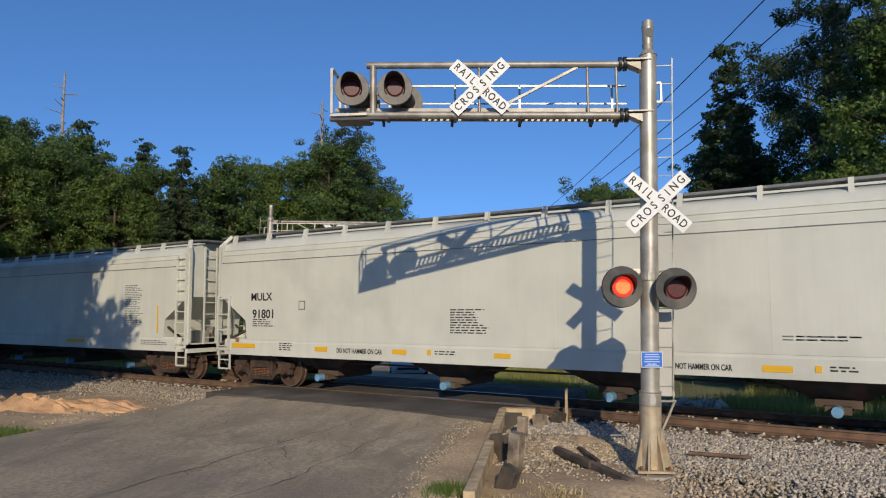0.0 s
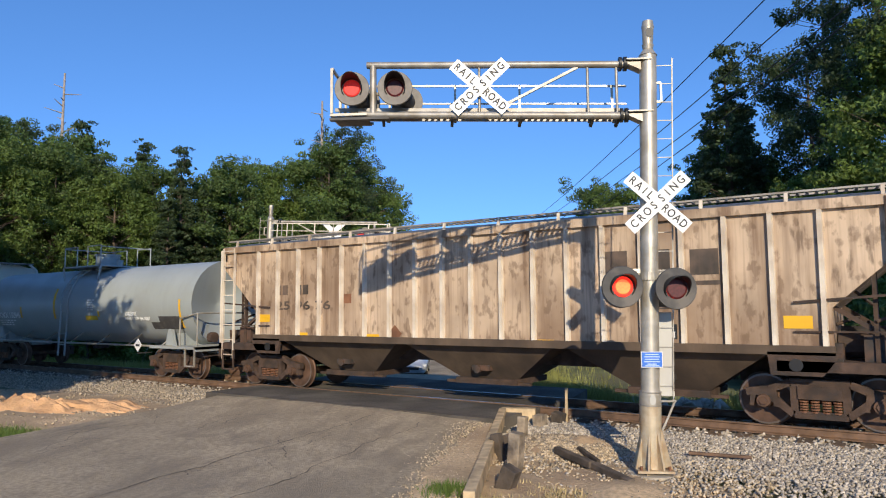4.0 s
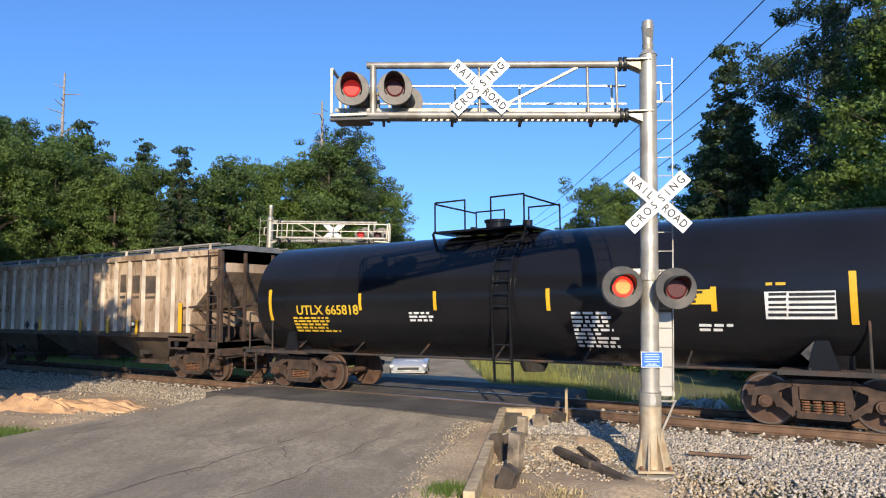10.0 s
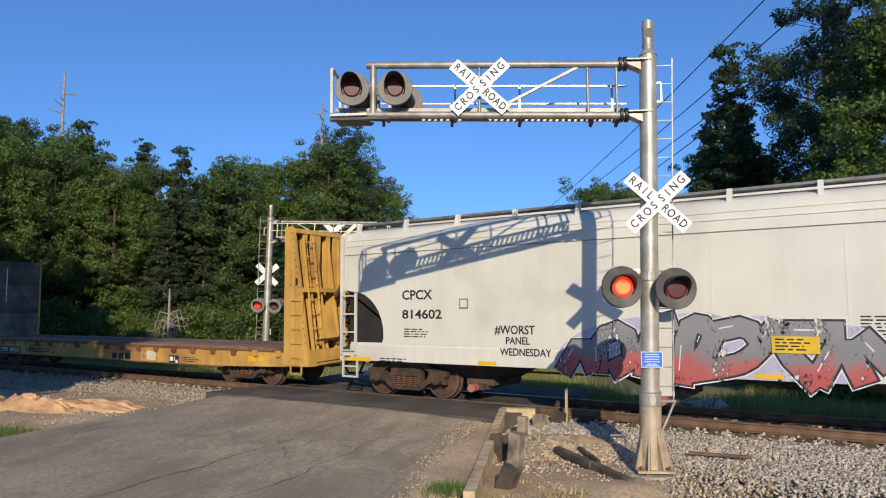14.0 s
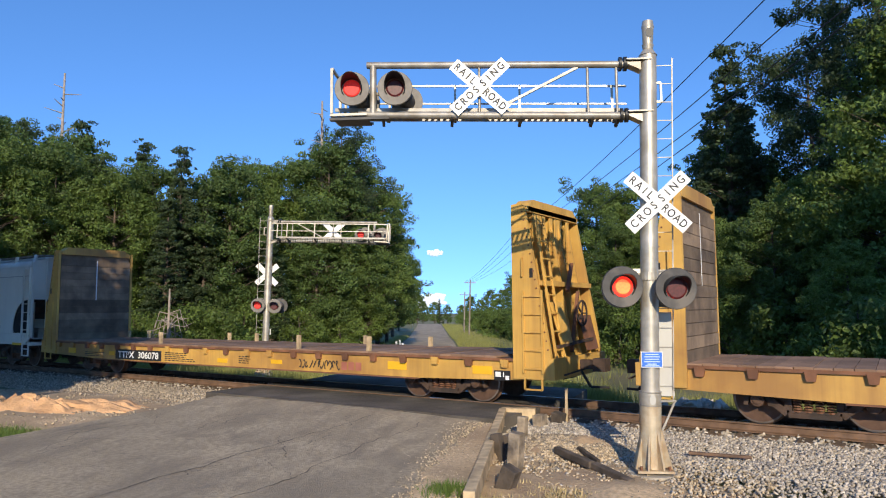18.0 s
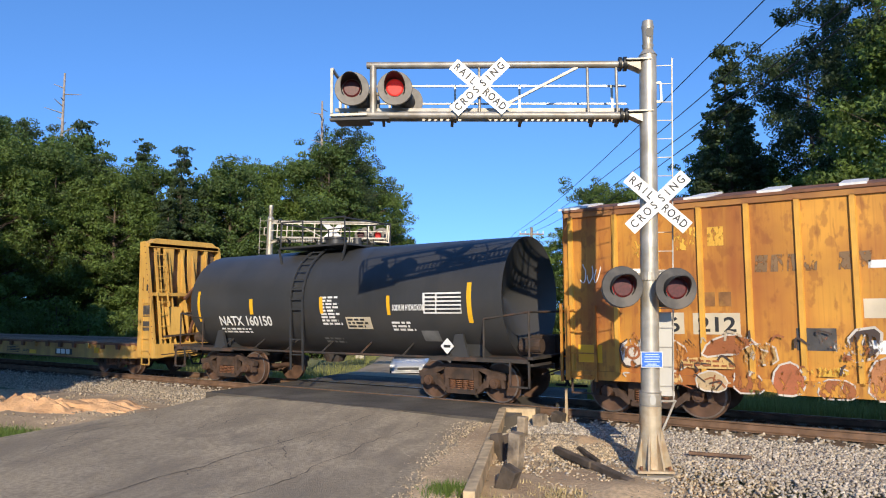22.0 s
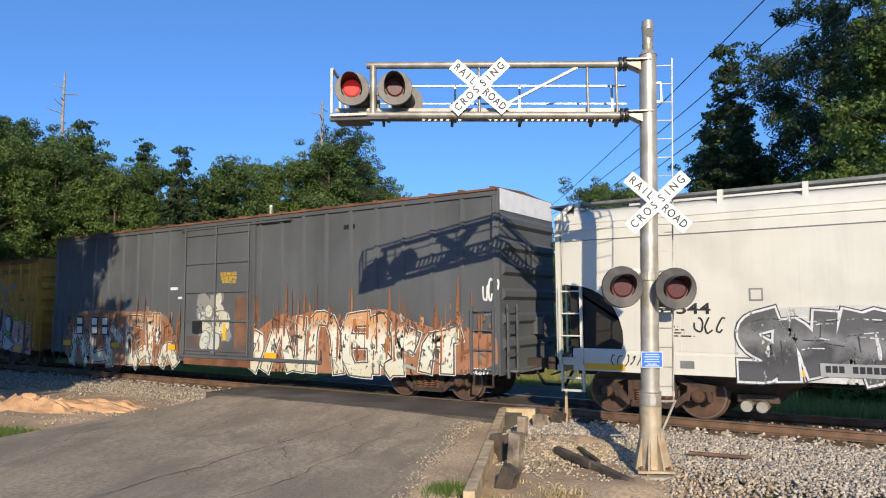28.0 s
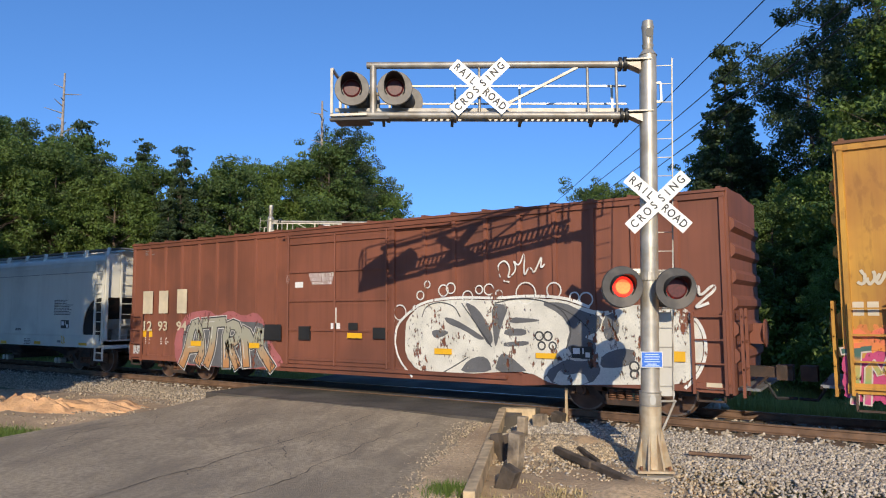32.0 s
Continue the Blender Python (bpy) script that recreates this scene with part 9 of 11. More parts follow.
arrows(car, 5.31, 2.92, 0.68, spray((0.25, 0.23, 0.17), 0.28), spray((0.50, 0.27, 0.085), 0.3), -FACE + 0.05)
marks(car, "XXX XXXXXX XXX", 3.28, 3.62, 0.17, M_rust_letter, -FACE + 0.05, 0.196)
marks(car, "XX XX", -5.86, 2.14, 0.26, M_rust_letter, -FACE + 0.05, 0.215)
scrawl(car, -7.42, 2.62, 0.46, 0.40, M_white, 3, 0.02, -FACE + 0.05)
car, H = boxcar(29.02, 44.4, M_box_yellow, "faded yellow boxcar covered in bright graffiti", 4.14, 0.62, (-1.77, 1.25, M_door_grey, "panel"), M_rusty, 14,
                posts=[-7.62, -6.99, -6.12, -5.24, -4.3, -3.44, -2.56, 2.1, 2.95, 3.82, 4.68, 5.55, 6.42, 7.1, 7.62], rail_mat=M_rust_rail)
marks(car, "X", -6.73, 3.33, 0.56, M_logo, -FACE + 0.05, 0.750, 0.22)
marks(car, "X", -5.86, 3.33, 0.51, M_logo, -FACE + 0.05, 0.630, 0.22)
marks(car, "X", -5.11, 3.34, 0.54, M_logo, -FACE + 0.05, 0.240, 0.22)
marks(car, "X", -4.74, 3.37, 0.55, M_logo, -FACE + 0.05, 0.530, 0.22)
marks(car, "X", -4.90, 2.67, 0.45, M_logo, -FACE + 0.05, 0.800, 0.22)
marks(car, "X", -3.81, 2.68, 0.40, M_logo, -FACE + 0.05, 0.660, 0.22)
marks(car, "X", -2.87, 2.69, 0.42, M_logo, -FACE + 0.05, 0.790, 0.22)
panel(car, -6.32, 3.12, 1.31, 0.09, M_logo, -FACE + 0.05)
panel(car, -6.31, 2.67, 0.17, 0.48, M_logo, -FACE + 0.05)
panel(car, -6.81, 2.58, 0.59, 0.09, M_logo, -FACE + 0.05)

for xa, w in ((-6.7, 0.5), (-5.98, 0.66)):
    sheet(car, [(xa, 1.82), (xa - 0.03, 2.06), (xa + w, 2.08), (xa + w + 0.02, 1.84)], (0.04, 0.035, 0.035), -FACE - 0.041, "black sprayed patch behind the number", wear=0.2)
stencil(car, "38 356", -6.64, 1.85, 1.24, 0.2, M_white, -FACE - 0.045)
top = sheet(car, [(-7.75, 0.85), (-7.75, 1.5), (-7.15, 1.6), (-7.1, 2.05), (-6.4, 2), (-6, 2.1), (-5.5, 2.1), (-5.3, 2.25), (-4.9, 2), (-4.45, 2.15), (-4, 2), (-3.65, 2.2), (-3.4, 2.25), (-3.3, 2.05), (-2.8, 2.05), (-2.7, 1.6), (-2.3, 1.7), (-2, 1.75), (-1.85, 1.4), (-1.9, 0.65), (-4, 0.55), (-6.9, 0.7)], (0.74, 0.50, 0.45), -FACE - 0.004, "green sprayed letters on a pink cloud")
style = Letters(top, 0.26, [(0.05, 0.16, 0.055), (0.09, 0.27, 0.09), (0.13, 0.34, 0.13), (0.24, 0.43, 0.22)], (0.02, 0.025, 0.02), (0.58, 0.62, 0.54), -FACE - 0.004 - 0.003, 0.35, 1.9)
style.stroke([(-7.5, 0.75), (-6.85, 1.15), (-7.35, 1.4)])
style.stroke([(-7.25, 1.6), (-6.5, 1.6), (-6.65, 1.1), (-6.4, 0.75)])
style.stroke([(-6.25, 0.85), (-6.3, 1.75), (-5.9, 1.7), (-5.85, 1.4), (-6.2, 1.2)])
style.stroke([(-6.15, 1.15), (-5.55, 0.65)])
style.stroke([(-5.35, 1.95), (-5.2, 1.45)])
style.stroke([(-5.05, 0.6), (-4.7, 1.75)])
style.stroke([(-4.05, 1.55), (-4.65, 1.25), (-4.25, 0.95), (-3.8, 0.65)])
style.stroke([(-3.35, 1.6), (-3.75, 1.45), (-3.5, 1.2), (-3.8, 0.95), (-3.55, 0.65)])
style.stroke([(-2.75, 1.7), (-3.25, 1.65), (-3.3, 1.15), (-3.3, 0.7), (-2.75, 0.7)])
style.stroke([(-3.2, 1.2), (-2.75, 1.25)])
style.stroke([(-2.4, 1.6), (-2.6, 1.3), (-2.4, 0.65)])
style.stroke([(-2, 1.05), (-2.25, 1), (-2, 0.6)])
style.stroke([(-1.9, 0.7), (-1.4, 0.55)])
brush(top, [(-7.2, 1.45), (-7.15, 1.05)], 0.06, (0.10, 0.16, 0.20), -FACE - 0.004 - 0.0300, 0)
brush(top, [(-5.8, 1.1), (-5.75, 0.75)], 0.06, (0.10, 0.16, 0.20), -FACE - 0.004 - 0.0302, 0)
brush(top, [(-5.65, 1.05), (-5.6, 0.7)], 0.06, (0.10, 0.16, 0.20), -FACE - 0.004 - 0.0304, 0)
brush(top, [(-4.9, 0.9), (-4.85, 0.6)], 0.06, (0.10, 0.16, 0.20), -FACE - 0.004 - 0.0306, 0)
brush(top, [(-4.5, 0.85), (-4.45, 0.6)], 0.06, (0.10, 0.16, 0.20), -FACE - 0.004 - 0.0308, 0)
brush(top, [(-3.15, 0.9), (-3.1, 0.7)], 0.06, (0.10, 0.16, 0.20), -FACE - 0.004 - 0.0310, 0)
brush(top, [(-2.95, 0.9), (-2.95, 0.7)], 0.06, (0.10, 0.16, 0.20), -FACE - 0.004 - 0.0312, 0)
brush(top, [(-2.2, 0.9), (-2.15, 0.6)], 0.06, (0.10, 0.16, 0.20), -FACE - 0.004 - 0.0314, 0)
brush(top, [(-2.1, 0.9), (-2.05, 0.6)], 0.06, (0.10, 0.16, 0.20), -FACE - 0.004 - 0.0316, 0)
brush(top, [(-1.6, 0.65), (-1.6, 0.55)], 0.06, (0.10, 0.16, 0.20), -FACE - 0.004 - 0.0318, 0)
brush(top, [(-1.5, 0.65), (-1.45, 0.55)], 0.06, (0.10, 0.16, 0.20), -FACE - 0.004 - 0.0320, 0)
sheet(top, [(-5.85, 1.65), (-5.55, 1.7), (-5.5, 1.4), (-5.75, 1.3)], (0.42, 0.24, 0.09), -FACE - 0.004 - 0.0320)
sheet(top, [(-5.25, 1), (-4.8, 1.15), (-4.65, 0.95), (-5, 0.9)], (0.42, 0.24, 0.09), -FACE - 0.004 - 0.0322)
sheet(top, [(-3.9, 1.1), (-3.55, 1.1), (-3.5, 0.95), (-3.85, 0.9)], (0.42, 0.24, 0.09), -FACE - 0.004 - 0.0324)
sheet(top, [(-3.3, 1.25), (-2.8, 1.25), (-2.8, 1.2), (-3.3, 1.2)], (0.42, 0.24, 0.09), -FACE - 0.004 - 0.0326)
rr = random.Random(15)
for k in range(60):
    xa, za = rr.uniform(-7.4, -1.8), rr.uniform(0.6, 1.65)
    brush(top, [(xa, za), (xa + rr.uniform(-0.08, 0.08), za - rr.uniform(0.1, 0.3))], rr.uniform(0.02, 0.06), rr.choice(((0.025, 0.03, 0.028), (0.025, 0.03, 0.028), (0.10, 0.16, 0.20), (0.45, 0.27, 0.08), (0.55, 0.62, 0.55))), -FACE - 0.034 - 0.0001 * k, 0, 0.25)
marks(car, "XXXXX", -7.02, 3.13, 0.2, M_white, -FACE + 0.046, 0.09, 0.12)
marks(car, "XXX", -6.9, 2.93, 0.15, M_white, -FACE + 0.046, 0.09, 0.1)
scrawl(car, -7.56, 2.69, 0.27, 1.38, spray((0.10, 0.2, 0.42)), 7, 0.04, -FACE + 0.05)
diamond(car, -2.29, -FACE + 0.04, 2.27, 0.4, M_white)
top = sheet(car, [(-1.5, 0.85), (-1.6, 2.25), (-1.3, 2.6), (-1, 2.75), (-0.55, 2.7), (-0.2, 2.25), (0.25, 2.25), (0.8, 2.25), (1.3, 1.55), (1.25, 0.9), (-0.15, 0.9)], (0.40, 0.105, 0.075), -FACE - 0.076, "white and red sprayed shapes on the door")
sheet(top, [(0.2, 1.2), (0.55, 2.05), (0.7, 2.05), (0.95, 1.45), (1.3, 1.65), (1.3, 1.3), (0.7, 1.05)], (0.66, 0.36, 0.32), -FACE - 0.076 - 0.001)
sheet(top, [(-1.5, 0.9), (-1.55, 1.35), (-1.2, 1.45), (-0.45, 1.4), (-0.2, 1.2), (0.2, 1.1), (0.15, 0.9), (-0.7, 0.9)], (0.46, 0.60, 0.60), -FACE - 0.076 - 0.0015)
sheet(top, [(-1.5, 2), (-1.45, 2.35), (-1.2, 2.6), (-0.75, 2.65), (-0.45, 2.45), (-0.3, 2.1), (-0.4, 1.9), (-1.15, 1.85), (-1.45, 1.95)], (0.66, 0.68, 0.68), -FACE - 0.076 - 0.0030, "", 0.035)
sheet(top, [(-1.2, 1.75), (-0.55, 1.75), (-0.6, 1.5), (-0.9, 1.4), (-1.15, 1.5)], (0.66, 0.68, 0.68), -FACE - 0.076 - 0.0042, "", 0.035)
sheet(top, [(0.2, 2.25), (0, 2.65), (0.1, 2.95), (0.55, 2.95), (0.6, 2.75), (0.35, 2.65), (0.2, 2.75), (0.35, 2.45), (0.5, 2.5), (0.4, 2.25)], (0.66, 0.68, 0.68), -FACE - 0.076 - 0.0054, "", 0.035)
sheet(top, [(0.35, 2.25), (0.6, 2.05), (0.55, 1.75), (0.2, 1.5), (-0.35, 1.4), (-0.4, 1.5), (0, 1.6), (0.3, 1.85), (0.25, 2.1)], (0.66, 0.68, 0.68), -FACE - 0.076 - 0.0066, "", 0.035)
ring(top, 0, 1.85, 0.30, 0.16, (0.66, 0.68, 0.68), -FACE - 0.076 - 0.009)
ring(top, 0, 1.85, 0.385, 0.03, (0.04, 0.04, 0.045), -FACE - 0.076 - 0.0095)
ring(top, 0, 1.85, 0.215, 0.03, (0.04, 0.04, 0.045), -FACE - 0.076 - 0.0095)
brush(top, [(-1.45, 2.1), (-1, 2.05), (-0.4, 2.1)], 0.03, (0.04, 0.04, 0.045), -FACE - 0.076 - 0.0100)
brush(top, [(-1.3, 1.75), (-0.45, 1.75)], 0.03, (0.04, 0.04, 0.045), -FACE - 0.076 - 0.0102)
brush(top, [(-1.1, 1.7), (-1, 1.6), (-0.9, 1.7), (-0.8, 1.6), (-0.65, 1.7)], 0.03, (0.04, 0.04, 0.045), -FACE - 0.076 - 0.0104)
brush(top, [(-1.5, 1.15), (-1.2, 1.3), (-0.7, 1.25)], 0.03, (0.04, 0.04, 0.045), -FACE - 0.076 - 0.0106)
brush(top, [(-1.2, 2.3), (-0.95, 2.35), (-1, 2.15)], 0.03, (0.04, 0.04, 0.045), -FACE - 0.076 - 0.0108)
brush(top, [(0.4, 1.6), (0.7, 1.5), (0.9, 1.55)], 0.03, (0.04, 0.04, 0.045), -FACE - 0.076 - 0.0110)
brush(top, [(-0.7, 1.05), (-0.3, 1.15)], 0.03, (0.04, 0.04, 0.045), -FACE - 0.076 - 0.0112)
sheet(top, [(-1.45, 1.8), (-1.2, 1.8), (-1.2, 1.45), (-1.4, 1.45)], (0.075, 0.05, 0.05), -FACE - 0.076 - 0.0110)
sheet(top, [(-0.6, 1.85), (-0.3, 1.85), (-0.35, 1.65), (-0.55, 1.65)], (0.075, 0.05, 0.05), -FACE - 0.076 - 0.0112)
sheet(top, [(0, 1.5), (0.3, 1.5), (0.25, 1.35), (0, 1.35)], (0.075, 0.05, 0.05), -FACE - 0.076 - 0.0114)
sheet(top, [(0.35, 1.25), (0.55, 1.25), (0.55, 1.1), (0.35, 1.1)], (0.075, 0.05, 0.05), -FACE - 0.076 - 0.0116)
sheet(top, [(0.7, 1.25), (0.9, 1.3), (0.9, 1.15), (0.65, 1.15)], (0.075, 0.05, 0.05), -FACE - 0.076 - 0.0118)
sheet(top, [(-0.55, 1.25), (-0.3, 1.2), (-0.35, 1.05), (-0.55, 1.05)], (0.075, 0.05, 0.05), -FACE - 0.076 - 0.0120)
mural(car, -1.67, 1.78, 0.41, 0.97, (0.5, 0.6, 0.58), [(0.35, 0.08, 0.06), (0.55, 0.65, 0.62), (0.6, 0.35, 0.4)], (0.5, 0.3, 0.3), 34, 5, 0.03, None, -FACE - 0.004, 0.3, True, "blobs")
top = sheet(car, [(4.55, 0.9), (4.6, 1.75), (4.9, 2), (5.4, 2.05), (5.85, 2.05), (6.15, 1.75), (6.95, 1.8), (6.95, 1.75), (7.7, 1.75), (7.65, 0.5), (7.15, 0.55), (5.9, 0.6)], (0.62, 0.34, 0.31), -FACE - 0.004, "grey and pink sprayed shapes with black outlines")
sheet(top, [(1.4, 0.95), (1.45, 1.85), (1.75, 2.3), (2.1, 2.35), (2.1, 0.9)], (0.55, 0.53, 0.55), -FACE - 0.004 - 0.0020, "", 0.045)
sheet(top, [(3.6, 1.15), (3.65, 2), (3.8, 2.15), (4.15, 2.15), (4.1, 0.95)], (0.52, 0.50, 0.53), -FACE - 0.004 - 0.0032, "", 0.045)
sheet(top, [(2.7, 1.85), (3, 1.7), (3.05, 1.05), (2.85, 1.2)], (0.33, 0.27, 0.36), -FACE - 0.004 - 0.0044, "", 0.045)
sheet(top, [(4.6, 1.4), (5.05, 1.95), (5.25, 1.75), (5.35, 0.95), (4.75, 1)], (0.50, 0.45, 0.52), -FACE - 0.004 - 0.0056, "", 0.045)
sheet(top, [(5.45, 1.85), (5.6, 1.95), (5.85, 1.95), (5.95, 1.65), (5.9, 1.35), (5.7, 1.35), (5.5, 1.5)], (0.58, 0.56, 0.60), -FACE - 0.004 - 0.0068, "", 0.045)
sheet(top, [(5.35, 1.2), (5.7, 1.3), (6.35, 0.9), (5.9, 0.65), (5.35, 0.65)], (0.60, 0.58, 0.60), -FACE - 0.004 - 0.0080, "", 0.045)
sheet(top, [(2.05, 0.95), (2.75, 0.85), (3.55, 0.9), (3.4, 0.6), (2.75, 0.35), (2.1, 0.55)], (0.045, 0.043, 0.048), -FACE - 0.004 - 0.0092, "", 0)
sheet(top, [(5.15, 2.35), (5.3, 2.05), (5.2, 1.45), (5.05, 1.3), (5, 1.7)], (0.045, 0.043, 0.048), -FACE - 0.004 - 0.0104, "", 0)
sheet(top, [(5.95, 1.95), (6.15, 1.7), (6.05, 1.2), (5.95, 1.05), (5.9, 1.4)], (0.045, 0.043, 0.048), -FACE - 0.004 - 0.0116, "", 0)
sheet(top, [(4.45, 2), (4.7, 2), (4.7, 1.65), (4.5, 1.4)], (0.045, 0.043, 0.048), -FACE - 0.004 - 0.0128, "", 0)
sheet(top, [(6.9, 0.75), (7.05, 1.05), (7.25, 1.2), (7.5, 1.15), (7.25, 0.9), (7.1, 0.55), (6.85, 0.55)], (0.13, 0.13, 0.14), -FACE - 0.004 - 0.0140, "", 0)
sheet(top, [(6.25, 1.15), (6.9, 1.1), (6.85, 0.9), (6.4, 0.95)], (0.66, 0.60, 0.56), -FACE - 0.004 - 0.0152, "", 0)
brush(top, [(4.6, 1.4), (4.75, 1.15), (5, 1), (5.1, 0.7)], 0.05, (0.045, 0.043, 0.048), -FACE - 0.004 - 0.0190)
brush(top, [(5.4, 1.95), (5.6, 2.05), (5.95, 1.95), (6.15, 1.7)], 0.05, (0.045, 0.043, 0.048), -FACE - 0.004 - 0.0192)
brush(top, [(4.8, 1.65), (4.95, 1.3), (4.85, 0.95)], 0.05, (0.045, 0.043, 0.048), -FACE - 0.004 - 0.0194)
brush(top, [(1.55, 1.2), (1.75, 1.05), (2.05, 1.1)], 0.05, (0.045, 0.043, 0.048), -FACE - 0.004 - 0.0196)
brush(top, [(1.5, 1.65), (1.8, 1.85), (2.1, 1.85)], 0.05, (0.045, 0.043, 0.048), -FACE - 0.004 - 0.0198)
brush(top, [(5.35, 1.45), (5.6, 1.2), (5.9, 1.1), (6.25, 0.9)], 0.05, (0.045, 0.043, 0.048), -FACE - 0.004 - 0.0200)
words(car, "END", 7.25, 0.72, 0.2, M_letter, -FACE - 0.03, 1.0)
scrawl(car, 6.98, 1.25, 0.5, 0.32, M_letter, 12, 0.025, -FACE - 0.03)
words(car, "the boxcar pool", 6.08, 3.72, 0.35, M_logo, -FACE + 0.044, 0.96)
words(car, "any", 6.43, 2.77, 0.22, M_logo, -FACE + 0.044, 1.12)
words(car, "road", 6.51, 2.59, 0.22, M_logo, -FACE + 0.044, 1.14)
arrows(car, 5.30, 2.88, 0.78, spray((0.22, 0.27, 0.27), 0.25), spray((0.62, 0.37, 0.13), 0.3), -FACE + 0.05)
panel(car, 6.29, 1.79, 0.22, 0.16, spray((0.16, 0.5, 0.06)), -FACE - 0.036)
panel(car, 5.64, 1.17, 0.22, 0.17, spray((0.16, 0.5, 0.06)), -FACE - 0.036)
stripe(car, 6.35, 0.65, 0.48, 0.17, -FACE - 0.042)
stripe(car, -6.92, 0.68, 0.51, 0.20, -FACE - 0.042)
stripe(car, -4.57, 0.60, 0.45, 0.18, -FACE - 0.042)
stripe(car, -2.38, 0.59, 0.40, 0.16, -FACE - 0.042)
stripe(car, 1.57, 0.58, 0.33, 0.17, -FACE - 0.042)
car, H = boxcar(45.8, 64.3, M_box_grey, "slate grey high boxcar with rusty graffiti along its foot", 4.8, 0.62, (-1.60, 1.40, M_box_grey, "plug"), M_rusty, 22, False)
top = sheet(car, [(-8.35, 0.35), (-8.35, 1.65), (-7.55, 2.15), (-5.95, 2.2), (-4.7, 2.1), (-2.75, 2.15), (-2, 1.45), (-1.75, 0.45), (-4.8, 0.35)], (0.36, 0.19, 0.11), -FACE - 0.004, "cream sprayed letters eaten by rust")
style = Letters(top, 0.33, [(0.60, 0.56, 0.42), (0.66, 0.66, 0.56), (0.74, 0.72, 0.60), (0.58, 0.34, 0.18)], (0.10, 0.085, 0.08), (0.74, 0.73, 0.66), -FACE - 0.004 - 0.003, 0.45, 2.1)
style.stroke([(-7.9, 0.45), (-7.65, 1.8), (-6.95, 0.5)])
style.stroke([(-6.6, 1.8), (-6.65, 0.55), (-5.85, 0.65)])
style.stroke([(-5.55, 0.45), (-5.7, 1.8), (-4.95, 1.2)])
style.stroke([(-4.4, 0.55), (-4.5, 1.85), (-3.9, 1.8)])
style.stroke([(-3.35, 0.6), (-3.35, 1.8)])
style.stroke([(-3, 1.9), (-3, 1.1), (-3.8, 0.8), (-4.1, 0.5)])
style.stroke([(-2.7, 0.55), (-2.45, 1.15), (-2.05, 0.6)])
rr = random.Random(44)
for k in range(110):
    xa, za = rr.choice((rr.uniform(-8.2, -2.0), rr.uniform(1.5, 9.0))), rr.uniform(0.55, 1.85)
    brush(top, [(xa, za), (xa + rr.uniform(-0.12, 0.12), za + rr.uniform(0.06, 0.3)), (xa + rr.uniform(-0.15, 0.3), za + rr.uniform(0.0, 0.25))], rr.uniform(0.02, 0.075), rr.choice(((0.06, 0.055, 0.05), (0.06, 0.055, 0.05), (0.50, 0.20, 0.06), (0.58, 0.30, 0.14), (0.30, 0.11, 0.05), (0.42, 0.46, 0.38), (0.16, 0.16, 0.15))), -FACE - 0.022 - 0.0001 * k, 1, 0.22)
rust_rain(top, -8.35, -1.75, 1.4, 2.8, -FACE - 0.004 - 0.0008, 6)
top = sheet(car, [(1.3, 0.45), (1.35, 1.3), (1.85, 1.7), (2.55, 2.05), (3.1, 1.95), (3.9, 2.15), (4.65, 1.85), (5.6, 2.1), (6.2, 2.15), (6.8, 1.9), (7.35, 1.75), (7.75, 1.65), (8.35, 2.05), (8.45, 1.7), (8.8, 1.55), (9.25, 1.6), (9.25, 0.75), (6.35, 0.55), (4.05, 0.5)], (0.40, 0.19, 0.10), -FACE - 0.004, "cream sprayed letters eaten by rust")
style = Letters(top, 0.33, [(0.66, 0.60, 0.42), (0.72, 0.70, 0.58), (0.78, 0.75, 0.62), (0.62, 0.34, 0.16)], (0.10, 0.085, 0.08), (0.76, 0.74, 0.66), -FACE - 0.004 - 0.003, 0.45, 2.1)
style.stroke([(1.5, 0.6), (1.85, 1.3), (1.5, 1.4)])
style.stroke([(2, 0.6), (2.55, 1.85), (2.95, 0.65)])
style.stroke([(3.25, 0.65), (3.35, 1.8)])
style.stroke([(3.7, 0.65), (3.75, 1.75), (4, 1.95), (4.5, 1.8), (4.65, 0.65)])
style.stroke([(5.55, 1.9), (4.9, 1.85), (4.95, 0.65), (5.6, 0.65)])
style.stroke([(5, 1.35), (5.5, 1.35)])
style.stroke([(5.8, 0.7), (5.75, 1.8), (6.15, 1.9), (6.1, 1.45), (5.8, 1.3), (6.35, 0.7)])
style.stroke([(6.55, 0.7), (6.5, 1.85), (6.85, 1.1), (7, 1.5)])
style.stroke([(7.35, 0.8), (7.45, 1.4), (7.85, 1.45), (8.2, 1.55)])
style.stroke([(7.95, 1.45), (7.95, 0.8)])
rust_rain(top, 1.3, 9.25, 1.5, 2.95, -FACE - 0.004 - 0.0008, 5)
mural(car, 7.72, 9.06, 0.59, 1.65, (0.46, 0.22, 0.17), [(0.52, 0.26, 0.21), (0.56, 0.4, 0.28), (0.46, 0.2, 0.16)], (0.42, 0.2, 0.15), 43, 3, 0.03, None, -FACE + 0.05, 0.3, True, "blobs")
mural(car, -0.94, 0.56, 0.89, 2.67, (0.30, 0.30, 0.27), [(0.6, 0.64, 0.56), (0.5, 0.58, 0.58), (0.62, 0.6, 0.48)], (0.2, 0.2, 0.19), 44, 2, 0.03, None, -FACE - 0.035, 0.3, True, "blobs")
panel(car, 1.40, 0.88, 0.21, 1.65, M_rusty, -FACE + 0.05)
panel(car, -1.77, 0.76, 0.13, 1.21, M_rusty, -FACE + 0.05)
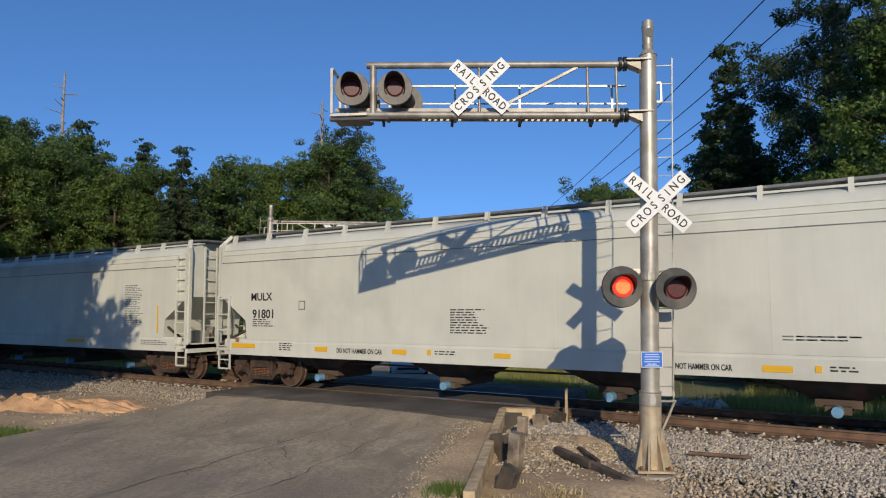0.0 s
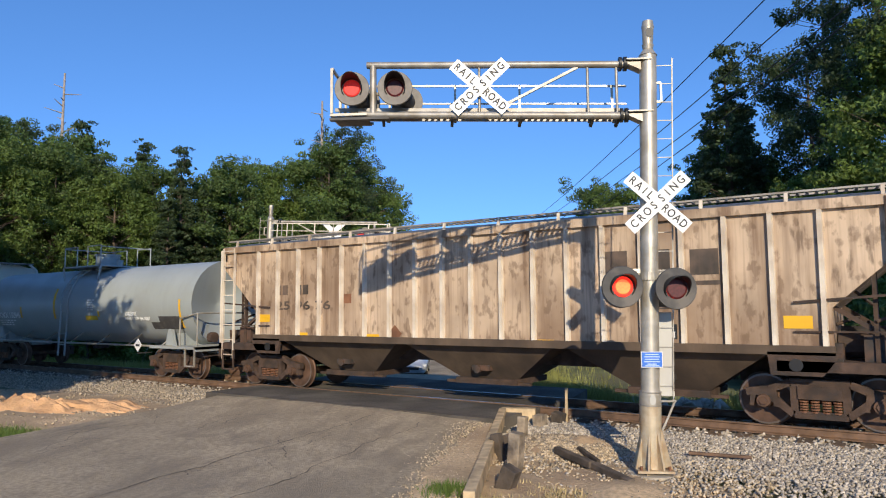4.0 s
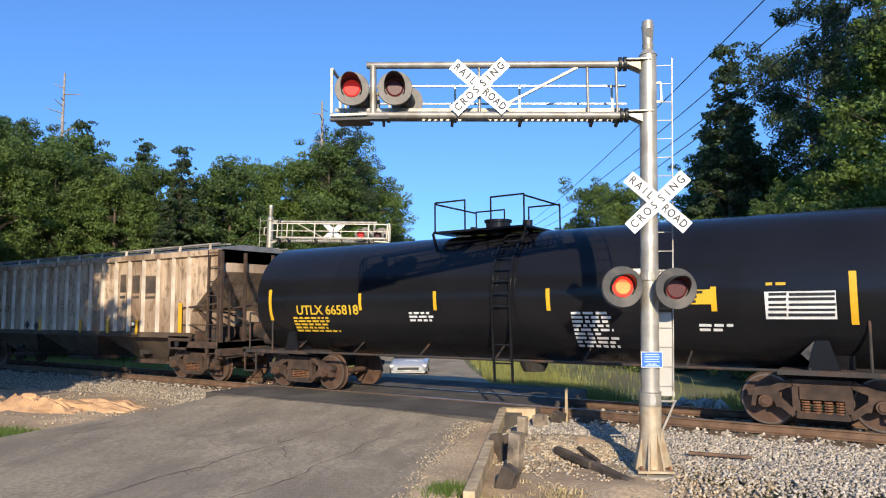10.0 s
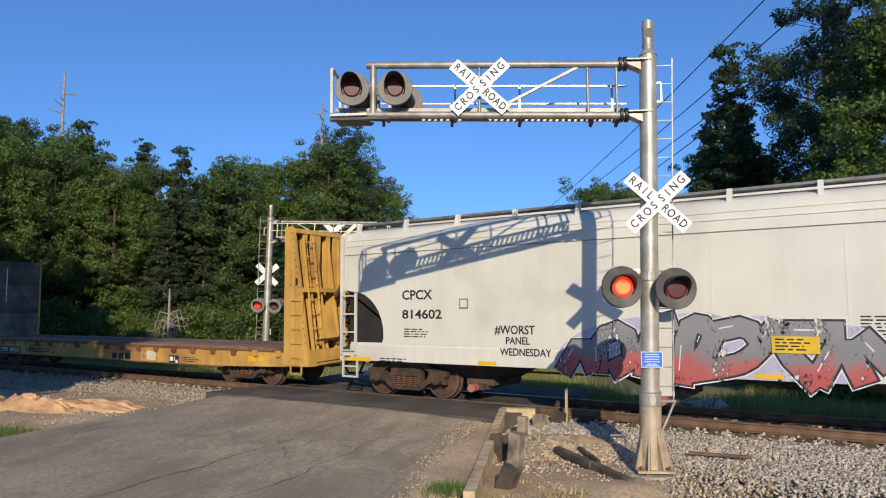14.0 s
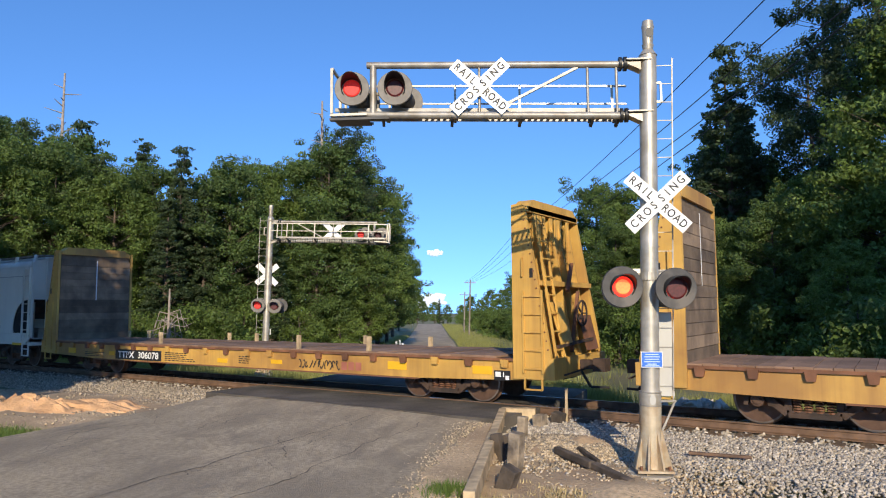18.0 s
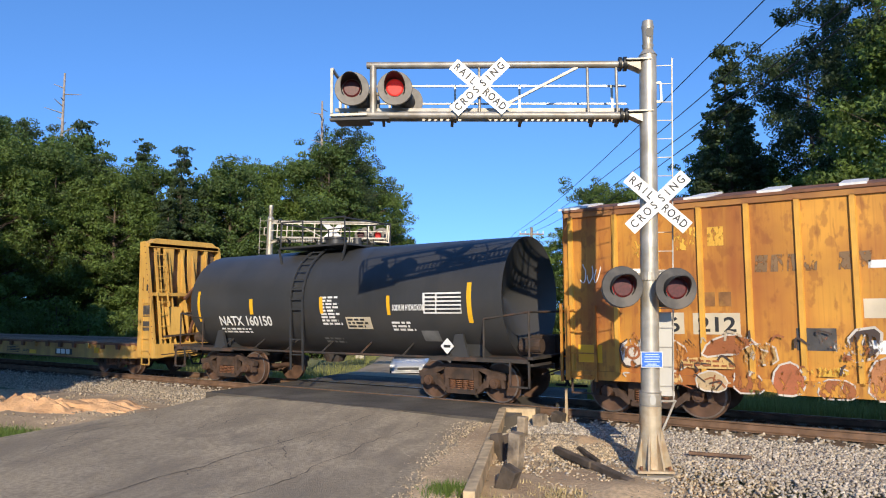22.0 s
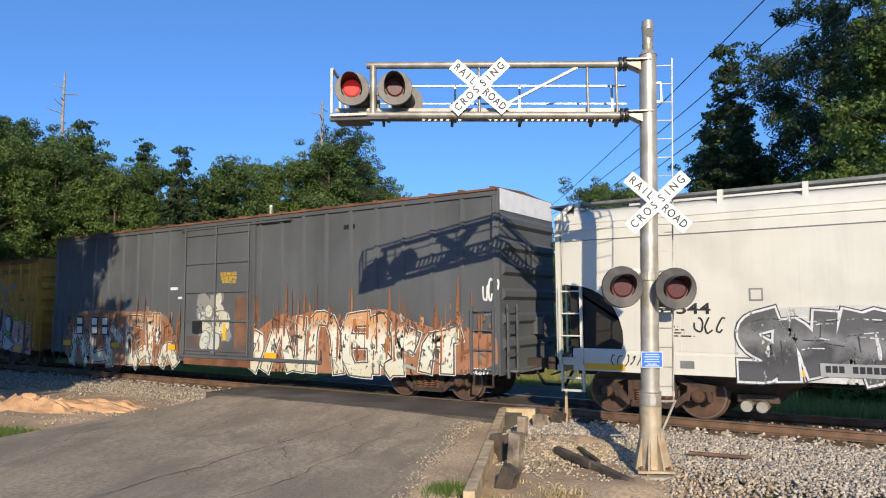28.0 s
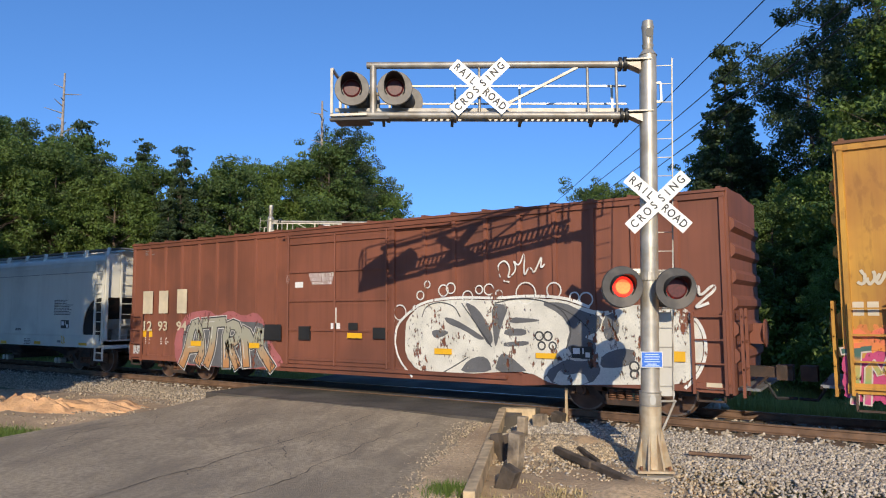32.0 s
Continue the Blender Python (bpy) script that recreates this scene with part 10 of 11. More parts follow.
panel(car, -1.55, 0.53, 2.95, 0.29, M_rusty, -FACE - 0.035)
panel(car, -1.46, 0.91, 1.61, 0.47, M_rust_fade, -FACE - 0.033)
panel(car, 0.72, 0.91, 0.61, 1.61, M_rust_fade, -FACE - 0.033)
panel(car, -7.60, 1.33, 0.41, 0.64, M_black, -FACE - 0.032)
panel(car, -6.67, 1.33, 0.39, 0.60, M_black, -FACE - 0.032)
panel(car, -6.03, 1.32, 0.38, 0.61, M_black, -FACE - 0.032)
marks(car, "X", -7.56, 1.70, 0.21, M_white, -FACE - 0.04, 0.310)
marks(car, "X", -6.63, 1.67, 0.23, M_white, -FACE - 0.04, 0.300)
marks(car, "X", -5.99, 1.68, 0.22, M_white, -FACE - 0.04, 0.290)
marks(car, "X", -7.55, 1.38, 0.23, M_white, -FACE - 0.04, 0.310)
marks(car, "X", -6.62, 1.38, 0.22, M_white, -FACE - 0.04, 0.300)
marks(car, "X", -5.98, 1.37, 0.22, M_white, -FACE - 0.04, 0.290)
stripe(car, -8.44, 0.94, 0.48, 0.18, -FACE - 0.032)
stripe(car, -5.41, 0.94, 0.44, 0.15, -FACE - 0.032)
stripe(car, 1.96, 0.81, 0.47, 0.16, -FACE - 0.032)
stripe(car, -2.32, 0.93, 0.32, 0.17, -FACE - 0.032)
stripe(car, 0.23, 1.28, 0.13, 0.47, -FACE - 0.05)
panel(car, -2.41, 2.77, 0.36, 0.09, M_white, -FACE + 0.05)
panel(car, -2.02, 2.49, 0.28, 0.07, M_white, -FACE + 0.05)
words(car, "CLOSE AND LOCK", 0.41, 3.18, 0.14, M_yel_letter, -FACE - 0.034, 0.62)
words(car, "DOORS BEFORE", 0.43, 3.06, 0.14, M_yel_letter, -FACE - 0.034, 0.68)
words(car, "MOVING CAR", 0.44, 2.95, 0.13, M_yel_letter, -FACE - 0.034, 0.73)
scrawl(car, 8.86, 2.28, 0.43, 0.54, M_white, 9, 0.045, -FACE + 0.05)
scrawl(car, 8.62, 0.68, 0.44, 0.15, M_white, 10, 0.025, -FACE - 0.002)
scrawl(car, 8.88, 1.97, 0.26, 0.15, M_roofwalk, 11, 0.03, -FACE + 0.05)
panel(car, 4.76, 4.18, 0.38, 0.12, M_black, -FACE + 0.05)
panel(car, -3.75, 2.13, 0.24, 0.16, M_roofwalk, -FACE + 0.05)
part("end_panel", Shape().box(H + 0.045, -1.36, 4.32, H + 0.06, 1.36, 4.8), M_white, car, "white painted top of the end")

car, H = smooth_hopper(65.75, 84.9, M_white_car, "off-white covered hopper car with black graffiti", "round")
stencil(car, "SHPX", -7.77, 2.51, 0.82, 0.22, M_letter, -FACE)
stencil(car, "464544", -7.84, 2.00, 1.26, 0.21, M_letter, -FACE)
small_print(car, -7.76, 1.78, 0.90, 4, M_letter, -FACE, 0.025, 1)
scrawl(car, -6.90, 1.65, 0.61, 0.32, M_letter, 4, 0.03, -FACE)
panel(car, -5.92, 2.23, 0.23, 0.23, M_roofwalk, -FACE)
panel(car, -5.89, 2.26, 0.17, 0.17, M_white_car, -FACE - 0.005)
top = sheet(car, [(-6.2, 1.05), (-6.15, 1.9), (-5.7, 2.1), (-4.25, 2.15), (-3.05, 2.15), (-2.6, 1.95), (-2.35, 1.4), (-2.65, 1), (-3.85, 0.85), (-5.8, 0.85)], (0.62, 0.61, 0.57), -FACE - 0.018, "black sprayed bubble letters with white outlines")
style = Letters(top, 0.36, [(0.09, 0.09, 0.095), (0.06, 0.06, 0.062), (0.22, 0.22, 0.22), (0.10, 0.10, 0.10)], (0.72, 0.72, 0.71), (0.05, 0.05, 0.052), -FACE - 0.018 - 0.003, 0.9, 2.0, 2)
style.stroke([(-5.6, 1.9), (-5.95, 1.8), (-5.95, 1.5), (-5.55, 1.3), (-5.6, 1), (-6, 1)])
style.stroke([(-5.35, 1), (-5.4, 1.85), (-5.05, 1.6), (-4.9, 1.1)])
style.stroke([(-4.75, 1.9), (-4.8, 1.35), (-4.55, 1.15), (-4.35, 1.9)])
style.stroke([(-4.2, 1.3), (-4.25, 1.8), (-3.9, 1.95), (-3.75, 1.15), (-4.1, 1.05)])
style.stroke([(-3.55, 1.9), (-3.6, 1.15), (-3.35, 1.05)])
style.stroke([(-3.2, 1.85), (-3.15, 1.15), (-2.9, 1.1)])
style.stroke([(-2.9, 1.85), (-2.75, 1.55), (-2.65, 1.15)])
y = -FACE - 0.014
pale, coal = (0.72, 0.72, 0.70), (0.045, 0.045, 0.05)
top = sheet(car, [(-2.2, 0.98), (-2.3, 2.0), (-2.24, 2.0), (-2.1, 1.9), (-1.68, 1.78), (-1.3, 2.04), (-0.88, 1.8), (-0.46, 2.08), (-0.12, 1.86), (0.24, 2.06), (0.6, 1.84), (0.9, 2.02), (1.18, 1.8), (1.15, 1.0)], (0.15, 0.15, 0.155), y, "dark grey sprayed letters in a jagged white outline")
jag = [(-2.2, 1.0), (-2.28, 1.98), (-1.68, 1.75), (-1.3, 2.02), (-0.88, 1.77), (-0.46, 2.06), (-0.12, 1.83), (0.24, 2.04), (0.6, 1.81), (0.9, 2.0), (1.18, 1.78), (1.14, 1.0)]
brush(top, [(a, b + 0.05) for a, b in jag[1:-1]], 0.05, coal, y - 0.001, 0, 0.25)
brush(top, [(a + 0.04, b - 0.03) for a, b in jag], 0.075, pale, y - 0.003, 0, 0.2)
rr = random.Random(4)
for k in range(46):
    xa, za = rr.uniform(-2.1, 1.0), rr.uniform(1.05, 1.55)
    brush(top, [(xa, za), (xa + rr.uniform(-0.04, 0.04), za + rr.uniform(0.08, 0.3))], rr.uniform(0.05, 0.13), rr.choice(((0.08, 0.08, 0.085), (0.25, 0.25, 0.25), (0.38, 0.38, 0.37), coal)), y - 0.004 - 0.0002 * k, 0, 0.4)
for k, line in enumerate(([(-1.62, 1.62), (-1.9, 1.52), (-1.72, 1.42), (-1.45, 1.5), (-1.5, 1.62), (-1.65, 1.6)], [(-2.1, 1.32), (-1.75, 1.3), (-1.4, 1.15), (-1.3, 1.28), (-1.7, 1.38)], [(-1.38, 1.4), (-1.25, 1.66), (-1.1, 1.6), (-1.15, 1.2)], [(-1.35, 1.4), (-0.95, 1.35), (-0.7, 1.4)], [(-0.95, 1.68), (-0.75, 1.62), (-0.6, 1.3), (-0.4, 1.25)], [(-0.7, 1.5), (-0.45, 1.64), (-0.2, 1.56), (-0.5, 1.52)], [(-0.3, 1.2), (-0.15, 1.6), (0.05, 1.3), (0.2, 1.62), (0.35, 1.2)], [(0.5, 1.6), (0.7, 1.25), (0.95, 1.5)], [(-0.12, 1.85), (-0.2, 1.1)], [(0.6, 1.8), (0.62, 1.35)], [(-2.15, 1.05), (-1.2, 1.1)], [(-1.3, 1.9), (-1.28, 1.7)])):
    brush(top, line, 0.04, pale, y - 0.016 - 0.0005 * k, 2, 0.18)
for k in range(44):
    xa, za = rr.uniform(-5.6, -2.7), rr.uniform(1.2, 1.95)
    brush(top, [(xa, za), (xa + rr.uniform(0.1, 0.28), za + rr.uniform(-0.03, 0.05))], 0.018, rr.choice((pale, (0.4, 0.4, 0.4), coal)), -FACE - 0.03 - 0.0002 * k, 0, 0.45)
panel(car, -4.86, 0.96, 1.57, 0.22, M_roofwalk2, -FACE - 0.036)
marks(car, "XXX XXXXXX XXXX", -4.78, 1.03, 0.11, M_letter, -FACE - 0.042, 0.075)
scrawl(car, 1.68, 1.55, 0.46, 0.44, M_letter, 6, 0.03, -FACE)
small_print(car, -2.15, 1.19, 1.64, 5, M_letter, -FACE - 0.016, 0.025, 3)
words(car, "CAUTION", 3.70, 1.46, 0.11, M_letter, -FACE - 0.008, 0.87)
stripe(car, -9.02, 0.91, 0.82, 0.12, -FACE - 0.016)
stripe(car, -5.47, 0.94, 0.47, 0.12, -FACE - 0.016)
stripe(car, -2.69, 0.94, 0.43, 0.11, -FACE - 0.016)
stripe(car, -0.09, 0.94, 0.59, 0.10, -FACE - 0.016)
stripe(car, 2.38, 0.90, 0.46, 0.11, -FACE - 0.016)
small_print(car, 4.22, 1.12, 0.54, 4, M_letter, -FACE - 0.016, 0.025, 5)
panel(car, -7.15, 1.00, 0.25, 0.14, M_roofwalk, -FACE - 0.016)
scrawl(car, -8.48, 1.00, 0.63, 0.22, M_letter, 8, 0.02, -FACE - 0.016)
lube_plate(car, 6.80, 1.53, 0.53, -FACE)
small_print(car, 6.30, 2.55, 1.27, 10, M_letter, -FACE, 0.025, 7)
stripe(car, 4.99, 0.93, 0.44, 0.11, -FACE - 0.016)
stripe(car, 8.06, 0.95, 0.50, 0.09, -FACE - 0.016)
scrawl(car, 6.86, 0.97, 0.35, 0.29, M_yel_letter, 7, 0.03, -FACE - 0.016)
panel(car, 6.61, 1.02, 0.23, 0.08, M_roofwalk, -FACE - 0.016)
car, H = boxcar(86.45, 104.86, M_box_brown, "boxcar-red boxcar with a large white mural", 4.3, 0.5, (-1.98, 1.53, M_box_brown, "plug"), M_box_brown, 22, False)
marks(car, "X", -8.55, 2.04, 0.72, M_cream, -FACE - 0.004, 0.510)
marks(car, "X", -7.71, 2.05, 0.71, M_cream, -FACE - 0.004, 0.460)
marks(car, "X", -6.79, 2.05, 0.74, M_cream, -FACE - 0.004, 0.470)
stencil(car, "12", -8.49, 1.50, 0.44, 0.31, M_cream, -FACE - 0.004)
stencil(car, "93", -7.74, 1.51, 0.48, 0.30, M_cream, -FACE - 0.004)
stencil(car, "94", -6.80, 1.52, 0.49, 0.29, M_cream, -FACE - 0.004)
stripe(car, -8.60, 1.30, 0.50, 0.22, -FACE + 0.05)
small_print(car, -8.47, 1.29, 0.32, 4, M_white, -FACE + 0.05, 0.025, 3)
small_print(car, -7.66, 1.29, 0.45, 4, M_white, -FACE + 0.05, 0.025, 4)
panel(car, -9.35, 0.76, 0.73, 0.26, spray((0.5, 0.5, 0.5)), -FACE + 0.05)
top = sheet(car, [(-6.8, 0.55), (-6.9, 1.3), (-6.45, 1.95), (-6, 2.1), (-5.25, 2.15), (-4.9, 1.95), (-4.3, 2.15), (-3.75, 1.95), (-3.25, 2.1), (-2.85, 1.8), (-2.6, 1.2), (-2.15, 0.8), (-2.15, 0.6), (-3.35, 0.5), (-4.55, 0.5), (-6.45, 0.5)], (0.40, 0.13, 0.13), -FACE - 0.004, "silver and orange sprayed letters on a pink cloud")
sheet(top, [(-6.5, 0.55), (-6.45, 1.6), (-5.95, 1.85), (-4.5, 1.9), (-3.75, 1.8), (-3.05, 1.8), (-2.75, 1.6), (-2.75, 1.1), (-2.45, 0.65), (-3.45, 0.5), (-4.75, 0.5)], (0.13, 0.13, 0.135), -FACE - 0.004 - 0.002)
style = Letters(top, 0.27, [(0.46, 0.22, 0.085), (0.42, 0.29, 0.17), (0.34, 0.33, 0.25), (0.36, 0.345, 0.27)], (0.05, 0.05, 0.05), (0.68, 0.66, 0.62), -FACE - 0.004 - 0.003, 0.45, 2.0)
style.stroke([(-6.45, 0.55), (-6.25, 0.9), (-6, 1.7), (-5.75, 1.8), (-5.5, 0.95), (-5.7, 0.65)])
style.stroke([(-6.2, 1), (-5.55, 1.05)])
style.stroke([(-5.45, 1.75), (-4.6, 1.8)])
style.stroke([(-5, 1.7), (-5.1, 1), (-5.3, 0.6)])
style.stroke([(-4.45, 0.6), (-4.5, 1.65), (-4.05, 1.75), (-3.9, 1.5), (-4.05, 1.25), (-4.4, 1.2)])
style.stroke([(-4.35, 1.15), (-4, 0.6)])
style.stroke([(-3.6, 0.65), (-3.75, 1.65), (-3.5, 1.45), (-3.3, 1.05), (-3, 1.75), (-3.05, 1.1), (-2.9, 0.9), (-2.6, 0.6)])
panel(car, -2.85, 1.31, 0.65, 0.43, M_black, -FACE - 0.032)
stripe(car, -6.04, 1.08, 0.47, 0.15, -FACE - 0.032)
stripe(car, -3.46, 1.08, 0.41, 0.14, -FACE - 0.032)
words(car, "CLOSE AND LOCK", -0.73, 3.03, 0.14, M_white, -FACE - 0.034, 0.75)
words(car, "DOORS BEFORE", -0.73, 2.92, 0.12, M_white, -FACE - 0.034, 0.92)
words(car, "MOVING CAR", -0.72, 2.82, 0.11, M_white, -FACE - 0.034, 1.01)
stripe(car, 0.22, 1.42, 0.48, 0.13, -FACE - 0.1)
panel(car, 0.26, 1.62, 0.30, 0.18, M_black, -FACE - 0.1)
panel(car, 1.04, 1.42, 0.41, 0.27, M_black, -FACE - 0.1)
panel(car, -0.29, 1.61, 0.09, 0.57, M_white, -FACE - 0.035)
panel(car, -0.39, 1.59, 0.31, 0.20, M_white, -FACE - 0.035)
panel(car, -1.68, 2.72, 0.29, 0.15, M_white, -FACE - 0.034)
panel(car, -1.98, 2.85, 0.08, 0.23, M_white, -FACE - 0.05)
top = sheet(car, [(2, 1.9), (2.45, 2.25), (3.4, 2.35), (4.45, 2.3), (5.15, 2.35), (6, 2.3), (6.55, 2.1), (6.95, 2.05), (7.5, 2.2), (8.15, 2.15), (8.45, 2), (8.7, 1.75), (8.75, 1.3), (8.6, 0.9), (8.35, 0.7), (7.45, 0.65), (6.5, 0.6), (5.75, 0.55), (5.2, 0.8), (4.3, 0.75), (2.95, 0.6), (2.3, 0.7), (1.95, 1.05), (1.95, 1.55)], (0.72, 0.69, 0.60), -FACE - 0.004, "sprayed white panel with dark letter shapes")
brush(top, [(1.65, 1.35), (1.7, 1.75), (2, 2), (2.45, 2.3), (3.4, 2.4), (4.45, 2.35), (5.15, 2.4), (6.05, 2.35), (6.55, 2.15)], 0.06, (0.78, 0.76, 0.70), -FACE - 0.004 - 0.0045)
brush(top, [(8.15, 2.2), (8.5, 2.05), (8.75, 1.75), (8.8, 1.3), (8.65, 0.9), (8.4, 0.65)], 0.06, (0.78, 0.76, 0.70), -FACE - 0.004 - 0.0047)
brush(top, [(1.65, 1.35), (1.75, 0.95), (2.15, 0.55)], 0.05, (0.78, 0.76, 0.70), -FACE - 0.004 - 0.0049)
sheet(top, [(3.6, 2.3), (3.95, 2.15), (4.25, 1.75), (4.35, 1.45), (4.25, 1.3), (4.05, 1.55), (3.8, 1.95)], (0.135, 0.135, 0.14), -FACE - 0.004 - 0.0030)
sheet(top, [(2.7, 1.6), (2.8, 1.65), (3.05, 1.65), (3.2, 1.6), (3.05, 1.5), (2.8, 1.45)], (0.135, 0.135, 0.14), -FACE - 0.004 - 0.0033)
sheet(top, [(3.05, 1.95), (3.35, 1.9), (3.95, 1.6), (4.15, 1.45), (3.95, 1.45), (3.6, 1.65), (3.15, 1.8)], (0.135, 0.135, 0.14), -FACE - 0.004 - 0.0036)
sheet(top, [(3.45, 0.7), (3.7, 1), (4.05, 1.1), (4.25, 1), (4.3, 0.75)], (0.135, 0.135, 0.14), -FACE - 0.004 - 0.0039)
sheet(top, [(4.3, 2.25), (4.75, 2.2), (4.55, 1.75), (4.4, 1.25), (4.35, 1.5)], (0.135, 0.135, 0.14), -FACE - 0.004 - 0.0042)
sheet(top, [(4.75, 1.95), (5.45, 1.9), (5.45, 1.85), (4.75, 1.8)], (0.135, 0.135, 0.14), -FACE - 0.004 - 0.0045)
sheet(top, [(4.65, 1.7), (5.15, 1.7), (5.15, 1.55), (4.6, 1.55)], (0.135, 0.135, 0.14), -FACE - 0.004 - 0.0048)
sheet(top, [(4.6, 1.4), (5.2, 1.45), (5.2, 1.35), (4.6, 1.3)], (0.135, 0.135, 0.14), -FACE - 0.004 - 0.0051)
sheet(top, [(4.35, 0.75), (4.5, 1.15), (4.7, 1.15), (5.1, 0.85), (5.15, 0.8)], (0.135, 0.135, 0.14), -FACE - 0.004 - 0.0054)
sheet(top, [(5.45, 2.25), (6, 2.25), (6.45, 2.05), (6.85, 1.95), (6.75, 1.65), (6.4, 1.55), (6.7, 1.45), (6.65, 1.1), (6.35, 1.1), (6.15, 1.2), (6.05, 1.4), (6.15, 1.7), (5.95, 2)], (0.135, 0.135, 0.14), -FACE - 0.004 - 0.0057)
sheet(top, [(5.55, 0.8), (6.05, 1.1), (6.3, 1.05), (6.65, 1.1), (6.8, 0.9), (6.55, 0.6), (5.75, 0.55)], (0.135, 0.135, 0.14), -FACE - 0.004 - 0.0060)
sheet(top, [(6.8, 1.2), (7.2, 1.35), (7.5, 1.3), (7.45, 1.05), (7.1, 0.95), (6.75, 0.95)], (0.135, 0.135, 0.14), -FACE - 0.004 - 0.0063)
sheet(top, [(6.85, 1.95), (7.1, 2.05), (7.2, 1.7), (7, 1.45), (6.85, 1.55)], (0.135, 0.135, 0.14), -FACE - 0.004 - 0.0066)
sheet(top, [(5.7, 0.55), (5.9, 0.9), (6, 0.75), (6.4, 0.85), (6.55, 0.6)], (0.62, 0.60, 0.52), -FACE - 0.004 - 0.008)
brush(top, [(2.45, 1.95), (2.55, 2.2), (2.95, 2.3), (3.35, 2.2), (3.5, 1.95)], 0.025, (0.06, 0.06, 0.062), -FACE - 0.004 - 0.0085)
brush(top, [(4.4, 2.25), (4.95, 2.35), (5.55, 2.3), (6, 2.1), (6.2, 1.7), (6.05, 1.3)], 0.025, (0.06, 0.06, 0.062), -FACE - 0.004 - 0.0087)
brush(top, [(5.8, 2.2), (6.3, 1.95), (6.55, 1.7)], 0.025, (0.06, 0.06, 0.062), -FACE - 0.004 - 0.0089)
brush(top, [(3.55, 2.25), (3.95, 1.75), (4.3, 1.3)], 0.025, (0.06, 0.06, 0.062), -FACE - 0.004 - 0.0091)
brush(top, [(3.7, 1.05), (3.35, 0.85), (2.95, 0.65)], 0.025, (0.06, 0.06, 0.062), -FACE - 0.004 - 0.0093)
for cx, cz, r in ((2.4, 2.45, 0.1), (2.6, 2.7, 0.08), (3.05, 2.55, 0.13), (3.25, 2.6, 0.12), (3.7, 2.4, 0.13), (4, 2.55, 0.09), (4.25, 2.55, 0.12), (4.5, 2.45, 0.08), (5.15, 2.45, 0.23), (5.8, 2.5, 0.16), (6.25, 2.35, 0.1), (6.5, 2.3, 0.14), (1.8, 2.05, 0.18), (2.25, 2.15, 0.06), (1.55, 1.85, 0.08)):
    ring(top, cx, cz, r, 0.03, (0.78, 0.76, 0.70), -FACE - 0.004 - 0.003)
for cx, cz, r in ((5.45, 1.55, 0.09), (5.65, 1.55, 0.09), (5.5, 1.35, 0.08), (5.75, 1.35, 0.08), (7.45, 1, 0.09), (7.45, 0.85, 0.08)):
    ring(top, cx, cz, r, 0.035, (0.06, 0.06, 0.062), -FACE - 0.004 - 0.009)
brush(top, [(4.75, 2.7), (4.55, 2.75), (4.45, 3.05), (4.65, 3.2), (4.8, 3), (4.7, 2.75), (4.95, 2.95), (4.85, 3.2), (5, 3), (5.15, 3.4), (5.1, 2.75), (5.25, 3.05), (5.35, 2.85), (5.45, 3.05), (5.55, 3.25), (5.5, 2.95), (5.6, 3.05)], 0.035, (0.78, 0.76, 0.70), -FACE - 0.004 - 0.003)
brush(top, [(8.6, 2.45), (8.7, 2.55), (8.7, 2.3), (8.95, 2.55), (9, 2.45), (8.75, 2.25), (8.6, 2.1), (8.85, 2.2)], 0.05, (0.78, 0.76, 0.70), -FACE - 0.004 - 0.003)


stripe(car, 2.81, 1.10, 0.47, 0.13, -FACE - 0.032)
stripe(car, 5.37, 1.09, 0.47, 0.11, -FACE - 0.032)
stripe(car, 8.15, 1.12, 0.27, 0.19, -FACE - 0.032)
lube_plate(car, 6.17, 1.12, 0.43, -FACE - 0.032)
panel(car, 8.77, 0.64, 0.27, 0.12, M_cream, -FACE - 0.004)
small_print(car, -8.58, 4.07, 0.51, 3, M_roofwalk, -FACE + 0.05, 0.025, 4)
car, H = boxcar(106.65, 122.1, M_box_yellow, "tall yellow boxcar with a painted lower side", 4.9, 0.62, (-1.5, 1.5, M_box_yellow, "plug"), M_rusty, 14)
mural(car, -7.78, -6.78, 0.52, 1.49, (0.50, 0.06, 0.16), [(0.55, 0.08, 0.2), (0.14, 0.36, 0.12), (0.66, 0.3, 0.08), (0.05, 0.12, 0.1)], (0.6, 0.5, 0.4), 71, 3, 0.04, None, -FACE + 0.05, 0.3, True, "wild")
mural(car, -7.74, -6.76, 1.38, 1.83, (0.68, 0.22, 0.05), [(0.7, 0.22, 0.05), (0.68, 0.15, 0.08)], (0.7, 0.25, 0.06), 72, 3, 0.02, None, -FACE + 0.05, 0.3, True, "wild")
scrawl(car, -7.52, 2.48, 0.41, 0.23, M_cream, 3, 0.05, -FACE + 0.05)
marks(car, "XX", -7.60, 1.97, 0.23, M_cream, -FACE + 0.05, 0.161)


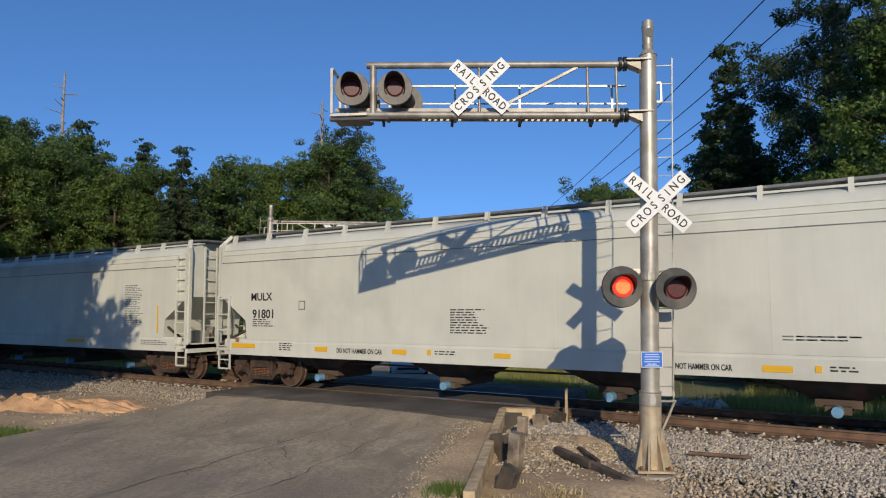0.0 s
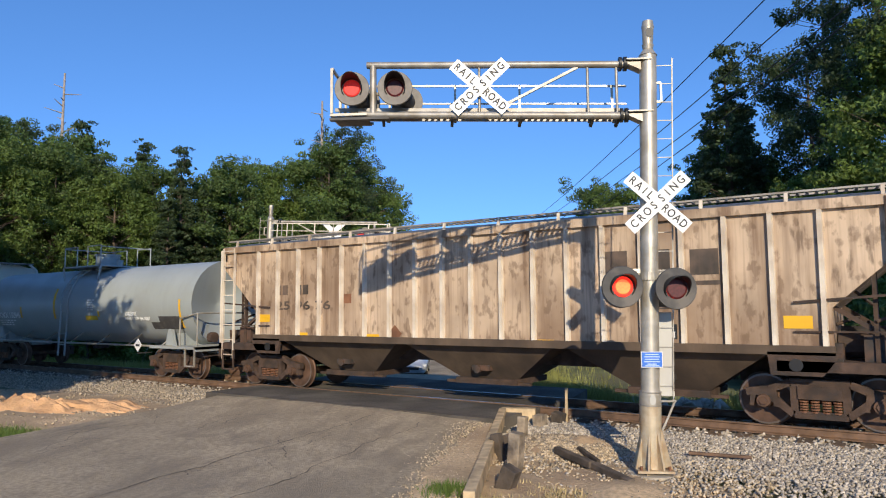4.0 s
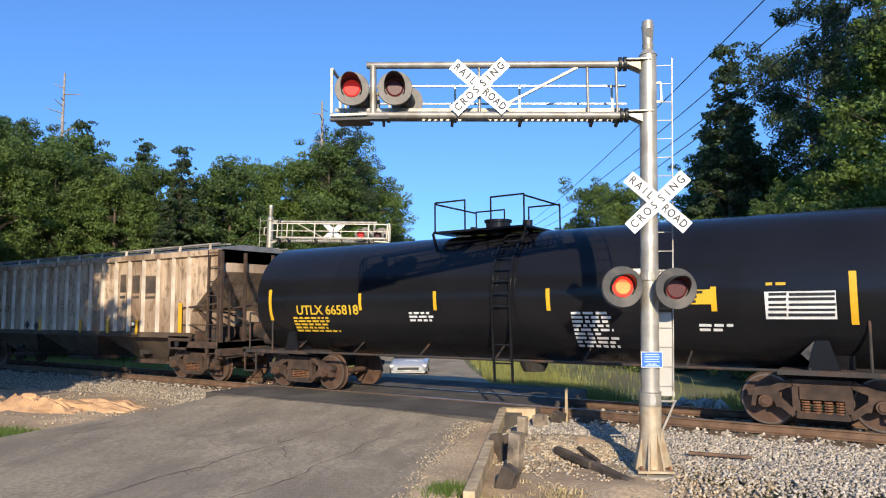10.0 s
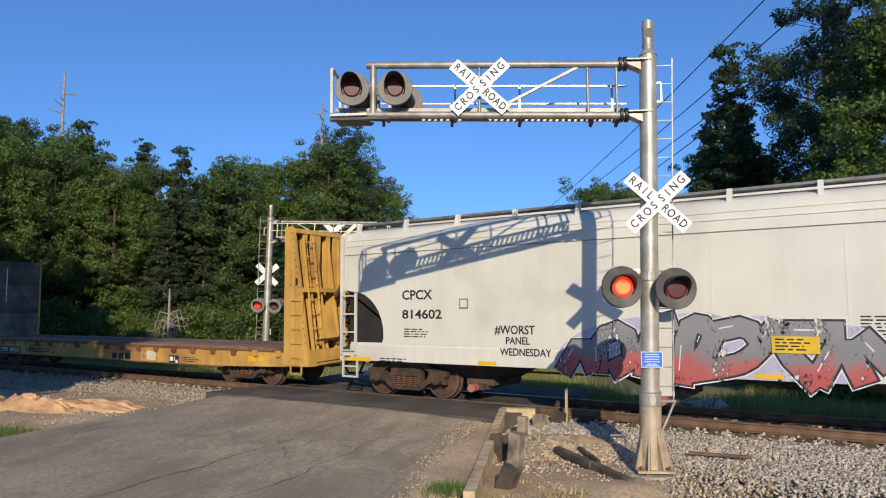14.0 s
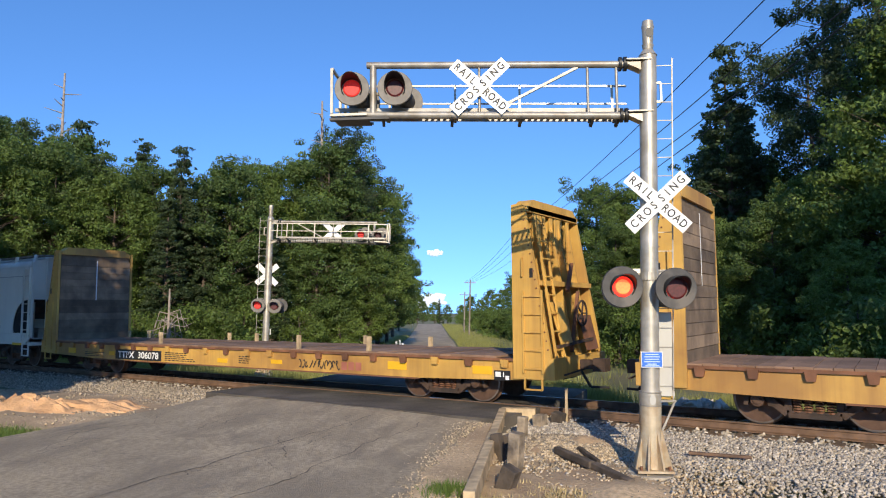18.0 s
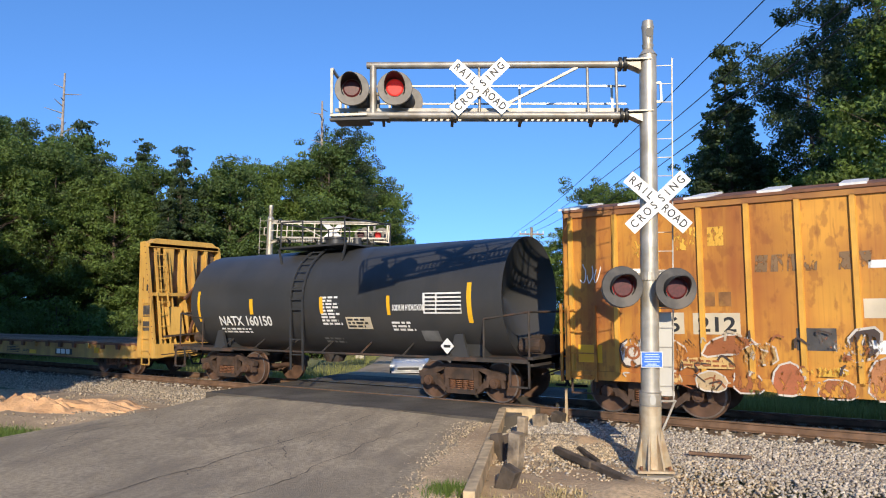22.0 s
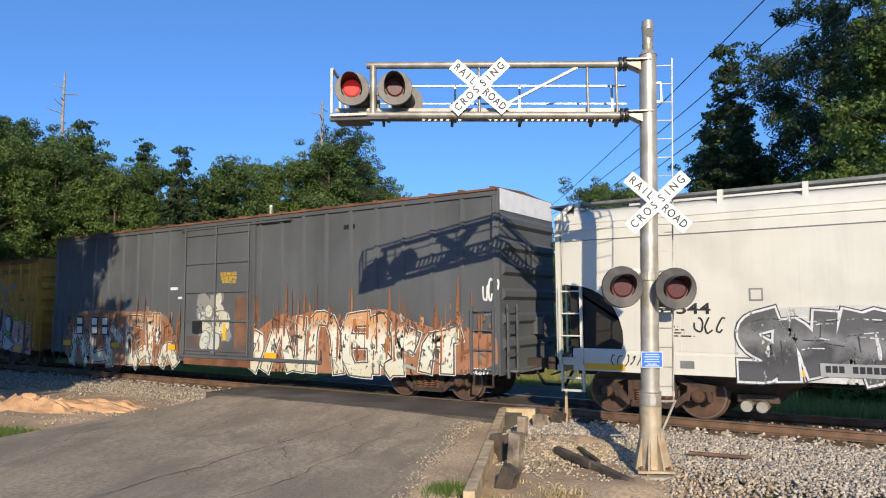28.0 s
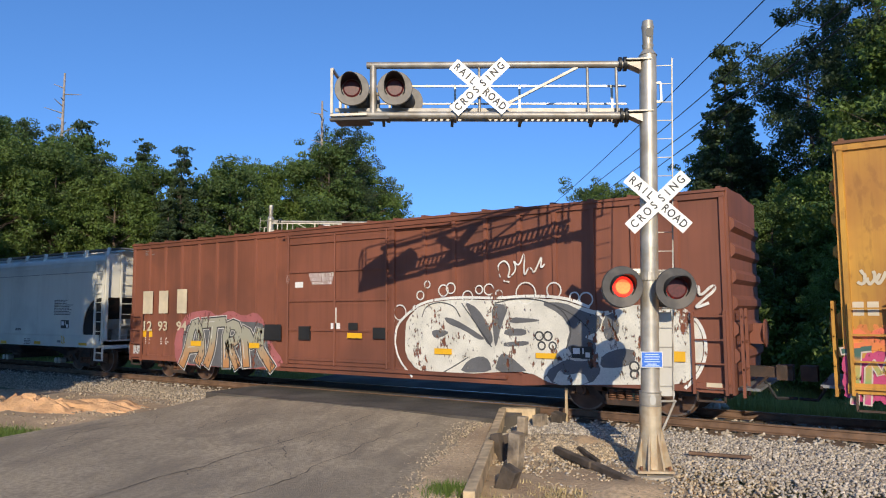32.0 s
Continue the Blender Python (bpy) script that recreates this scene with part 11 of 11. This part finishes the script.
# ---- motion of the train, its wheels and the flashing lamps ----
def motions():
    times = [0.0, 4.0, 8.0, 12.0, 16.0, 20.0, 24.0, 28.0, SECONDS]
    for car, x in TRAIN:
        walk(car, [(t, pose(x - SPEED * (t - 20.0), 0, 0.006)) for t in times])
    # wheels roll with the train: 8.95 m/s on 0.46 m; the wheels of like place in their truck share one roll
    first = {}
    for wheel, place in WHEELS:
        if place not in first:
            rows = []
            for k in range(481):
                t = k * 2 / FPS
                rows.append((t, pose((-0.89, 0.89)[place], 0, 0.46, 0, -math.degrees(SPEED * t / 0.46), 0)))
            walk(wheel, rows)
            first[place] = wheel.animation_data.action
        else:
            wheel.rotation_mode = "QUATERNION"
            wheel.animation_data_create()
            wheel.animation_data.action = first[place]
            wheel.animation_data.action_slot = first[place].slots[0]
    # lamps: each insert turns its lit face out for its half of a 1.2666 s beat
    dark_arm = [(-1, 1.2), (6.1, 7.8), (12.6, 14.3), (18.93, 20.4), (25.6, 27.0), (31.25, 33)]
    dark_post = [(1.25, 2.75), (8.3, 9.25), (14.7, 15.6), (21.3, 22.35), (27.3, 28.45), (28.75, 29.15)]
    beats = [(6.2343 + 1.2666 * n - {3: 0.075, 14: 0.02, 18: -0.02}.get(n, 0), 6.7666 + 1.2666 * n - {-3: 0.02, 1: -0.02}.get(n, 0)) for n in range(-6, 22)]
    lit = {}
    for side in "LR":
        for bank in ("arm", "post", "rear"):
            dark = {"arm": dark_arm, "post": dark_post, "rear": []}[bank]
            rows, angle, last = [(0.0, None)], None, None
            states = []
            for k in range(int(SECONDS * FPS) + 1):
                t = k / FPS
                left = any(a <= t < b for a, b in beats)
                on = left == (side == "L")
                states.append(on and not any(a <= t <= b for a, b in dark))
            rows, angle = [], 0.0 if states[0] else 180.0
            rows.append((0.0, angle))
            k, shown = 1, states[0]
            while k < len(states):
                if states[k] != shown:
                    shown = states[k]
                    rows.append(((k - 2) / FPS, angle))
                    for j in (1, 2):
                        rows.append(((k - 2 + j) / FPS, angle + 60 * j))
                    angle += 180
                    rows.append(((k + 1) / FPS, angle))
                    k += 2
                k += 1
            rows = [r for r in rows if r[0] < SECONDS - 0.05] + [(SECONDS, angle)]
            lit[(side, bank)] = rows
    for lens, side, bank in LAMPS:
        seen, out = set(), []
        for t, a in lit[(side, bank)]:
            if round(t * FPS) not in seen:
                seen.add(round(t * FPS))
                out.append((t, pose(0, 0.034, 0, 0, 0, a)))
        walk(lens, out)


motions()
